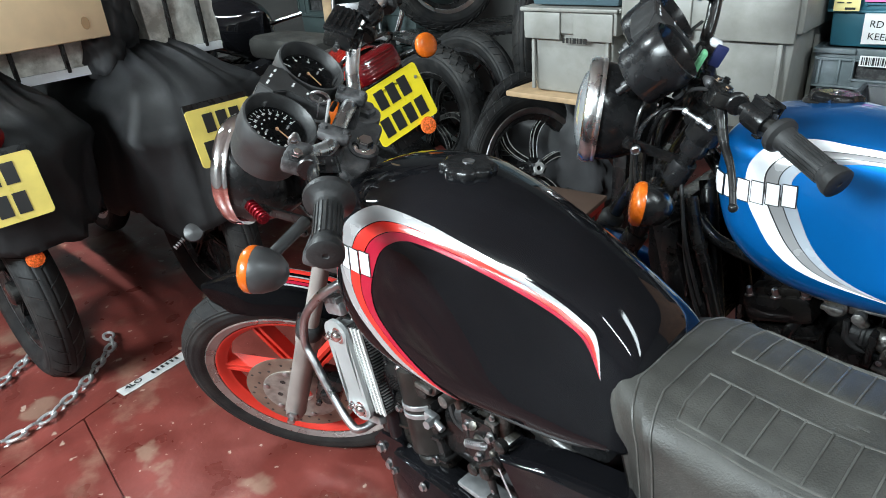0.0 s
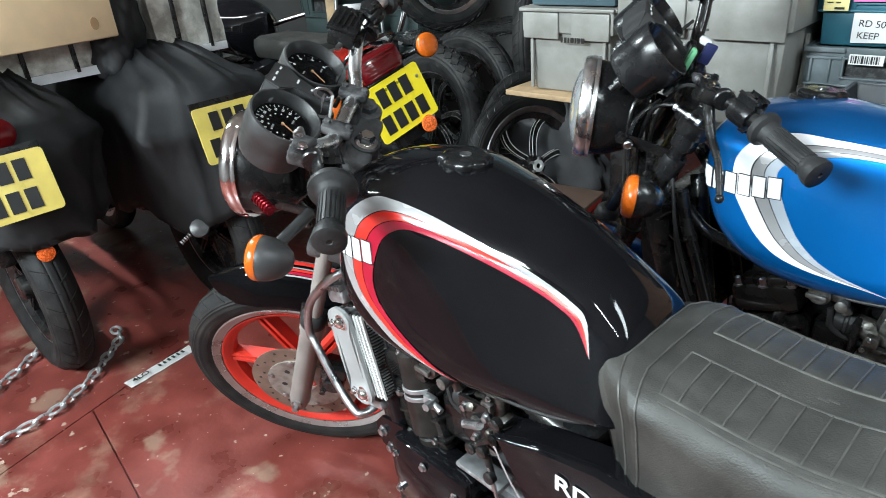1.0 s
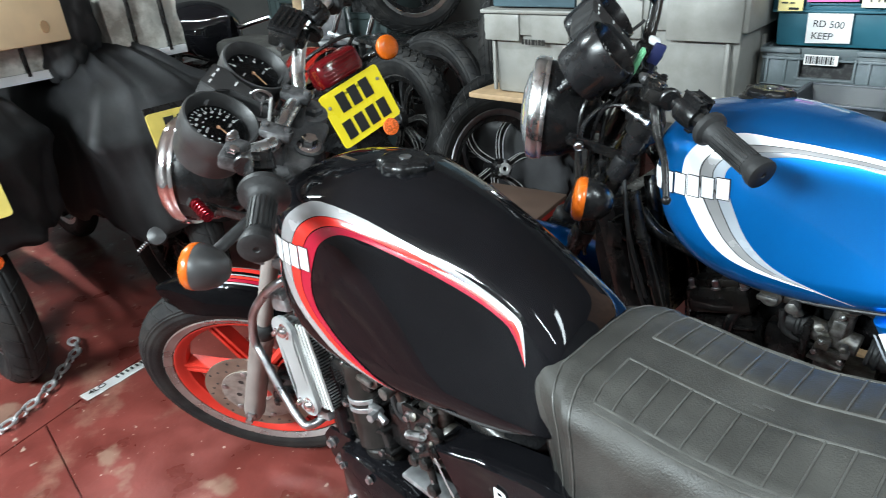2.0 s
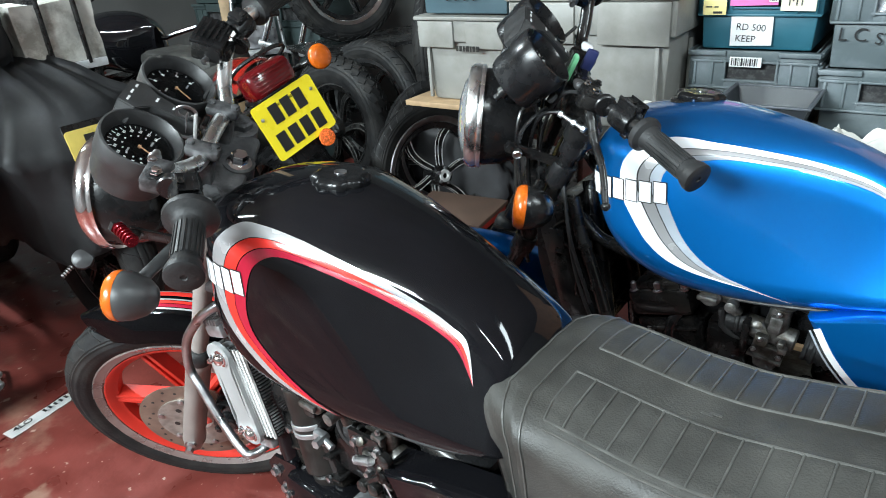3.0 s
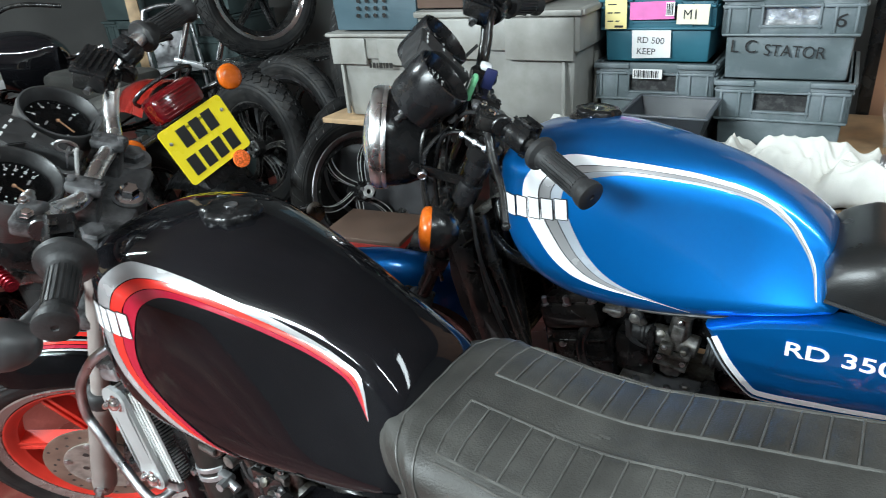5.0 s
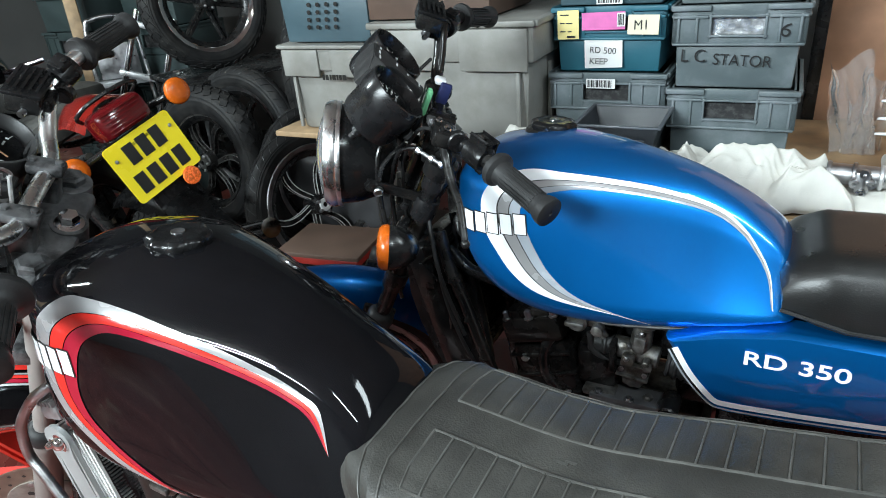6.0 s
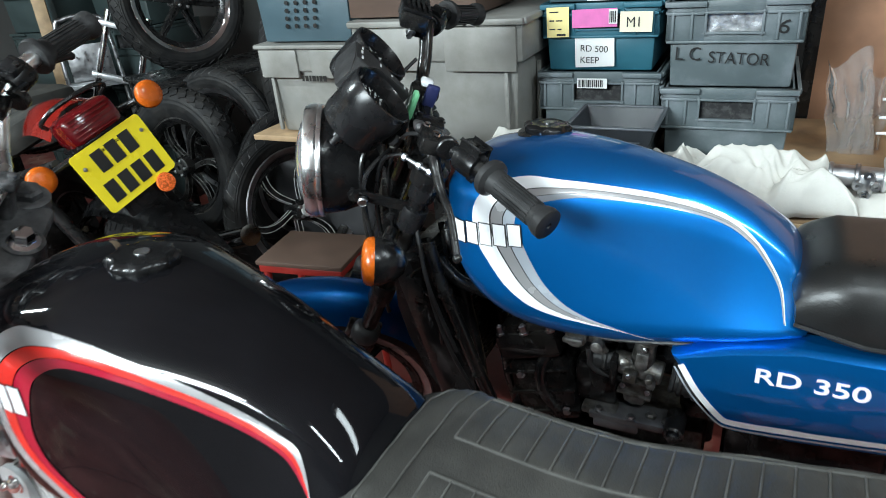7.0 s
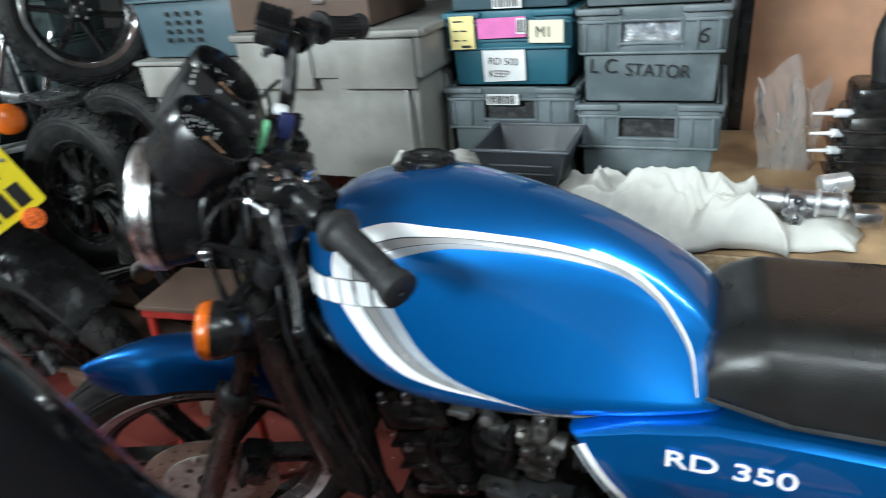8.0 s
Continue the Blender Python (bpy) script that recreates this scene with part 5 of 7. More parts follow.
    bm_tube(bm, [axis @ Vector((0.0062 * math.cos(k * 0.9), 0.0062 * math.sin(k * 0.9), 0.0007 * k)) for k in range(64)], 0.0012, steps=6, sub=1)
    part("return_spring", bm, STEEL, root)
    for p, q in (((-0.372, 0.136, 0.578), (-0.425, 0.14, 0.628)), ((-0.395, 0.136, 0.585), (-0.41, 0.138, 0.545)), ((-0.425, 0.14, 0.628), (-0.43, 0.14, 0.66))):
        bm = B()
        bm_rod(bm, p, q, 0.0065, 0.005, steps=12)
        for w in (p, q):
            bm_lathe(bm, [(0.010, 0), (0.010, 0.010), (0.006, 0.013)], 12, Matrix.Translation(w) @ Matrix.Rotation(radians(-90), 4, "X"))
        part("linkage_arm", bm, SATIN_BLACK, root)
    bm = B()
    bm_tube(bm, [(-0.405, 0.14, 0.56), (-0.42, 0.143, 0.52), (-0.44, 0.143, 0.44)], 0.003, steps=8)
    part("linkage_rod", bm, STEEL, root)
    bm = B()
    bm_rod(bm, (-0.130, 0.108, 0.62), (-0.172, 0.112, 0.43), 0.020, steps=20)
    part("down_tube", bm, BLACK_PAINT, root)


def radiator_black(root):
    m = Matrix.Translation((0.0, 0, 0.63)) @ pose(0, 0, 0, 0, 16, 0)
    bm = B()
    bm_box(bm, 0, 0, 0, 0.05, 0.27, 0.29, m=m, bevel=0.008)
    core = part("radiator", bm, SATIN_BLACK, root, "black painted radiator")
    for k in range(36):
        bm = B()
        bm_box(bm, -0.027, 0, -0.126 + 0.0072 * k, 0.005, 0.25, 0.002, m=m)
        part("radiator_fin", bm, SATIN_BLACK, core, smooth=False)
    for s in (1, -1):
        bm = B()
        bm_poly(bm, [(0.060, 0.735), (0.020, 0.775), (-0.012, 0.778), (-0.030, 0.735), (-0.052, 0.675), (-0.072, 0.60), (-0.098, 0.515), (-0.098, 0.44), (-0.045, 0.45), (0.005, 0.53), (0.042, 0.605), (0.055, 0.67)], s * 0.112, s * 0.134)
        bmesh.ops.bevel(bm, geom=bm.edges[:], offset=0.004, segments=2, affect="EDGES")
        sh = part("radiator_shroud", bm, BLACK_PLASTIC, core, "black plastic radiator side cover")
        bm = B()
        bm_tube(bm, [(-0.010, s * 0.136, 0.765), (0.015, s * 0.137, 0.745), (0.012, s * 0.137, 0.725), (-0.018, s * 0.137, 0.705), (-0.032, s * 0.137, 0.675), (-0.048, s * 0.137, 0.63)], 0.0035, steps=8)
        part("shroud_rib", bm, BLACK_PLASTIC, sh)
        bm = B()
        bm_box(bm, -0.03, s * 0.135, 0.635, 0.006, 0.006, 0.06, m=pose(0, 0, 0, 0, 0, 0), bevel=0.002)
        part("shroud_slot", bm, SATIN_BLACK, sh)
        bm = B()
        bm_box(bm, 0.012, s * 0.138, 0.715, 0.03, 0.006, 0.05, bevel=0.002)
        part("shroud_panel", bm, SATIN_BLACK, sh)
    bm = B()
    bm_tube(bm, [(-0.01, 0.08, 0.75), (-0.05, 0.09, 0.72), (-0.09, 0.08, 0.70), (-0.14, 0.07, 0.68)], 0.012, steps=12)
    part("coolant_hose", bm, SATIN_BLACK, root)
    bm = B()
    bm_tube(bm, [(-0.01, 0.115, 0.80), (-0.035, 0.13, 0.735), (-0.062, 0.13, 0.66), (-0.09, 0.13, 0.575), (-0.118, 0.125, 0.49), (-0.14, 0.12, 0.42)], 0.0125, steps=12)
    part("bypass_pipe", bm, SATIN_BLACK, root)
    for z in (0.72, 0.64, 0.56, 0.49):
        t = (0.735 - z) / 0.245
        bm = B()
        bm_rod(bm, (-0.036 - 0.082 * t, 0.13, z), (-0.039 - 0.082 * t, 0.13, z - 0.009), 0.0142, steps=16)
        bolt(bm, (-0.036 - 0.082 * t, 0.142, z - 0.004), (0, 1, 0), 0.004, 0.006)
        part("pipe_clip", bm, SATIN_BLACK, root)
    for pts in ([(0.0, 0.12, 0.80), (-0.02, 0.14, 0.70), (-0.05, 0.142, 0.60), (-0.09, 0.13, 0.50)], [(0.02, 0.10, 0.84), (-0.012, 0.142, 0.76), (-0.028, 0.145, 0.70), (-0.06, 0.14, 0.60)]):
        bm = B()
        bm_tube(bm, pts, 0.0038, steps=8)
        part("control_cable", bm, RUBBER, root)
    bm = B()
    bm_box(bm, -0.315, 0.108, 0.522, 0.06, 0.035, 0.014, bevel=0.004)
    bm_box(bm, -0.385, 0.10, 0.514, 0.075, 0.05, 0.018, bevel=0.004)
    bm_lathe(bm, [(0.009, 0), (0.009, 0.01), (0.006, 0.013)], 6, Matrix.Translation((-0.40, 0.112, 0.522)))
    part("engine_plate", bm, CARB, root, "grey alloy plate over the crankcase")


def bike(origin, heading, steer, zn, colour, label, shift=0.0):
    root = empty("motorcycle", pose(origin[0], origin[1], 0, 0, 0, heading), label, "motorcycle", "parked motorcycles")
    black = colour == "black"
    paint = BLACK_PAINT if black else BLUE_PAINT
    S = Matrix.Translation((0, 0.008 - shift, zn)) @ Matrix.Rotation(radians(-27), 4, "Y") @ Matrix.Rotation(radians(steer), 4, "Z")
    tank = part("fuel_tank", tank_mesh(), paint, root, "glossy %s fuel tank with curved stripes" % colour)
    bands = ((0.0, 0.39, SILVER_STRIPE), (0.41, 0.70, RED_STRIPE), (0.72, 1.0, CRIMSON_STRIPE)) if black else ((0.0, 0.42, WHITE_STRIPE), (0.42, 0.455, INK), (0.455, 0.72, SILVER_STRIPE), (0.72, 0.745, INK), (0.745, 1.0, GREY_STRIPE))
    for side in (1, -1):
        for f0, f1, mt in bands:
            part("tank_stripe", tank_band(LOOP_BLACK if black else LOOP_BLUE, f0, f1, side), mt, tank)
    logo_bars(tank, WHITE_STRIPE)
    filler_cap(tank, *((-0.243, -0.006, 0.0105) if black else (-0.176, -0.046, 0.009)))
    # seam coloured dark rubber, not tank paint, to stand for the shade there
    bm = B()
    bm_tube(bm, [(-0.60, 0.09, 0.744), (-0.585, 0.108, 0.732), (-0.51, 0.118, 0.702), (-0.39, 0.12, 0.68), (-0.30, 0.12, 0.672), (-0.22, 0.12, 0.678), (-0.165, 0.115, 0.694)], 0.0035, steps=8)
    part("tank_seam", bm, RUBBER, tank)
    cast_wheel(root, "front_wheel", S @ pose(AXX, 0, -0.735), 0.314, 0.088, RIM_DULL if black else STEEL, RED_WHEEL if black else SATIN_BLACK, "black front tyre on a cast wheel", grooves=34)
    forks(root, S, FORK_GREY if black else SATIN_BLACK, FORK_GREY if black else SATIN_BLACK)
    mudguard(root, S, paint, ((0.02, 0.08, SILVER_STRIPE), (0.10, 0.20, RED_STRIPE), (0.22, 0.32, CRIMSON_STRIPE), (0.34, 0.39, SILVER_STRIPE), (-0.39, -0.34, SILVER_STRIPE), (-0.32, -0.10, RED_STRIPE)) if black else ())
    yokes(root, S, WORN_GREY if black else SATIN_BLACK)
    if black:
        headlamp(root, S, (0.202, -0.135), CHROME)
        gauges(root, S, (0.124, 0.058), (-0.27, 0.963), 0.059, 0.085, -0.007)
        ga, gb = (0.006, 0.246, 0.089), (-0.018, 0.357, 0.097)
        handlebar(root, S, [(0.06, 0.125, 0.05), (0.056, 0.17, 0.076), (0.024, 0.215, 0.086), (-0.014, 0.338, 0.0956)], [(0.0, -0.362, 0.142), (0.055, -0.245, 0.122), (0.073, -0.19, 0.088), (0.062, -0.13, 0.05)], BAR_CHROME, WORN_GREY)
        grip(root, S, ga, gb, 0.0184, 0.036)
        grip(root, S, (0.048, -0.26, 0.125), (-0.004, -0.372, 0.144))
        switchgear(root, S, (0.07, -0.205, 0.10), (0.05, -0.25, 0.122))
        reservoir(root, S, (0.096, -0.172, 0.092))
        switchgear(root, S, (0.030, 0.196, 0.084), (0.010, 0.240, 0.0885))
        bm = B()
        bm_box(bm, 0.07, 0.18, 0.082, 0.034, 0.05, 0.026, bevel=0.006)
        bolt(bm, (0.07, 0.192, 0.095), (0, 0, 1), 0.008, 0.006)
        bm_rod(bm, (0.07, 0.165, 0.082), (0.088, 0.172, 0.070), 0.011, 0.009, steps=14, bevel=0.002)
        part("lever_perch", bm, WORN_GREY, root, m=S)
        lever(root, S, [(0.085, -0.185, 0.085), (0.10, -0.22, 0.08), (0.095, -0.27, 0.075), (0.06, -0.34, 0.07), (0.03, -0.39, 0.068)], SATIN_BLACK, (0.078, -0.175, 0.085))
        bar_fittings(root, S, 1, (0.07, 0.18, 0.082))
        bar_fittings(root, S, -1, (0.078, -0.175, 0.085))
        indicator(root, S, (0.096, 0.245, -0.10), (0.97, 0, -0.24), (0.06, 0.11, -0.11), BOWL_GREY, 0.037)
        bm = B()
        bm_box(bm, 0.085, 0.0, 0.044, 0.003, 0.012, 0.034, bevel=0.001)
        bm_lathe(bm, [(0.012, -0.0014), (0.0165, -0.0014), (0.0165, 0.0014), (0.012, 0.0014)], 24, Matrix.Translation((0.085, 0.004, 0.066)) @ pose(0, 0, 0, 70, 20, 0), close=True)
        key = part("ignition_key", bm, STEEL, root, "steel ignition key with a ring", m=S)
        bm = B()
        bm_box(bm, 0.066, 0.022, 0.052, 0.004, 0.008, 0.055, bevel=0.001)
        part("spare_key", bm, BRIGHT_ALLOY, key)
        seat_black(root)
        side_panel(root, paint, ((0.0, 0.004, SILVER_STRIPE),), WHITE_STRIPE, 0.040)
        radiator_silver(root)
        bm = B()
        bm_rod(bm, (0.150, 0.118, -0.10), (0.118, 0.150, -0.088), 0.0075, steps=16, bevel=0.002)
        for k in range(5):
            t = 0.1 + 0.2 * k
            bm_rod(bm, (0.150 - 0.032 * t, 0.118 + 0.032 * t, -0.10 + 0.012 * t), (0.150 - 0.032 * (t + 0.08), 0.118 + 0.032 * (t + 0.08), -0.10 + 0.012 * (t + 0.08)), 0.0105, steps=16)
        part("lamp_bolt_spacer", bm, RED_ANODISED, root, "red anodised finned spacer", m=S)
        bm = B()
        bm_lathe(bm, [(0.013, 0), (0.013, 0.01), (0.009, 0.014)], 6, along((0.150, 0.118, -0.10), (0.19, 0.08, -0.115)))
        part("lamp_bolt", bm, CHROME, root, m=S)
    else:
        headlamp(root, S, (0.195, -0.115), BAR_CHROME)
        gauges(root, S, (0.132, 0.082), (-0.45, 0.893), 0.055, 0.08, 0.0, GLOSS_PLASTIC)
        ga, gb = (-0.022, 0.240, 0.081), (-0.088, 0.345, 0.092)
        handlebar(root, S, [(0.055, 0.125, 0.045), (0.05, 0.160, 0.064), (0.012, 0.196, 0.077), (-0.076, 0.326, 0.0904)], [(-0.07, -0.35, 0.11), (0.03, -0.245, 0.118), (0.05, -0.19, 0.105), (0.045, -0.155, 0.07), (0.042, -0.125, 0.04)], SATIN_BLACK)
        grip(root, S, ga, gb)
        grip(root, S, (0.01, -0.27, 0.117), (-0.07, -0.36, 0.11))
        switchgear(root, S, (0.014, 0.192, 0.076), (-0.016, 0.234, 0.081))
        switchgear(root, S, (0.045, -0.205, 0.108), (0.02, -0.26, 0.117))
        lever(root, S, [(0.052, 0.165, 0.065), (0.046, 0.185, 0.052), (0.032, 0.22, 0.030), (0.013, 0.265, 0.012), (-0.003, 0.315, -0.018)], SATIN_BLACK, (0.058, 0.165, 0.072))
        lever(root, S, [(0.06, -0.20, 0.095), (0.06, -0.235, 0.085), (0.035, -0.28, 0.085), (-0.01, -0.325, 0.085), (-0.05, -0.36, 0.085)], SATIN_BLACK, (0.07, -0.19, 0.105))
        reservoir(root, S, (0.085, -0.185, 0.125))
        bar_fittings(root, S, 1, (0.058, 0.165, 0.072))
        bar_fittings(root, S, -1, (0.07, -0.19, 0.105))
        for s in (1, -1):
            indicator(root, S, (0.085, s * 0.226, -0.128), (0.97, 0.0, -0.24), (0.05, s * 0.11, -0.15), SATIN_BLACK)
        bm = B()
        bm_rod(bm, (0.076, 0.106, 0.0), (0.034, 0.136, 0.002), 0.0034, steps=12)
        for k in (0.0, 0.55, 0.95):
            q = Vector((0.076, 0.106, 0.0)).lerp(Vector((0.034, 0.136, 0.002)), k)
            bm_rod(bm, q, q + Vector((-0.006, 0.004, 0.0)), 0.0062, steps=6)
        part("clutch_adjuster", bm, ALLOY, root, "bright threaded cable adjuster", m=S)
        for q, r in (((0.040, 0.132, 0.066), 0.0095), ((0.020, 0.148, 0.060), 0.0075), ((0.115, 0.112, -0.100), 0.009)):
            bm = B()
            up = Vector((-0.2, 0.75, 0.6)) if q[2] > 0 else Vector((0, 1, 0))
            bm_lathe(bm, [(r, -0.004), (r, 0.004), (r * 0.75, 0.006), (r * 0.7, 0.004), (0.001, 0.004)], 20, along(q, Vector(q) + up))
            part("perch_bolt", bm, STEEL, root, m=S)
        for pts in ([(0.075, 0.10, 0.0), (0.10, 0.085, -0.03), (0.085, 0.07, -0.12), (0.03, 0.09, -0.24)], [(0.09, 0.06, -0.02), (0.12, 0.09, -0.07), (0.09, 0.11, -0.15), (0.02, 0.115, -0.26)], [(0.11, 0.03, -0.01), (0.13, 0.07, -0.06), (0.075, 0.10, -0.20), (0.0, 0.12, -0.33)]):
            bm = B()
            bm_tube(bm, pts, 0.0042, steps=8)
            part("control_cable", bm, SATIN_BLACK, root, m=S)
        for z in (-0.05, -0.115, -0.30):
            bm = B()
            bm_lathe(bm, [(0.0225, -0.022), (0.0235, -0.018), (0.0235, 0.018), (0.0225, 0.022)], 24, Matrix.Translation((AXX, 0.1, z)))
            part("fork_sleeve", bm, GLOSS_PLASTIC, root, m=S)
        seat_blue(root)
        side_panel(root, paint, ((-0.012, 0.010, WHITE_STRIPE), (0.002, 0.003, GREY_STRIPE)), WHITE_STRIPE)
        radiator_black(root)
        # keys with a green fob, hanging at the ignition
        bm = B()
        bm_box(bm, 0.078, 0.0, 0.045, 0.003, 0.014, 0.05, bevel=0.001)
        key = part("ignition_key", bm, STEEL, root, m=S)
        bm = B()
        bm_box(bm, 0.070, 0.012, 0.046, 0.010, 0.020, 0.050, bevel=0.004)
        part("key_fob", bm, GREEN_FOB, key, "green plastic key fob")
        bm = B()
        bm_box(bm, 0.044, 0.002, 0.066, 0.022, 0.010, 0.040, bevel=0.004)
        part("key_tag", bm, NAVY, key, "dark blue key tag")
        bm = B()
        bm_box(bm, 0.054, -0.016, 0.080, 0.022, 0.022, 0.012, bevel=0.005)
        part("key_tag", bm, WHITE_STRIPE, key, "white key tag")
    frame_and_engine(root, black)
    # clutch, throttle and brake cables
    for pts in ([(0.06, 0.15, 0.07), (0.085, 0.10, 0.03), (0.075, 0.05, -0.08), (0.02, 0.05, -0.22)], [(0.06, -0.15, 0.06), (0.088, -0.10, 0.02), (0.075, -0.04, -0.08), (0.02, -0.04, -0.24)]):
        bm = B()
        bm_tube(bm, pts, 0.0034, steps=8)
        part("control_cable", bm, RUBBER, root, m=S)
    return root, S


BOWL_GREY = material("indicator_bowl", (0.045, 0.045, 0.046), 0.42, metal=0.2, spread=0.15)
GREEN_FOB = material("green_plastic", (0.25, 0.72, 0.38), 0.4, spread=0.05)
NAVY = material("navy_plastic", (0.02, 0.025, 0.09), 0.5, spread=0.1)
black_bike, black_steer = bike((-0.110, 1.154), 136, 40, 0.957, "black", "black motorcycle with red and silver tank stripes, bars turned", 0.012)
blue_bike, blue_steer = bike((0.533, 1.318), 139, 32, 0.96, "blue", "bright blue motorcycle with white tank stripes beside the bench")


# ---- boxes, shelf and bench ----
OPENING_DARK = material("dark_mottled_block", (0.012, 0.012, 0.013), 0.6, spread=0.4, scale=40, second=(0.05, 0.05, 0.05), mix_scale=60)
FOIL_BITS = material("plastic_wrapped_contents", (0.5, 0.51, 0.52), 0.2, metal=0.5, spread=0.5, scale=60, bump=1.0, bump_scale=90)
PAPER = material("white_paper_label", (0.78, 0.78, 0.77), 0.6, spread=0.04)
CREAM = material("cream_paper_label", (0.72, 0.66, 0.5), 0.6, spread=0.05)
YELLOW_PAPER = material("yellow_paper_label", (0.78, 0.66, 0.28), 0.6, spread=0.05)
PINK = material("pink_paper_label", (0.62, 0.14, 0.38), 0.6, spread=0.1, scale=40)
BARE_WOOD = material("pale_plank_wood", (0.34, 0.23, 0.13), 0.65, spread=0.35, scale=14, bump=0.2, bump_scale=80)
BROWN_CARD = material("brown_card", (0.09, 0.055, 0.04), 0.6, spread=0.25, scale=8)
CLOTH = material("white_cotton_cloth", (0.60, 0.588, 0.545), 0.9, spread=0.1, scale=14, bump=0.3, bump_scale=260)
TRAY_PLASTIC = material("dark_tray_plastic", (0.075, 0.083, 0.095), 0.4, spread=0.15, scale=12)
GALV = material("galvanised_steel", (0.72, 0.73, 0.74), 0.33, metal=0.75, spread=0.15, scale=25)
CHIP = material("chipboard_edge", (0.42, 0.3, 0.18), 0.75, spread=0.4, scale=60)


def box_part(name, e, n, z, se, sn, sz, mat, parent, bevel=0.002, label=""):
    bm = B()
    bm_box(bm, e, n, z, se, sn, sz, bevel=bevel)
    return part(name, bm, mat, parent, label)


def stacking_crate(e, n, z, w, d, h, mat, label, window=FOIL_BITS, collar=0.46, open_window=True):
    """A plastic stacking crate: narrow body below, wide collar with a hand opening above; its front is at y = 0."""
    root = empty("stacking_crate", room(e, n, z), label, "crate", "stacked crates")
    zc = h * (1 - collar)
    bw = w - 0.026
    bm = B()
    bm_box(bm, 0, 0.012 + (d - 0.024) / 2, zc / 2, bw, d - 0.024, zc, taper=0.97, bevel=0.006)
    part("body", bm, mat, root)
    ow, z0, z1 = w * 0.40, zc + h * collar * 0.22, zc + h * collar * 0.72
    side = (w - 0.006 - ow) / 2
    for s in (-1, 1):
        box_part("collar_panel", s * (ow / 2 + side / 2), 0.008, (zc + h) / 2, side, 0.012, h - zc, mat, root, 0.002)
        box_part("collar_side", s * (w / 2 - 0.009), d / 2, (zc + h) / 2, 0.012, d - 0.004, h - zc, mat, root, 0.002)
    box_part("collar_panel", 0, 0.008, (zc + z0) / 2, ow + 0.002, 0.012, z0 - zc, mat, root, 0.001)
    box_part("collar_panel", 0, 0.008, (z1 + h) / 2, ow + 0.002, 0.012, h - z1, mat, root, 0.001)
    box_part("collar_back", 0, d - 0.008, (zc + h) / 2, w - 0.01, 0.012, h - zc, mat, root, 0.002)
    # block closing the hand opening from behind, near black on most crates
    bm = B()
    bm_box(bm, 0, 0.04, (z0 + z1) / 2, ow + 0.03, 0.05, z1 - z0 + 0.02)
    part("opening_block", bm, window, root)
    fr = B()
    for s in (-1, 1):
        bm_box(fr, s * ow / 2, 0.001, (z0 + z1) / 2, 0.005, 0.012, z1 - z0 + 0.01, bevel=0.001)
    for zz in (z0, z1):
        bm_box(fr, 0, 0.001, zz, ow + 0.01, 0.012, 0.005, bevel=0.001)
    part("hand_opening_frame", fr, mat, root)
    for s in (-1, 1):
        box_part("rim", s * (w * 0.25 + ow * 0.25), 0.0, h - 0.006, w / 2 - ow / 2, 0.02, 0.012, mat, root)
        box_part("rim_bar", s * (w * 0.25 + ow * 0.25), 0.002, h - 0.026, w / 2 - ow / 2 - 0.01, 0.014, 0.007, mat, root)
        for k in (0.30, 0.44):
            box_part("rib", s * w * k, 0.001, (zc + h) / 2 - 0.008, 0.006, 0.012, (h - zc) * 0.7, mat, root)
        box_part("rim", s * (w / 2 - 0.004), d / 2, h - 0.006, 0.016, d - 0.02, 0.012, mat, root)
        box_part("rim_bar", s * (w / 2 - 0.005), d / 2, h - 0.026, 0.012, d - 0.02, 0.007, mat, root)
    box_part("ledge", 0, 0.006, zc, w - 0.01, 0.014, 0.006, mat, root)
    return root


def sheet(name, parent, e0, e1, z0, z1, mat, y=-0.002, turn=0.0):
    bm = B()
    m = Matrix.Translation(((e0 + e1) / 2, y, (z0 + z1) / 2)) @ Matrix.Rotation(radians(turn), 4, "Y")
    bm_box(bm, 0, 0, 0, e1 - e0, 0.0012, z1 - z0, m=m)
    return part(name, bm, mat, parent, smooth=False)


def writing(parent, text, e, z, size, y=-0.0034, wide=1.0, turn=0.0):
    return letters(parent, text, Matrix.Translation((e, y, z)) @ Matrix.Rotation(radians(turn), 4, "Y") @ pose(0, 0, 0, 90, 0, 0), size, INK, wide, 1.0, 0.0)


def bars(parent, e0, z0, widths, h, gap, y=-0.0034, mat=None, vertical=False):
    x = e0
    for w in widths:
        bm = B()
        bm_box(bm, x + w / 2, y, z0, w, 0.0008, h)
        part("print_bar", bm, mat or INK, parent, smooth=False)
        x += w + gap


low = stacking_crate(-0.004, 1.962, 0.70, 0.296, 0.40, 0.205, GREY_CRATE, "grey plastic stacking crate with a hand opening", OPENING_DARK)
lc = stacking_crate(-0.006, 1.964, 0.905, 0.292, 0.40, 0.192, GREY_CRATE, "grey plastic crate marked in black pen on its front")
writing(lc, "L C", -0.121, 0.064, 0.042, 0.004, 0.95, 1)
writing(lc, "STATOR", -0.048, 0.058, 0.037, 0.004, 0.92, 3)
writing(lc, "6", 0.084, 0.126, 0.044, -0.002, 1.2, 18)
lowt = stacking_crate(-0.305, 1.976, 0.715, 0.305, 0.40, 0.222, GREY_CRATE, "grey plastic stacking crate with a barcode label", OPENING_DARK, collar=0.42)
sheet("barcode_label", lowt, -0.048, 0.026, 0.186, 0.21, PAPER, -0.014)
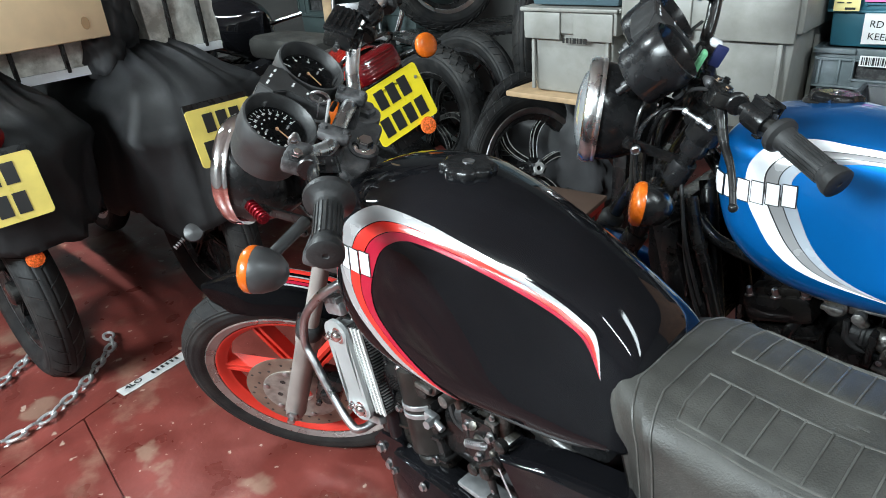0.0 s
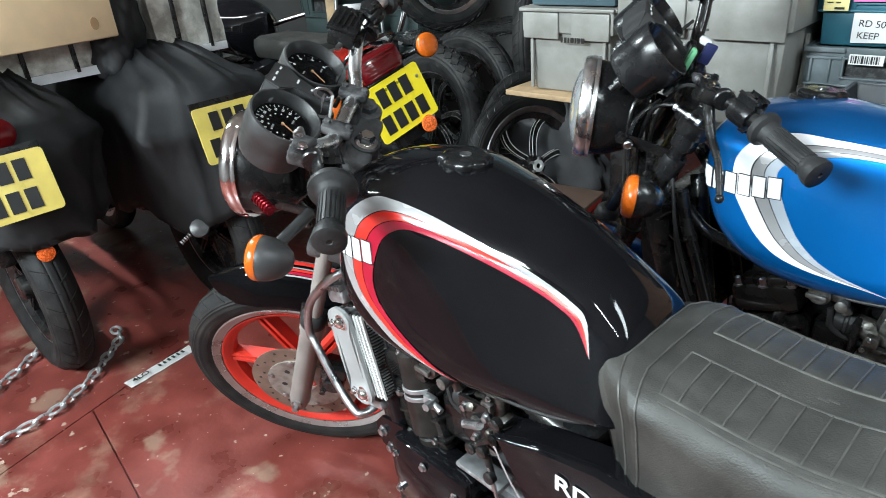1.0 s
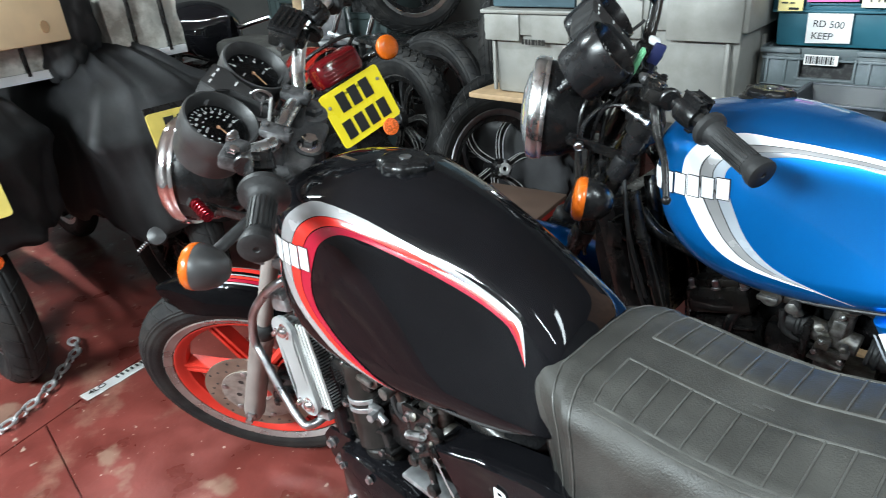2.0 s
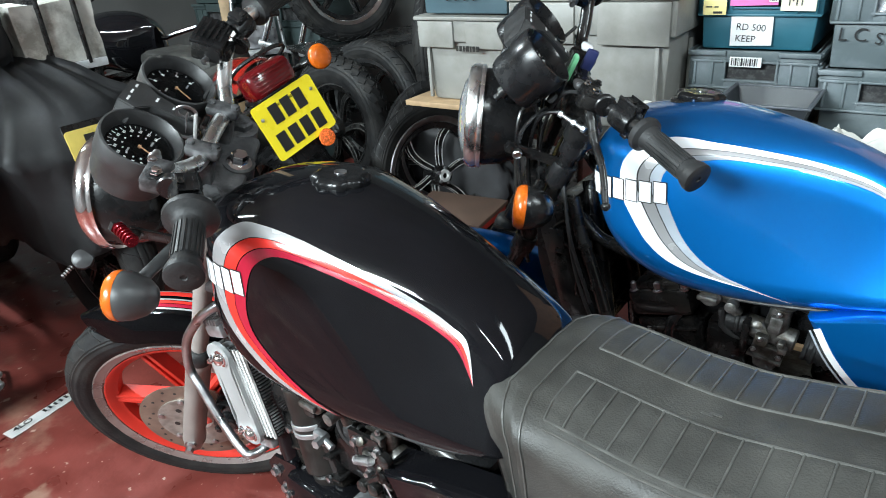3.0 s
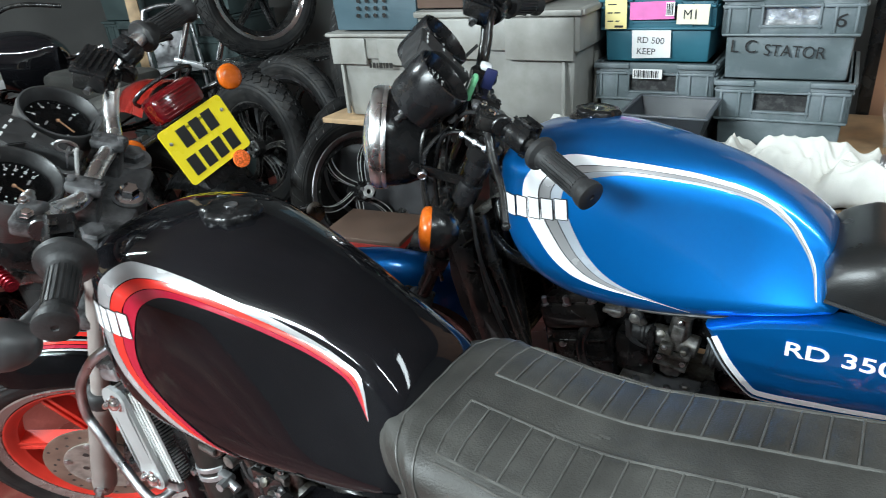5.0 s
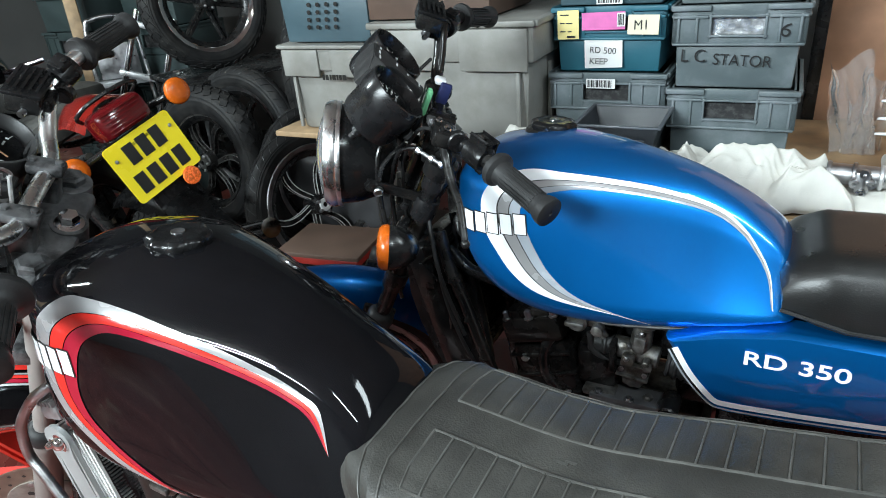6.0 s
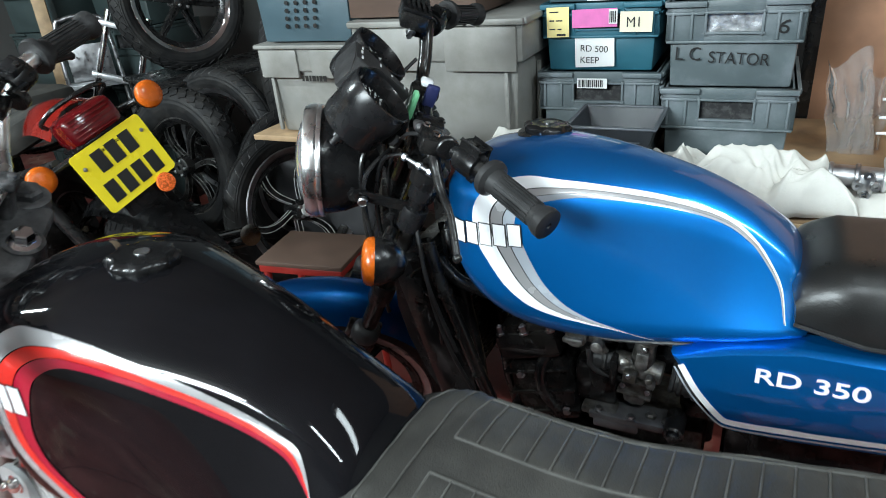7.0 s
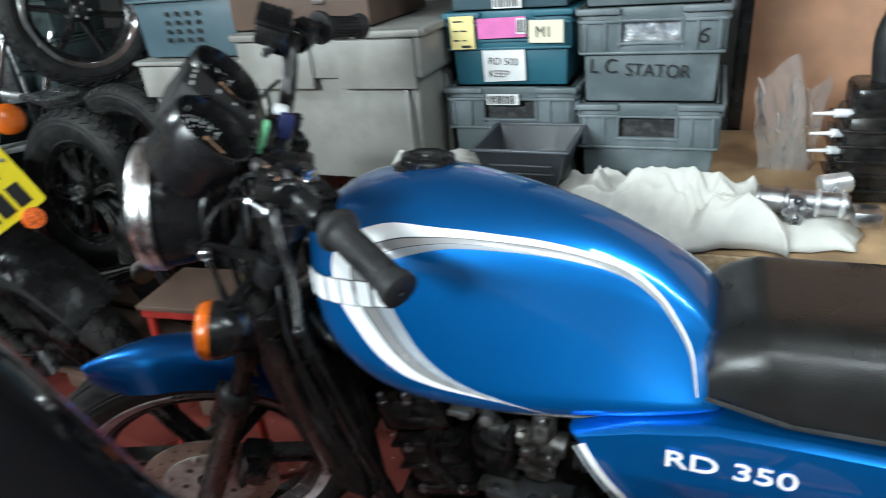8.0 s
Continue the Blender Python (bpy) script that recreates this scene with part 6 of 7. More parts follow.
bars(lowt, -0.044, 0.198, (0.003, 0.0015, 0.004, 0.002, 0.001, 0.005, 0.002, 0.003, 0.0015, 0.004, 0.002, 0.004, 0.0015), 0.018, 0.0022, -0.0156)
teal = stacking_crate(-0.306, 1.98, 0.937, 0.288, 0.40, 0.162, TEAL_CRATE, "teal plastic crate with paper labels on its front", OPENING_DARK, collar=0.48)
sheet("white_label", teal, -0.058, 0.038, 0.012, 0.084, PAPER, 0.004, -2)
writing(teal, "RD 500", -0.046, 0.05, 0.022, 0.0026, 1.0, 3)
writing(teal, "KEEP", -0.046, 0.022, 0.022, 0.0026, 1.0, 2)
sheet("yellow_label", teal, -0.125, -0.070, 0.086, 0.156, YELLOW_PAPER, -0.012, -1)
bars(teal, -0.118, 0.145, (0.022,), 0.003, 0.004, -0.0136)
bars(teal, -0.118, 0.125, (0.012, 0.016), 0.003, 0.004, -0.0136)
bars(teal, -0.118, 0.105, (0.014, 0.01), 0.003, 0.006, -0.0136)
bars(teal, -0.100, 0.092, (0.022,), 0.005, 0.004, -0.0136)
sheet("pink_label", teal, -0.062, 0.045, 0.108, 0.150, PINK, -0.012, -1)
sheet("white_label", teal, 0.026, 0.046, 0.116, 0.148, PAPER, -0.0145)
bars(teal, 0.028, 0.132, (0.002, 0.003, 0.0015, 0.003), 0.026, 0.0018, -0.016)
sheet("cream_label", teal, 0.052, 0.126, 0.096, 0.142, CREAM, -0.012, 1)
writing(teal, "M1", 0.066, 0.108, 0.032, -0.0135, 0.9)
top_t = stacking_crate(-0.306, 1.98, 1.10, 0.288, 0.40, 0.17, BLUE_CRATE, "blue-grey plastic crate on top of the teal one", OPENING_DARK)
sheet("barcode_label", top_t, -0.030, 0.034, 0.004, 0.034, PAPER, 0.002)
bars(top_t, -0.026, 0.018, (0.004, 0.002, 0.005, 0.003, 0.0015, 0.004, 0.002, 0.005, 0.003), 0.022, 0.003, 0.0004)
stacking_crate(-0.006, 1.964, 1.098, 0.29, 0.40, 0.17, GREY_CRATE, "grey plastic stacking crate on top of the stack", OPENING_DARK)


def storage_bin(e, n, z, w, d, h, mat, label, turn=0.0):
    """A tapered bin with a deep overhanging lip and folded-over corners."""
    root = empty("storage_bin", room(e, n, z, 0, 0, turn), label, "storage bin", "storage bins")
    bm = B()
    bm_box(bm, 0, d / 2, h * 0.40, w - 0.03, d - 0.03, h * 0.80, taper=0.92, bevel=0.012)
    part("body", bm, mat, root)
    bm = B()
    bm_box(bm, 0, d / 2, h * 0.84, w, d, h * 0.26, bevel=0.008)
    lip = part("lip", bm, mat, root)
    for s in (-1, 1):
        box_part("lip_panel", s * w * 0.27, -0.003, h * 0.80, w * 0.40, 0.01, h * 0.30, mat, root, 0.004)
        box_part("rib", s * w * 0.40, 0.012, h * 0.34, 0.012, 0.012, h * 0.6, mat, root, 0.003)
        box_part("side_rib", s * (w / 2 - 0.012), d * 0.3, h * 0.34, 0.012, 0.012, h * 0.6, mat, root, 0.003)
        box_part("side_rib", s * (w / 2 - 0.012), d * 0.7, h * 0.34, 0.012, 0.012, h * 0.6, mat, root, 0.003)
    box_part("rim", 0, 0.0, h * 0.98, w + 0.01, 0.022, h * 0.045, mat, root, 0.004)
    for s in (-1, 1):
        box_part("rim", s * w / 2, d / 2, h * 0.98, 0.022, d, h * 0.045, mat, root, 0.004)
    box_part("lid", 0, d / 2, h * 0.985, w - 0.012, d - 0.02, h * 0.03, mat, root, 0.003)
    return root


left_bin = storage_bin(-1.14, 1.92, 0.752, 0.335, 0.45, 0.268, PALE_BIN, "pale grey plastic bin with marker writing on a plank")
bars(left_bin, -0.01, 0.175, (0.008, 0.01, 0.006, 0.012, 0.005, 0.009, 0.011), 0.016, 0.004, -0.0115)
blue_bin = stacking_crate(-1.13, 1.92, 1.025, 0.335, 0.45, 0.22, BLUE_CRATE, "blue-grey plastic crate with rows of vent holes", OPENING_DARK, collar=0.36)
for r in range(4):
    for c in range(4):
        bm = B()
        bm_lathe(bm, [(0.0065, 0), (0.0065, 0.002)], 10, Matrix.Translation((-0.055 + 0.032 * c + 0.003 * r, 0.0085, 0.045 + 0.021 * r)) @ Matrix.Rotation(radians(90), 4, "X"))
        part("vent_hole", bm, INK, blue_bin)
tall_bin = storage_bin(-0.69, 1.85, 0.735, 0.47, 0.56, 0.352, PALE_BIN, "large pale grey storage bin with a folded lid")
brown = empty("brown_box", room(-0.76, 1.88, 1.092), "dark brown card box lying on a grey bin", "box")
box_part("box_body", 0, 0.16, 0.06, 0.36, 0.32, 0.12, BROWN_CARD, brown, 0.004)
box_part("box_lid", 0, 0.16, 0.126, 0.372, 0.332, 0.02, BROWN_CARD, brown, 0.004)
box_part("box_catch", 0.06, -0.004, 0.06, 0.03, 0.006, 0.02, STEEL, brown, 0.002)

# the plank under the bins, and its trestles
rack = empty("plank_shelf", room(-0.9, 2.2, 0), "rough pale wooden plank shelf on dark trestles", "shelf")
for k in range(3):
    box_part("plank", 0.0 - 0.01 * k, -0.195 + 0.21 * k, 0.742, 0.94, 0.21, 0.018, BARE_WOOD, rack, 0.003)
for ee in (-0.1, 0.40):
    for nn in (-0.15, 0.25):
        box_part("leg", ee, nn, 0.366, 0.05, 0.05, 0.732, SATIN_BLACK, rack, 0.003)
    box_part("crossbar", ee, 0, 0.70, 0.05, 0.55, 0.05, SATIN_BLACK, rack, 0.003)

bench = empty("workbench", room(0.5, 2.1, 0), "wooden workbench with a worn chipboard top", "bench")
box_part("bench_top", 0, 0, 0.681, 1.92, 0.78, 0.036, BENCHWOOD, bench, 0.003)
box_part("bench_lipping", 0, -0.394, 0.676, 1.92, 0.008, 0.04, CHIP, bench, 0.001)
for ee in (-0.88, 0.0, 0.88):
    for nn in (-0.3, 0.33):
        box_part("leg", ee, nn, 0.33, 0.07, 0.07, 0.66, SATIN_BLACK, bench, 0.003)
box_part("front_rail", 0, -0.33, 0.60, 1.85, 0.03, 0.10, SATIN_BLACK, bench, 0.003)
box_part("lower_shelf", 0, 0, 0.25, 1.85, 0.66, 0.03, BENCHWOOD, bench, 0.003)

ply = empty("plywood_sheet", room(0.98, 2.53, 0.0), "brown plywood sheet standing behind the bench", "board")
box_part("sheet", 0, 0, 0.95, 1.56, 0.018, 1.9, PLYWOOD, ply, 0.001)
box_part("dark_batten", -0.795, -0.01, 0.95, 0.035, 0.04, 1.9, SATIN_BLACK, ply, 0.002)


def crumpled(name, e, n, z, se, sn, height, seed, mat, label, category, m=64, fold=0.012):
    """A heap of cloth: a soft dome with creased folds and a wandering edge."""
    bm = B()
    rows = []
    for i in range(m):
        row = []
        for j in range(m):
            u, v = i / (m - 1), j / (m - 1)
            p = Vector((u * 2.2 + seed, v * 1.8, seed))
            edge = min(u, 1 - u, v, 1 - v)
            dome = min(1.0, edge * 5.5) ** 0.55 * (0.72 + 0.45 * noise.noise(p * 0.9))
            w1 = Vector((u * 2.6 + 0.5 * noise.noise(p * 1.6), v * 1.3 - u * 0.9, seed))
            w2 = Vector((u * 5.4 - v * 3.0 + 0.5 * noise.noise(p * 2.2), v * 2.2, seed + 3))
            w3 = Vector((u * 12.0, v * 9.0 + 1.2 * noise.noise(p * 3), seed + 7))
            crease = 1.5 * (0.45 - 1.9 * abs(noise.noise(w1))) + 0.75 * (0.4 - 1.9 * abs(noise.noise(w2))) + 0.22 * (0.4 - 1.9 * abs(noise.noise(w3)))
            zz = height * dome + fold * crease * min(1.0, 0.15 + edge * 5)
            ex = (u - 0.5) * se * (1 + 0.12 * noise.noise(Vector((v * 3, seed, 1)))) + 0.03 * noise.noise(p * 1.7)
            ny = (v - 0.5) * sn * (1 + 0.2 * noise.noise(Vector((u * 4, seed, 5)))) + 0.03 * noise.noise(p * 1.3 + Vector((4, 0, 0)))
            row.append((ex, ny, max(0.0, zz) + 0.003))
        rows.append(row)
    bm_grid(bm, rows)
    ob = part(name, bm, mat, None, m=room(e, n, z), angle=180)
    sm = ob.modifiers.new("thick", "SOLIDIFY")
    sm.thickness = 0.002
    return tagged(ob, label, category)


crumpled("cloth", 0.035, 1.835, 0.70, 0.46, 0.27, 0.095, 2.0, CLOTH, "crumpled white cotton cloth on the workbench", "cloth", 120, 0.045)
crumpled("cloth", -0.42, 1.85, 0.70, 0.26, 0.22, 0.150, 7.0, CLOTH, "crumpled white cotton cloth beside a parts tray", "cloth", 80, 0.02)

tray = empty("parts_tray", room(-0.232, 1.79, 0.772), "dark grey plastic parts tray with a sloping front", "tray")
bm = B()
W0, W1, H = 0.070, 0.096, 0.085
bm_box(bm, 0, 0.085, 0.004, 0.14, 0.13, 0.006, bevel=0.002)
part("tray_base", bm, TRAY_PLASTIC, tray)
SIDES = {"tray_front": ((-W0, 0.02, 0), (W0, 0.02, 0), (W1, -0.015, H), (-W1, -0.015, H)), "tray_back": ((-W0, 0.15, 0), (W0, 0.15, 0), (W1, 0.175, H), (-W1, 0.175, H))}
for s in (-1, 1):
    SIDES["tray_side" if s > 0 else "tray_end"] = ((s * W0, 0.02, 0), (s * W0, 0.15, 0), (s * W1, 0.175, H), (s * W1, -0.015, H))
for nm, quad in SIDES.items():
    bm = B()
    bm.faces.new([bm.verts.new(q) for q in quad])
    bmesh.ops.solidify(bm, geom=bm.faces[:], thickness=0.003)
    part(nm, bm, TRAY_PLASTIC, tray, smooth=False)
box_part("tray_rim", 0, -0.018, H, 2 * W1 + 0.012, 0.010, 0.006, TRAY_PLASTIC, tray, 0.002)
box_part("tray_rim", 0, 0.178, H, 2 * W1 + 0.012, 0.010, 0.006, TRAY_PLASTIC, tray, 0.002)
for s in (-1, 1):
    box_part("tray_rim", s * (W1 + 0.002), 0.08, H, 0.010, 0.19, 0.006, TRAY_PLASTIC, tray, 0.002)
for zz in (0.03, 0.05):
    box_part("tray_rib", 0, 0.02 - zz * 0.41 - 0.003, zz, 0.13, 0.005, 0.003, TRAY_PLASTIC, tray, 0.001)

# alloy parts and forks on the bench
fork_parts = empty("alloy_engine_part", room(0.29, 1.83, 0.725), "bright alloy engine casting lying on the bench", "engine part")
bm = B()
bm_rod(bm, (-0.075, 0.012, 0.032), (0.075, 0.0, 0.032), 0.024, 0.022, steps=24, bevel=0.003)
part("casting_barrel", bm, STEEL, fork_parts)
for a, r in ((-0.078, 0.028), (-0.03, 0.028), (0.02, 0.027), (0.06, 0.026)):
    bm = B()
    bm_rod(bm, (a, 0.012 - 0.08 * (a + 0.075), 0.032), (a + 0.009, 0.011 - 0.08 * (a + 0.075), 0.032), r, steps=24, bevel=0.002)
    part("casting_collar", bm, GALV if a > 0 else STEEL, fork_parts)
bm = B()
bm_box(bm, -0.012, -0.02, 0.03, 0.03, 0.034, 0.05, bevel=0.009)
part("casting_lug", bm, STEEL, fork_parts)
for a, b in ((-0.012, 0.052), (-0.028, 0.03), (0.004, 0.03), (-0.012, 0.01)):
    bm = B()
    bm_lathe(bm, [(0.004, 0), (0.009, 0), (0.009, 0.010), (0.004, 0.010)], 14, Matrix.Translation((a, -0.034, b)) @ Matrix.Rotation(radians(90), 4, "X"), close=True)
    part("casting_boss", bm, STEEL, fork_parts)
bm = B()
bm_rod(bm, (0.03, 0.04, 0.05), (0.08, 0.055, 0.058), 0.022, 0.02, steps=18, bevel=0.003)
part("casting_spigot", bm, GALV, fork_parts)
bm = B()
bm_box(bm, 0.10, -0.02, 0.022, 0.045, 0.05, 0.03, bevel=0.006)
part("casting_foot", bm, STEEL, fork_parts)
rag = crumpled("rag", 0.25, 1.84, 0.70, 0.24, 0.20, 0.03, 11.0, CLOTH, "grubby white rag under an alloy casting", "cloth", 32, 0.006)
eng = empty("engine_top_end", room(0.43, 2.06, 0.70), "dark engine assembly with bright studs on the bench", "engine part")
box_part("block", 0, 0, 0.09, 0.13, 0.16, 0.18, ENGINE_BLACK, eng, 0.02)
box_part("block_head", 0.0, 0.0, 0.20, 0.11, 0.13, 0.06, ENGINE_BLACK, eng, 0.014)
for k in range(5):
    box_part("fin", 0, 0, 0.03 + 0.03 * k, 0.15, 0.175, 0.006, ENGINE_BLACK, eng, 0.002)
for a, b in ((-0.05, 0.175), (-0.05, 0.135), (-0.05, 0.10)):
    bm = B()
    bm_rod(bm, (a, -0.04, b), (a - 0.075, -0.075, b + 0.008), 0.006, 0.003, steps=10)
    bm_rod(bm, (a, -0.04, b), (a - 0.035, -0.056, b + 0.004), 0.009, steps=10)
    part("spark_plug", bm, WHITE_STRIPE, eng, "white spark plug")
bm = B()
bm_tube(bm, [(0.0, 0.0, 0.22), (-0.01, 0.0, 0.32), (0.03, 0.03, 0.38), (0.08, 0.06, 0.36)], 0.022, steps=14)
part("hose", bm, RUBBER, eng)
BUBBLE = material("bubble_wrap", (0.86, 0.87, 0.88), 0.16, spread=0.04, bump=0.5, bump_scale=60)
BUBBLE.node_tree.nodes["Principled BSDF"].inputs["Transmission Weight"].default_value = 0.85
BUBBLE.node_tree.nodes["Principled BSDF"].inputs["IOR"].default_value = 1.12
bubble = empty("bubble_wrap", room(0.265, 2.13, 0.70), "crumpled sheet of clear bubble wrap standing on the bench", "packaging")


def wrap_sheet(name, width, height, lean, seed, at):
    """A limp standing sheet with folds, covered in small bubbles."""
    bm = B()
    nu, nv = 64, 90
    rows = []
    for i in range(nu):
        row = []
        for j in range(nv):
            u, v = i / (nu - 1), j / (nv - 1)
            fold = 0.030 * noise.noise(Vector((u * 3.2, v * 1.1, seed))) + 0.012 * noise.noise(Vector((u * 8, v * 3, seed + 2)))
            knob = 0.0022 * max(0.0, math.sin(i * 1.5708 + (j % 8 > 3) * 1.57)) * max(0.0, math.sin(j * 0.7854 * 2))
            row.append((at[0] + (u - 0.5) * width * (1.0 - 0.35 * v * (1 - u)) + lean * (1 - v) + 0.012 * noise.noise(Vector((v * 4, seed, u))), at[1] + fold + knob, 0.003 + height * v * (0.92 + 0.10 * math.sin(u * 5 + seed))))
        rows.append(row)
    bm_grid(bm, rows)
    part(name, bm, BUBBLE, bubble, angle=180)


wrap_sheet("wrap_sheet", 0.105, 0.255, 0.05, 3.0, (-0.03, 0.03))
wrap_sheet("wrap_fold", 0.09, 0.215, -0.01, 8.0, (0.05, 0.07))

# small board on a red stool, before the blue wheel
stool = empty("small_stool", blue_bike.matrix_basis @ pose(0.575, -0.285, 0, 0, 0, 8), "red metal stool with a brown board on it", "stool")
box_part("board", 0, 0, 0.512, 0.26, 0.20, 0.014, BROWN_CARD, stool, 0.003)
RED_METAL = material("red_metal", (0.30, 0.022, 0.016), 0.4, spread=0.2)
box_part("seat_rim", 0, 0, 0.493, 0.25, 0.19, 0.022, RED_METAL, stool, 0.004)
for a in (-0.11, 0.11):
    for b in (-0.08, 0.08):
        bm = B()
        bm_rod(bm, (a, b, 0.485), (a * 1.2, b * 1.2, 0.0), 0.011, steps=10)
        part("leg", bm, RED_METAL, stool)


# ---- the red motorcycle parked beyond ----
NYLON = material("black_nylon_cover", (0.021, 0.021, 0.0223), 0.6, spread=0.3, scale=6, bump=1.0, bump_scale=13, second=(0.031, 0.031, 0.0335), mix_scale=3)
CARDBOARD = material("tan_cardboard", (0.80, 0.60, 0.37), 0.8, spread=0.08, scale=10, bump=0.1, bump_scale=60)
FOIL = material("silver_taped_wrap", (0.72, 0.71, 0.66), 0.4, metal=0.15, spread=0.35, scale=9, bump=0.6, bump_scale=24, second=(0.34, 0.32, 0.28), mix_scale=7)
REFLECTOR = material("orange_reflector", (0.9, 0.16, 0.03), 0.25, coat=0.6, spread=0.5, scale=220)
RED_PAINT = material("dark_red_paint", (0.34, 0.016, 0.009), 0.15, coat=1.0, spread=0.1)
DARK_CRATE = material("dark_crate_plastic", (0.03, 0.045, 0.045), 0.5, spread=0.15, scale=8)
BROWN_PATCH = material("torn_card_patch", (0.3, 0.18, 0.09), 0.85, spread=0.2)


def number_plate(parent, m, rows, mat, w=0.228, h=0.178):
    """A yellow plate whose characters are plain dark bars."""
    bm = B()
    pts = []
    for cx, cz, a0 in ((w / 2 - 0.012, h / 2 - 0.012, 0), (-w / 2 + 0.012, h / 2 - 0.012, 90), (-w / 2 + 0.012, -h / 2 + 0.012, 180), (w / 2 - 0.012, -h / 2 + 0.012, 270)):
        for k in range(5):
            a = radians(a0 + 22.5 * k)
            pts.append((cx + 0.012 * math.cos(a), cz + 0.012 * math.sin(a)))
    bm_poly(bm, pts, 0.0, 0.003, m=m)
    pl = part("number_plate", bm, mat, parent, "yellow number plate with dark bars", smooth=False)
    for r, n in enumerate(rows):
        z = h * (0.23 - 0.46 * r)
        cw = 0.034
        span = n * 0.046
        for k in range(n):
            x = -span / 2 + 0.046 * (k + 0.5)
            bm = B()
            bm_box(bm, x, -0.0008, z, cw, 0.001, 0.058, m=m)
            part("plate_bar", bm, INK, pl, smooth=False)
    return pl


pr = Vector((0.164, 0.138, 0.068)).normalized()
pu = Vector((-0.078, -0.015, 0.155))
pu = (pu - pr * pu.dot(pr)).normalized()
pb = pr.cross(pu)
RED = Matrix(((pr.x, -pb.x, pu.x, -0.168), (pr.y, -pb.y, pu.y, 2.109), (pr.z, -pb.z, pu.z, 0.782), (0, 0, 0, 1)))
red_bike = empty("motorcycle", RED, "red motorcycle seen from behind, leaning on its stand", "motorcycle", "parked motorcycles")
number_plate(red_bike, Matrix.Identity(4), (3, 4), YELLOW_PLATE)
for a, b in ((-0.095, 0.045), (0.095, 0.045)):
    bm = B()
    bolt(bm, (a, -0.001, b), (0, -1, 0), 0.004, 0.003)
    part("plate_screw", bm, STEEL, red_bike)
bm = B()
bm_box(bm, 0, 0.035, 0.135, 0.165, 0.09, 0.085, bevel=0.024)
lamp = part("tail_lamp", bm, RED_LENS, red_bike, "dark red boxy tail lamp lens")
for k in range(6):
    bm = B()
    bm_box(bm, 0, -0.0105, 0.108 + 0.011 * k, 0.12, 0.004, 0.004, bevel=0.001)
    part("lens_rib", bm, RED_LENS, lamp)
bm = B()
bm_box(bm, 0, 0.06, 0.092, 0.15, 0.10, 0.014, bevel=0.005)
part("lamp_base", bm, BLACK_PLASTIC, red_bike)
for s in (-1, 1):
    bm = B()
    bm_tube(bm, [(s * 0.085, 0.05, 0.17), (s * 0.098, 0.02, 0.19), (s * 0.06, 0.0, 0.205), (0, -0.004, 0.208)], 0.006, steps=8)
    part("lamp_trim", bm, SATIN_BLACK, red_bike)
bm = B()
rows = []
for k in range(20):
    t = k / 19
    rows.append([(v * (0.10 - 0.02 * t), 0.05 + 0.22 * t, 0.17 + 0.03 * math.sin(t * 2) - 0.05 * abs(v) ** 2 + 0.02) for v in (-1, -0.7, -0.3, 0, 0.3, 0.7, 1)])
bm_grid(bm, rows)
bmesh.ops.solidify(bm, geom=bm.faces[:], thickness=0.02)
part("tail_cowl", bm, RED_PAINT, red_bike, "glossy red tail fairing")
for s, yy, zz in ((1, -0.01, 0.112), (-1, 0.10, 0.07)):
    indicator(red_bike, Matrix.Identity(4), (s * 0.170, yy, zz), (0, -1, 0), (s * 0.06, 0.09, zz), SATIN_BLACK, 0.038)
bm = B()
bm_lathe(bm, [(0.026, 0), (0.028, 0.004), (0.026, 0.01), (0.01, 0.012), (0, 0.012)], 28, Matrix.Translation((0.055, -0.004, -0.105)) @ Matrix.Rotation(radians(90), 4, "X"))
part("rear_reflector", bm, REFLECTOR, red_bike, "round orange reflector")
bm = B()
bm_box(bm, 0, 0.012, -0.03, 0.15, 0.006, 0.20, bevel=0.002)
bm_box(bm, 0, 0.10, 0.06, 0.12, 0.2, 0.02, bevel=0.006)
part("plate_bracket", bm, BLACK_PLASTIC, red_bike)
bm = B()
rows = []
for k in range(18):
    a = radians(10 + 120 * k / 17)
    rows.append([(0.075 * v, 0.30 - 0.35 * math.cos(a), -0.44 + (0.35 - 0.03 * abs(v) ** 2) * math.sin(a)) for v in (-1, -0.5, 0, 0.5, 1)])
bm_grid(bm, rows)
bmesh.ops.solidify(bm, geom=bm.faces[:], thickness=0.003)
part("rear_mudguard", bm, BLACK_PLASTIC, red_bike)
cast_wheel(red_bike, "rear_wheel", pose(0, 0.30, -0.485, 0, 0, 90), 0.312, 0.115, STEEL, SATIN_BLACK, "black rear tyre on a cast wheel", disc=False, blocks=44)
bm = B()
bm_box(bm, 0, 0.75, 0.16, 0.24, 0.7, 0.09, bevel=0.035)
part("seat", bm, VINYL, red_bike)
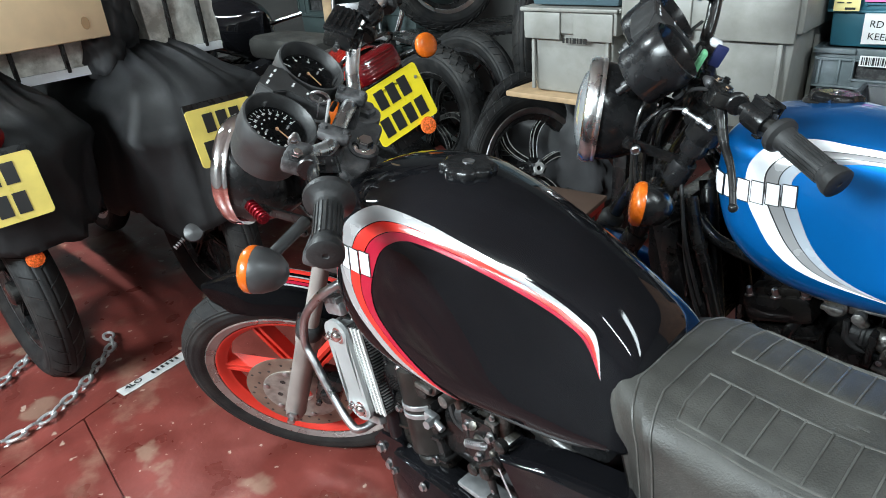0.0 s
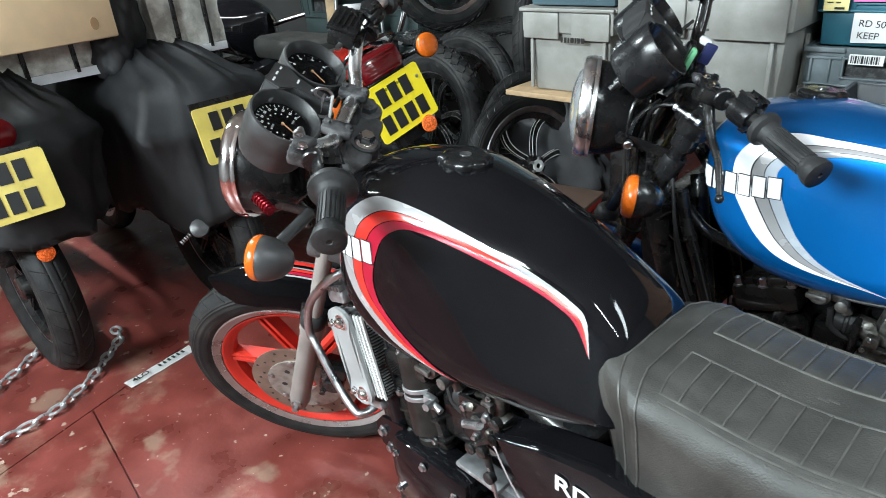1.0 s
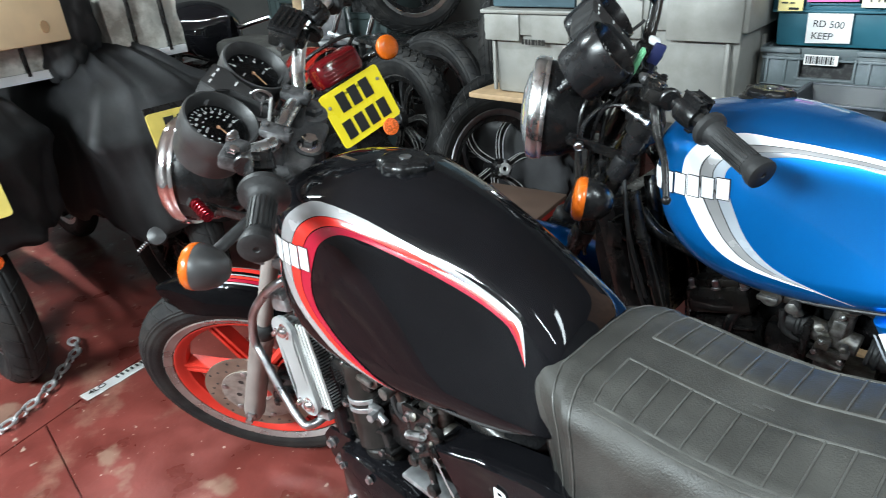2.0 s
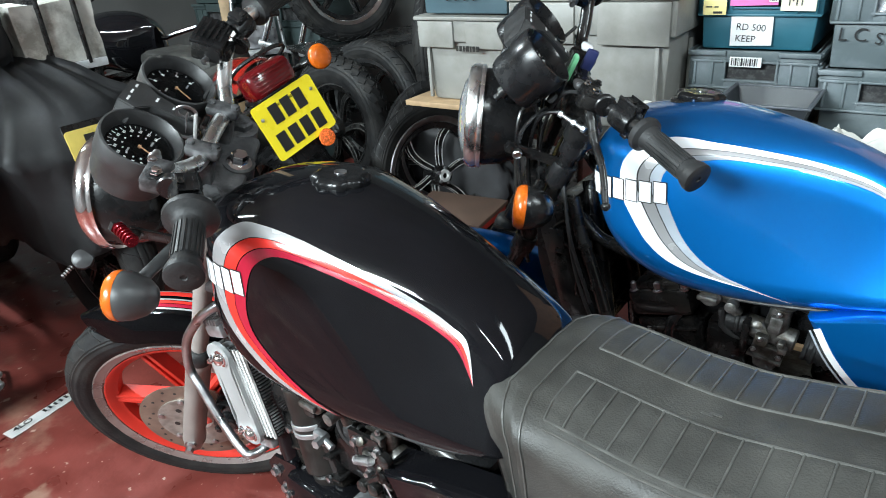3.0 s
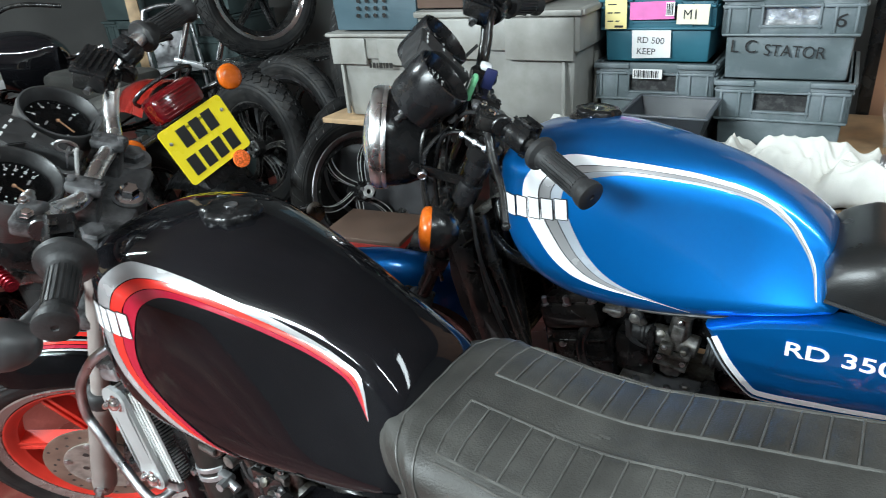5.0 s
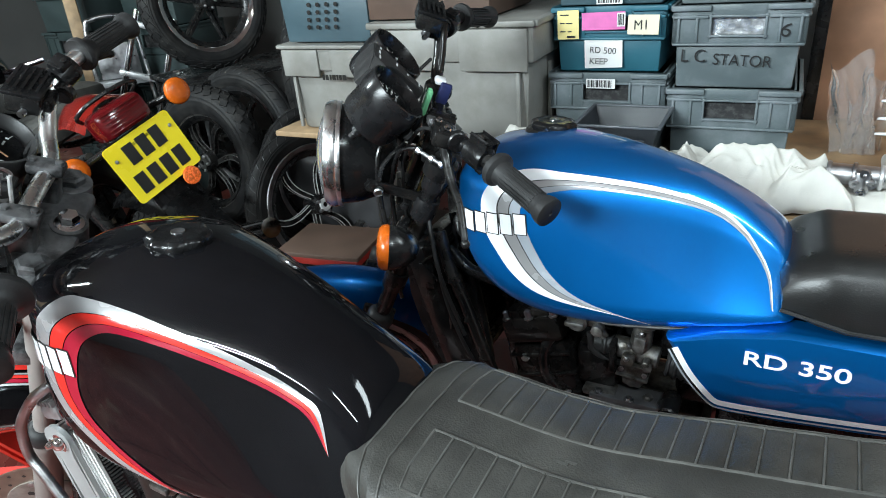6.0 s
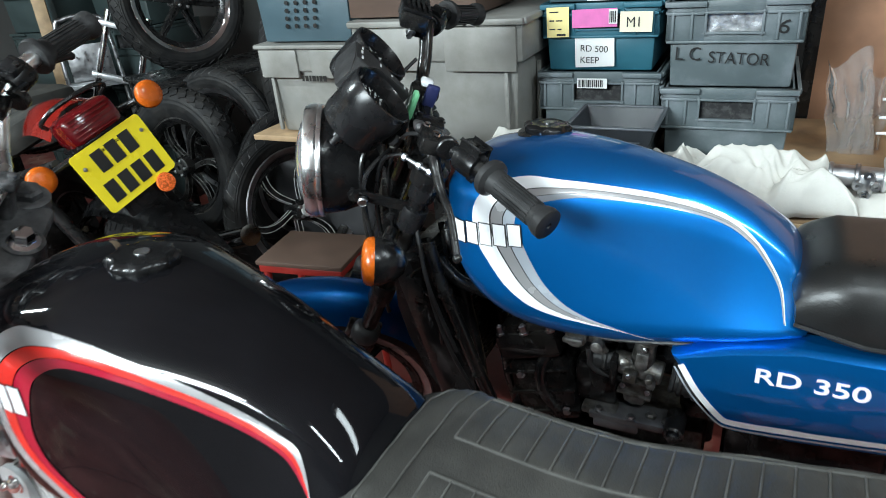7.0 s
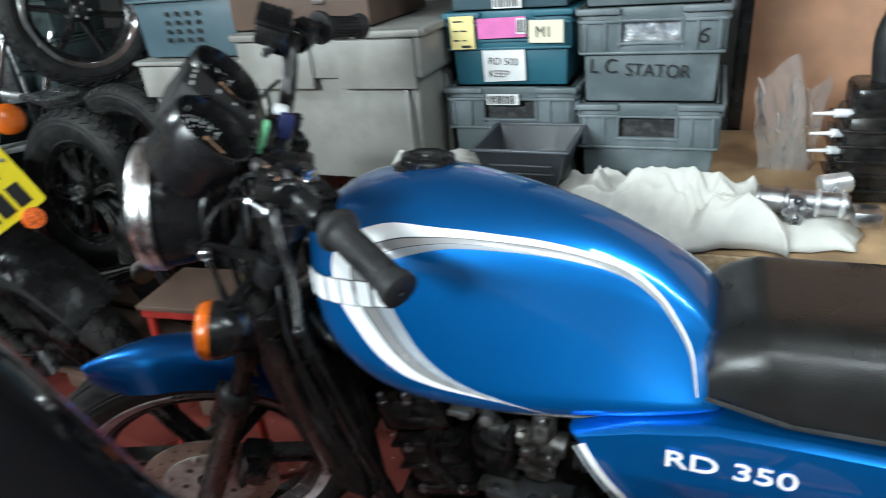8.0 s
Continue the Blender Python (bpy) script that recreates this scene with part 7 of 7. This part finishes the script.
for s in (1, -1):
    bm = B()
    bm_tube(bm, [(s * 0.11, 0.10, 0.08), (s * 0.12, 0.4, 0.07), (s * 0.11, 0.9, 0.05), (s * 0.08, 1.4, 0.15)], 0.014, steps=10)
    part("frame_rail", bm, SATIN_BLACK, red_bike)
    bm = B()
    bm_rod(bm, (s * 0.125, 0.34, -0.45), (s * 0.12, 0.42, 0.06), 0.022, 0.022, steps=16)
    part("shock_absorber", bm, SATIN_BLACK, red_bike)
    bm = B()
    bm_tube(bm, [(s * 0.17, 0.0, -0.40), (s * 0.17, 0.5, -0.47), (s * 0.12, 1.1, -0.50), (s * 0.09, 1.4, -0.30)], 0.035, steps=14)
    part("exhaust", bm, CHROME, red_bike)
    bm = B()
    bm_box(bm, s * 0.095, 0.60, -0.44, 0.03, 0.62, 0.05, bevel=0.01)
    part("swingarm", bm, SATIN_BLACK, red_bike)
bm = B()
bm_box(bm, 0, 1.2, -0.28, 0.26, 0.42, 0.40, bevel=0.05)
part("engine", bm, ENGINE_BLACK, red_bike)
bm = B()
bm_box(bm, 0, 1.28, 0.16, 0.26, 0.5, 0.2, bevel=0.08)
part("fuel_tank", bm, BLACK_PAINT, red_bike)
cast_wheel(red_bike, "front_wheel", pose(0, 1.68, -0.485, 0, 0, 90), 0.312, 0.09, STEEL, SATIN_BLACK, "black front tyre on a cast wheel", disc=False)
for s in (1, -1):
    bm = B()
    bm_rod(bm, (s * 0.1, 1.68, -0.48), (s * 0.1, 1.44, 0.26), 0.022, steps=16)
    part("fork_leg", bm, STEEL, red_bike)
bm = B()
bm_tube(bm, [(-0.36, 1.22, 0.34), (-0.2, 1.34, 0.36), (-0.08, 1.42, 0.29), (0.08, 1.42, 0.29), (0.2, 1.34, 0.36), (0.36, 1.22, 0.34)], 0.011, steps=10)
part("handlebar", bm, CHROME, red_bike)

# ---- loose wheels ----
pallet = empty("pallet", room(-1.75, 2.3, 0), "low dark wooden pallet under loose wheels", "pallet")
for k in range(6):
    box_part("slat", 0, -0.5 + 0.2 * k, 0.068, 1.25, 0.16, 0.022, BROWN_CARD, pallet, 0.003)
for ee in (-0.55, 0, 0.55):
    box_part("bearer", ee, 0, 0.0285, 0.08, 1.15, 0.057, BROWN_CARD, pallet, 0.003)


GREY_METAL_DARK = material("dull_spoke_metal", (0.09, 0.088, 0.085), 0.45, metal=0.6, spread=0.2, scale=30)
RIM_BRIGHT = material("machined_rim_metal", (0.72, 0.72, 0.71), 0.4, metal=0.35, spread=0.15, scale=30)


def loose_wheel(x, y, z, axis_turn, lean, R, w, label, curved=True, spoke=None, rim=None, blocks=0):
    """A wheel standing on its own; axis_turn: heading of its face, lean: tilt of its face upwards."""
    m = Matrix.Translation((x, y, z)) @ pose(0, 0, 0, 0, 0, axis_turn) @ pose(0, 0, 0, lean, 0, 0)
    root = empty("loose_wheel", m, label, "wheel", "loose motorcycle wheels")
    cast_wheel(root, "tyre", Matrix.Identity(4), R, w, rim or STEEL, spoke or ALLOY, "worn black rubber tyre", curved=curved, disc=False, blocks=blocks, grooves=0 if blocks else 44)
    for k in range(5):
        a = 2 * math.pi * k / 5
        bm = B()
        bm_lathe(bm, [(0.007, 0.048), (0.007, 0.058), (0.004, 0.06)], 10, Matrix.Rotation(radians(90), 4, "X") @ Matrix.Translation((0.030 * math.cos(a), 0.030 * math.sin(a), 0)))
        part("hub_bolt", bm, STEEL, root)
    return root


loose_wheel(0.27, 2.575, 0.382, 32, -14, 0.30, 0.085, "loose cast wheel with bright curved spokes leaning upright", True, RIM_BRIGHT, STEEL)
loose_wheel(-0.125, 2.98, 0.50, -44, -6, 0.31, 0.115, "loose rear wheel with a blocky worn tyre", True, GREY_METAL_DARK, RIM_DULL, 40)
loose_wheel(0.02, 3.20, 0.53, -42, -4, 0.31, 0.10, "loose dark wheel behind the others", True, SATIN_BLACK)
loose_wheel(-0.07, 3.55, 1.09, 28, -4, 0.30, 0.095, "loose wheel with a chromed rim stacked high", False, SATIN_BLACK, CHROME, 40)
loose_wheel(0.36, 3.15, 0.80, 70, 0, 0.30, 0.10, "loose wheel with a bright hub standing edge on", False, STEEL)
loose_wheel(0.30, 2.88, 0.40, 35, -8, 0.30, 0.09, "loose dark cast wheel half hidden", True, STEEL)

# rack that carries the upper wheels
wheel_rack = empty("steel_rack", Matrix.Translation((0.1, 3.62, 0)) @ pose(0, 0, 0, 0, 0, 28), "dark steel rack carrying loose wheels", "rack")
box_part("rack_deck", 0, 0, 0.775, 0.9, 0.46, 0.02, SATIN_BLACK, wheel_rack)
for a in (-0.42, 0.42):
    for b in (-0.2, 0.2):
        box_part("rack_post", a, b, 0.384, 0.03, 0.03, 0.765, SATIN_BLACK, wheel_rack)

# fork legs and a stepladder leaning at the back
fork_set = empty("fork_assembly", Matrix.Translation((-0.75, 3.90, 0.05)) @ pose(0, 0, 0, 0, 22, 8), "bare chromed motorcycle forks standing upright", "fork assembly")
for a in (-0.10, 0.10):
    bm = B()
    bm_rod(bm, (a * 1.2, 0, 0.0), (a * 1.0, 0.05, 0.55), 0.026, 0.026, steps=16, bevel=0.004)
    bm_rod(bm, (a * 1.0, 0.05, 0.55), (a * 0.92, 0.08, 1.05), 0.017, steps=16)
    part("fork_leg", bm, CHROME, fork_set)
for zz in (0.72, 0.98):
    box_part("yoke", 0, 0.065, zz, 0.26, 0.05, 0.028, GALV, fork_set, 0.006)
bm = B()
bm_tube(bm, [(-0.03, 0.06, 0.98), (-0.03, 0.06, 1.06), (0.0, 0.06, 1.1)], 0.012, steps=12)
part("steering_stem", bm, STEEL, fork_set)
ladder = empty("stepladder", Matrix.Translation((-0.61, 4.02, 0)) @ pose(0, 0, 0, 0, 0, 12) @ Matrix.Diagonal((0.85, 0.9, 0.9, 1)), "small grey metal stepladder folded at the back", "ladder")
bm = B()
bm_tube(bm, [(-0.17, 0, 0.0), (-0.16, 0.04, 0.55), (-0.14, 0.09, 1.06), (-0.08, 0.1, 1.14), (0.08, 0.1, 1.14), (0.14, 0.09, 1.06), (0.16, 0.04, 0.55), (0.17, 0, 0.0)], 0.014, steps=10)
part("ladder_frame", bm, STEEL, ladder)
for zz, yy in ((0.28, 0.0), (0.53, 0.02), (0.78, 0.045)):
    box_part("tread", 0, yy, zz, 0.30, 0.14, 0.03, GREY_METAL, ladder, 0.005)
box_part("ladder_panel", 0, 0.06, 0.90, 0.24, 0.008, 0.2, STEEL, ladder, 0.002)
post = empty("timber_post", Matrix.Translation((-0.80, 4.10, 0)) @ pose(0, 0, 0, 0, 0, 10), "bare timber post standing against the back wall", "post")
bm = B()
bm_box(bm, 0, 0, 0.82, 0.06, 0.04, 1.66, m=pose(0, 0, 0, 0, 1, 0), bevel=0.003)
part("timber", bm, BARE_WOOD, post)

# dark crates at the back; top one at e -3.45 is added for dark clutter
for e, n, z, w in ((-3.45, 2.72, 0.0, 0.42), (-3.45, 2.72, 0.32, 0.42), (-3.45, 2.72, 0.64, 0.42), (-3.45, 2.72, 0.96, 0.42), (-3.00, 2.9, 0.0, 0.42), (-3.0, 2.9, 0.32, 0.42), (-3.0, 2.9, 0.64, 0.42), (-3.0, 2.9, 0.96, 0.42)):
    stacking_crate(e, n, z, w, 0.34, 0.318, DARK_CRATE, "dark green-grey plastic crate stacked at the back", OPENING_DARK)

# the dark motorcycle behind the covers
dark_bike = empty("motorcycle", room(-2.95, 1.85, 0), "dark motorcycle with a glossy black tank among covers", "motorcycle", "parked motorcycles")
bm = B()
rows = []
for k in range(24):
    t = k / 23
    a = 0.02 + 0.17 * math.sin(math.pi * min(1, t * 1.05 + 0.02)) ** 0.6
    zt = 0.97 + 0.06 * math.sin(math.pi * t)
    rows.append([(-0.35 + 0.62 * t, a * math.cos(q), zt - 0.12 + 0.13 * math.sin(q)) for q in [2 * math.pi * j / 24 for j in range(24)]])
vs = bm_grid(bm, rows, closed=True)
bm.faces.new(vs[0])
bm.faces.new(vs[-1][::-1])
part("fuel_tank", bm, BLACK_PAINT, dark_bike, "glossy black fuel tank")
bm = B()
bm_box(bm, 0.5, 0, 0.84, 0.5, 0.22, 0.10, bevel=0.035)
part("seat", bm, VINYL, dark_bike)
bm = B()
bm_box(bm, 0.0, 0, 0.5, 0.5, 0.28, 0.5, bevel=0.06)
part("engine", bm, ENGINE_BLACK, dark_bike)
cast_wheel(dark_bike, "rear_wheel", pose(0.75, 0, 0.312), 0.312, 0.11, STEEL, SATIN_BLACK, "black rear tyre on a cast wheel", disc=False)
cast_wheel(dark_bike, "front_wheel", pose(-0.65, 0, 0.312), 0.312, 0.09, STEEL, SATIN_BLACK, "black front tyre on a cast wheel", disc=False)
bm = B()
for s in (-1, 1):
    bm_rod(bm, (-0.65, s * 0.1, 0.31), (-0.42, s * 0.1, 1.0), 0.02, steps=12)
bm_tube(bm, [(-0.22, -0.36, 1.10), (-0.36, -0.2, 1.12), (-0.42, 0, 1.04), (-0.36, 0.2, 1.12), (-0.22, 0.36, 1.10)], 0.011, steps=10)
part("front_fork", bm, SATIN_BLACK, dark_bike)


# ---- covered motorcycles ----
def covered_bike(e_tail, n, z_top, half, length, low, seed, label, plate_n, plate_z, rows_of, lamp, poles, tyre_n):
    """A motorcycle under a black cover: the cover, and the tail that shows at its end; the tail faces +e."""
    root = empty("covered_motorcycle", room(e_tail, n, 0), label, "motorcycle", "covered motorcycles")
    bm = B()
    rows = []
    nt, nr = 96, 26
    for r in range(nr):
        t = r / (nr - 1)
        row = []
        for k in range(nt):
            a = 2 * math.pi * k / nt
            c, s = math.cos(a), math.sin(a)
            ox = (length / 2) * (1 if c > 0 else -1) * abs(c) ** 0.55
            oy = half * (1 if s > 0 else -1) * abs(s) ** 0.7
            f = noise.noise(Vector((c * 3.0, s * 3.0, seed)))
            f2 = 0.6 * noise.noise(Vector((c * 9.0, s * 9.0, seed + t * 1.2))) + 1.5 * (0.4 - 2 * abs(noise.noise(Vector((c * 3.2 + t * 2.2, s * 3.2 - t * 1.5, seed + 4))))) + 0.8 * (0.4 - 2 * abs(noise.noise(Vector((c * 7 - t * 3, s * 7 + t * 2, seed + 8)))))
            if t < 0.42:
                q = (t / 0.42)
                x, y = ox * q * 0.94, oy * q * 0.85
                u = (x / (length / 2) + 1) / 2
                hz = z_top - 0.10 * (q ** 2.4) + 0.05 * math.sin(u * 7 + seed) * (1 - q * 0.5) + 0.014 * f2
                if u < 0.5:
                    hz += 0.06
                z = hz
            else:
                q = (t - 0.42) / 0.58
                flare = 1.0 + 0.10 * q + (0.10 * f + 0.06 * f2) * q ** 0.7
                x, y = ox * (0.94 + 0.06 * min(1, q * 4)) * (1 + (flare - 1) * 0.35), oy * (0.85 + 0.15 * min(1, q * 4)) * flare
                z0 = z_top - 0.10 + 0.05 * math.sin((x / length + 0.5) * 7 + seed) * 0.5
                z = z0 + (low + 0.10 * f - z0) * q
                for a0, zp, push in poles:
                    da = abs((a - a0 + math.pi) % (2 * math.pi) - math.pi)
                    g = push * math.exp(-da / 0.30) * math.exp(-abs(z - zp) / 0.16)
                    x, y = x + g * math.cos(a0), y + g * math.sin(a0)
            row.append((x - length / 2, y, z))
        rows.append(row)
    vs = bm_grid(bm, rows[1:], closed=True)
    bm.faces.new(vs[0])
    bmesh.ops.solidify(bm, geom=bm.faces[:], thickness=0.003)
    part("cover", bm, NYLON, root, "creased black nylon cover", angle=180)
    cast_wheel(root, "rear_wheel", pose(-0.27, tyre_n - n, 0.315), 0.315, 0.115, STEEL, SATIN_BLACK, "black rear tyre below the cover", disc=False, grooves=30)
    cast_wheel(root, "front_wheel", pose(-length + 0.25, 0, 0.31), 0.31, 0.095, STEEL, SATIN_BLACK, "black front tyre below the cover", disc=False)
    bm = B()
    bm_box(bm, -0.30 - 0.25, plate_n - n, 0.42, 0.5, 0.09, 0.08, bevel=0.02)
    bm_box(bm, -length * 0.5, plate_n - n, 0.45, 0.4, 0.2, 0.3, bevel=0.04)
    part("engine", bm, ENGINE_BLACK, root)
    M = Matrix.Translation((0.045, plate_n - n, plate_z)) @ pose(0, 0, 0, -14, 0, 90)
    number_plate(root, M, rows_of, FADED_PLATE)
    bm = B()
    bm_box(bm, 0.0, 0.008, 0.02, 0.22, 0.006, 0.17, m=M, bevel=0.002)
    part("plate_backing", bm, BLACK_PLASTIC, root)
    if lamp:
        bm = B()
        bm_lathe(bm, [(0.0, 0.03), (0.05, 0.022), (0.07, 0.008), (0.072, -0.03)], 28, M @ Matrix.Translation((-0.01, 0.03, 0.145)) @ Matrix.Rotation(radians(90), 4, "X") @ Matrix.Diagonal((1.25, 0.8, 1, 1)))
        part("tail_lamp", bm, RED_LENS, root, "red tail lamp under the cover")
    bm = B()
    bm_lathe(bm, [(0.024, 0), (0.025, 0.008), (0.01, 0.011), (0, 0.011)], 24, Matrix.Translation((0.02, tyre_n - n, plate_z - 0.215)) @ Matrix.Rotation(radians(90), 4, "Y"))
    bm_box(bm, -0.03, tyre_n - n, plate_z - 0.21, 0.08, 0.02, 0.02)
    part("rear_reflector", bm, REFLECTOR, root, "round orange reflector")
    return root


covered_bike(-2.02, 0.575, 1.0, 0.22, 1.75, 0.535, 3.0, "motorcycle under a black cover with its tail showing", 0.495, 0.728, (3, 3), True, ((-0.8, 0.80, 0.10), (0.8, 0.80, 0.10)), 0.525)
creased = covered_bike(-1.93, 1.16, 0.965, 0.24, 1.7, 0.42, 9.0, "motorcycle under a creased black cover, plate showing", 1.13, 0.738, (3, 4), False, ((-0.8, 0.76, 0.16), (0.8, 0.76, 0.14)), 1.13)

# the turn signal that hangs below the hem
bm = B()
at = Vector((-0.035, -0.185, 0.425))
bm_lathe(bm, [(0.004, -0.045), (0.018, -0.04), (0.029, -0.026), (0.033, 0.0), (0.030, 0.012), (0.012, 0.018), (0, 0.019)], 24, Matrix.Translation(at) @ pose(0, 0, 0, 0, 60, -30))
bm_rod(bm, at, at + Vector((-0.05, 0.09, 0.06)), 0.009, steps=12)
signal = part("turn_signal", bm, BOWL_GREY, creased, "small grey metal turn signal below the hem")
bm = B()
for k in range(5):
    q = at + Vector((-0.008, -0.035 - 0.008 * k, -0.012 - 0.004 * k))
    bm_rod(bm, q, q + Vector((0, -0.004, -0.002)), 0.008 - 0.001 * (k % 2), steps=10)
part("stalk_thread", bm, STEEL, signal)

# ---- shelf with parcels over the covers ----
shelf = empty("storage_shelf", room(-2.62, 0.75, 0), "low shelf with a white edge behind covered motorcycles", "shelf")
box_part("shelf_edge", 0.256, 0.02, 0.928, 0.012, 1.34, 0.03, WHITE_STRIPE, shelf, 0.002)
box_part("shelf_board", 0, 0.02, 0.928, 0.5, 1.34, 0.03, GREY_METAL, shelf, 0.003)
for a in (-0.22, 0.22):
    for b in (-0.62, 0.66):
        box_part("leg", a, b, 0.457, 0.03, 0.03, 0.913, SATIN_BLACK, shelf, 0.002)


def parcel(e, n, z, se, sn, sz, seed, label, mat):
    bm = B()
    bm_box(bm, 0, 0, sz / 2, se, sn, sz)
    bmesh.ops.subdivide_edges(bm, edges=bm.edges[:], cuts=7, use_grid_fill=True)
    for v in bm.verts:
        if v.co.z > 0.004:
            p = v.co * 14 + Vector((seed, 0, 0))
            v.co += Vector((noise.noise(p), noise.noise(p + Vector((5, 0, 0))), noise.noise(p + Vector((0, 7, 0))))) * 0.012
    root = empty("parcel", room(e, n, z), label, "parcel")
    part("wrapping", bm, mat, root, angle=60)
    for k in range(2):
        box_part("strap", se * 0.004, sn * (-0.2 + 0.45 * k), sz / 2, se + 0.03, 0.012, sz + 0.024, SATIN_BLACK, root, 0.002)
    return root


parcel(-2.50, 0.80, 0.943, 0.26, 0.34, 0.085, 1.0, "parcel wrapped in silver tape on the shelf", FOIL)
parcel(-2.50, 1.31, 0.943, 0.26, 0.27, 0.20, 4.0, "parcel wrapped in silver tape beside a black bag", FOIL)
carton = empty("cardboard_box", room(-2.46, 0.60, 1.03, 0, 0, 4), "large flat tan cardboard box on wrapped parcels", "box")
box_part("carton_body", 0, 0, 0.14, 0.42, 0.80, 0.28, CARDBOARD, carton, 0.004)
box_part("carton_flap", 0.213, 0, 0.14, 0.005, 0.795, 0.274, CARDBOARD, carton, 0.001)
bm = B()
bm_lathe(bm, [(0.016, 0), (0.016, 0.002)], 16, Matrix.Translation((0.216, 0.33, 0.05)) @ Matrix.Rotation(radians(90), 4, "Y") @ Matrix.Diagonal((1.2, 0.8, 1, 1)))
part("torn_patch", bm, BROWN_PATCH, carton)


def black_bag(e, n, z, s, seed, label):
    bm = B()
    bmesh.ops.create_icosphere(bm, subdivisions=4, radius=1.0)
    for v in bm.verts:
        d = v.co.normalized()
        r = 1 + 0.25 * noise.noise(d * 2 + Vector((seed, 0, 0))) + 0.12 * noise.noise(d * 6 + Vector((seed, 3, 0)))
        v.co = Vector((d.x * s[0] * r, d.y * s[1] * r, max(-s[2] * 0.8, d.z * s[2] * r)))
    ob = part("bin_bag", bm, NYLON, None, m=room(e, n, z + s[2] * 0.8), angle=180)
    return tagged(ob, label, "bag")


black_bag(-2.44, 1.08, 0.943, (0.11, 0.085, 0.16), 2.0, "creased black plastic bag beside a wrapped parcel")
black_bag(-1.50, 2.36, 0.079, (0.27, 0.10, 0.30), 5.0, "creased black plastic sack behind the loose wheels")
black_bag(-2.36, 1.01, 0.885, (0.05, 0.07, 0.10), 6.0, "creased black plastic bag hanging at the shelf edge")

# ---- chain and paper strip on the floor ----
chain = empty("chain", room(0, 0, 0), "heavy bright steel chain lying round a tyre", "chain")
bm = B()
bm_tube(bm, [(0.024, 0.009, 0), (0.024, -0.009, 0), (0.0, -0.0165, 0), (-0.024, -0.009, 0), (-0.024, 0.009, 0), (0.0, 0.0165, 0)], 0.0054, steps=8, sub=4, closed=True)
link_mesh = mesh_of("chain_link", bm, GALV)


def chain_run(points, z):
    P = smooth_path(points, 200)
    acc, last, i = 0.0, None, 0
    step = 0.046
    for a, b in zip(P, P[1:]):
        acc += math.hypot(b[0] - a[0], b[1] - a[1])
        if acc >= step:
            acc -= step
            ang = math.degrees(math.atan2(b[1] - a[1], b[0] - a[0]))
            ob = new("chain_link", link_mesh)
            ob.parent = chain
            ob.matrix_basis = pose(b[0], b[1], z + (0.006 if i % 2 else 0.013), 0 if i % 2 == 0 else 78, 0, ang)
            i += 1


chain_run([(-2.36, 0.72), (-2.25, 0.70), (-2.19, 0.645), (-2.13, 0.585), (-2.075, 0.525), (-2.03, 0.45), (-2.00, 0.39), (-1.99, 0.30), (-1.99, 0.18)], 0.004)
chain_run([(-2.46, 0.56), (-2.43, 0.49), (-2.37, 0.42), (-2.32, 0.35), (-2.27, 0.26), (-2.24, 0.18)], 0.004)

strip = empty("paper_strip", room(-1.967, 0.722, 0.002, 0, 0, 277), "torn white paper strip with pen writing on the floor", "paper")
bm = B()
rows = []
for k in range(24):
    x = -0.125 + 0.25 * k / 23
    rows.append([(x, y * (1 + 0.1 * noise.noise(Vector((x * 30, y, 0)))), 0.002 + 0.006 * abs(noise.noise(Vector((x * 12, 2, 0))))) for y in (-0.024, 0, 0.024)])
bm_grid(bm, rows)
bmesh.ops.solidify(bm, geom=bm.faces[:], thickness=0.0006)
part("strip", bm, PAPER, strip)
letters(strip, "4LO", Matrix.Translation((0.105, -0.002, 0.0095)) @ pose(0, 0, 0, 0, 0, 180) @ Matrix.Translation((0, -0.012, 0)), 0.03, INK, 1.1)
for k in range(6):
    bm = B()
    bm_box(bm, 0.005 - 0.018 * k, 0.0, 0.0095, 0.008, 0.018, 0.0006)
    part("print_bar", bm, INK, strip, smooth=False)
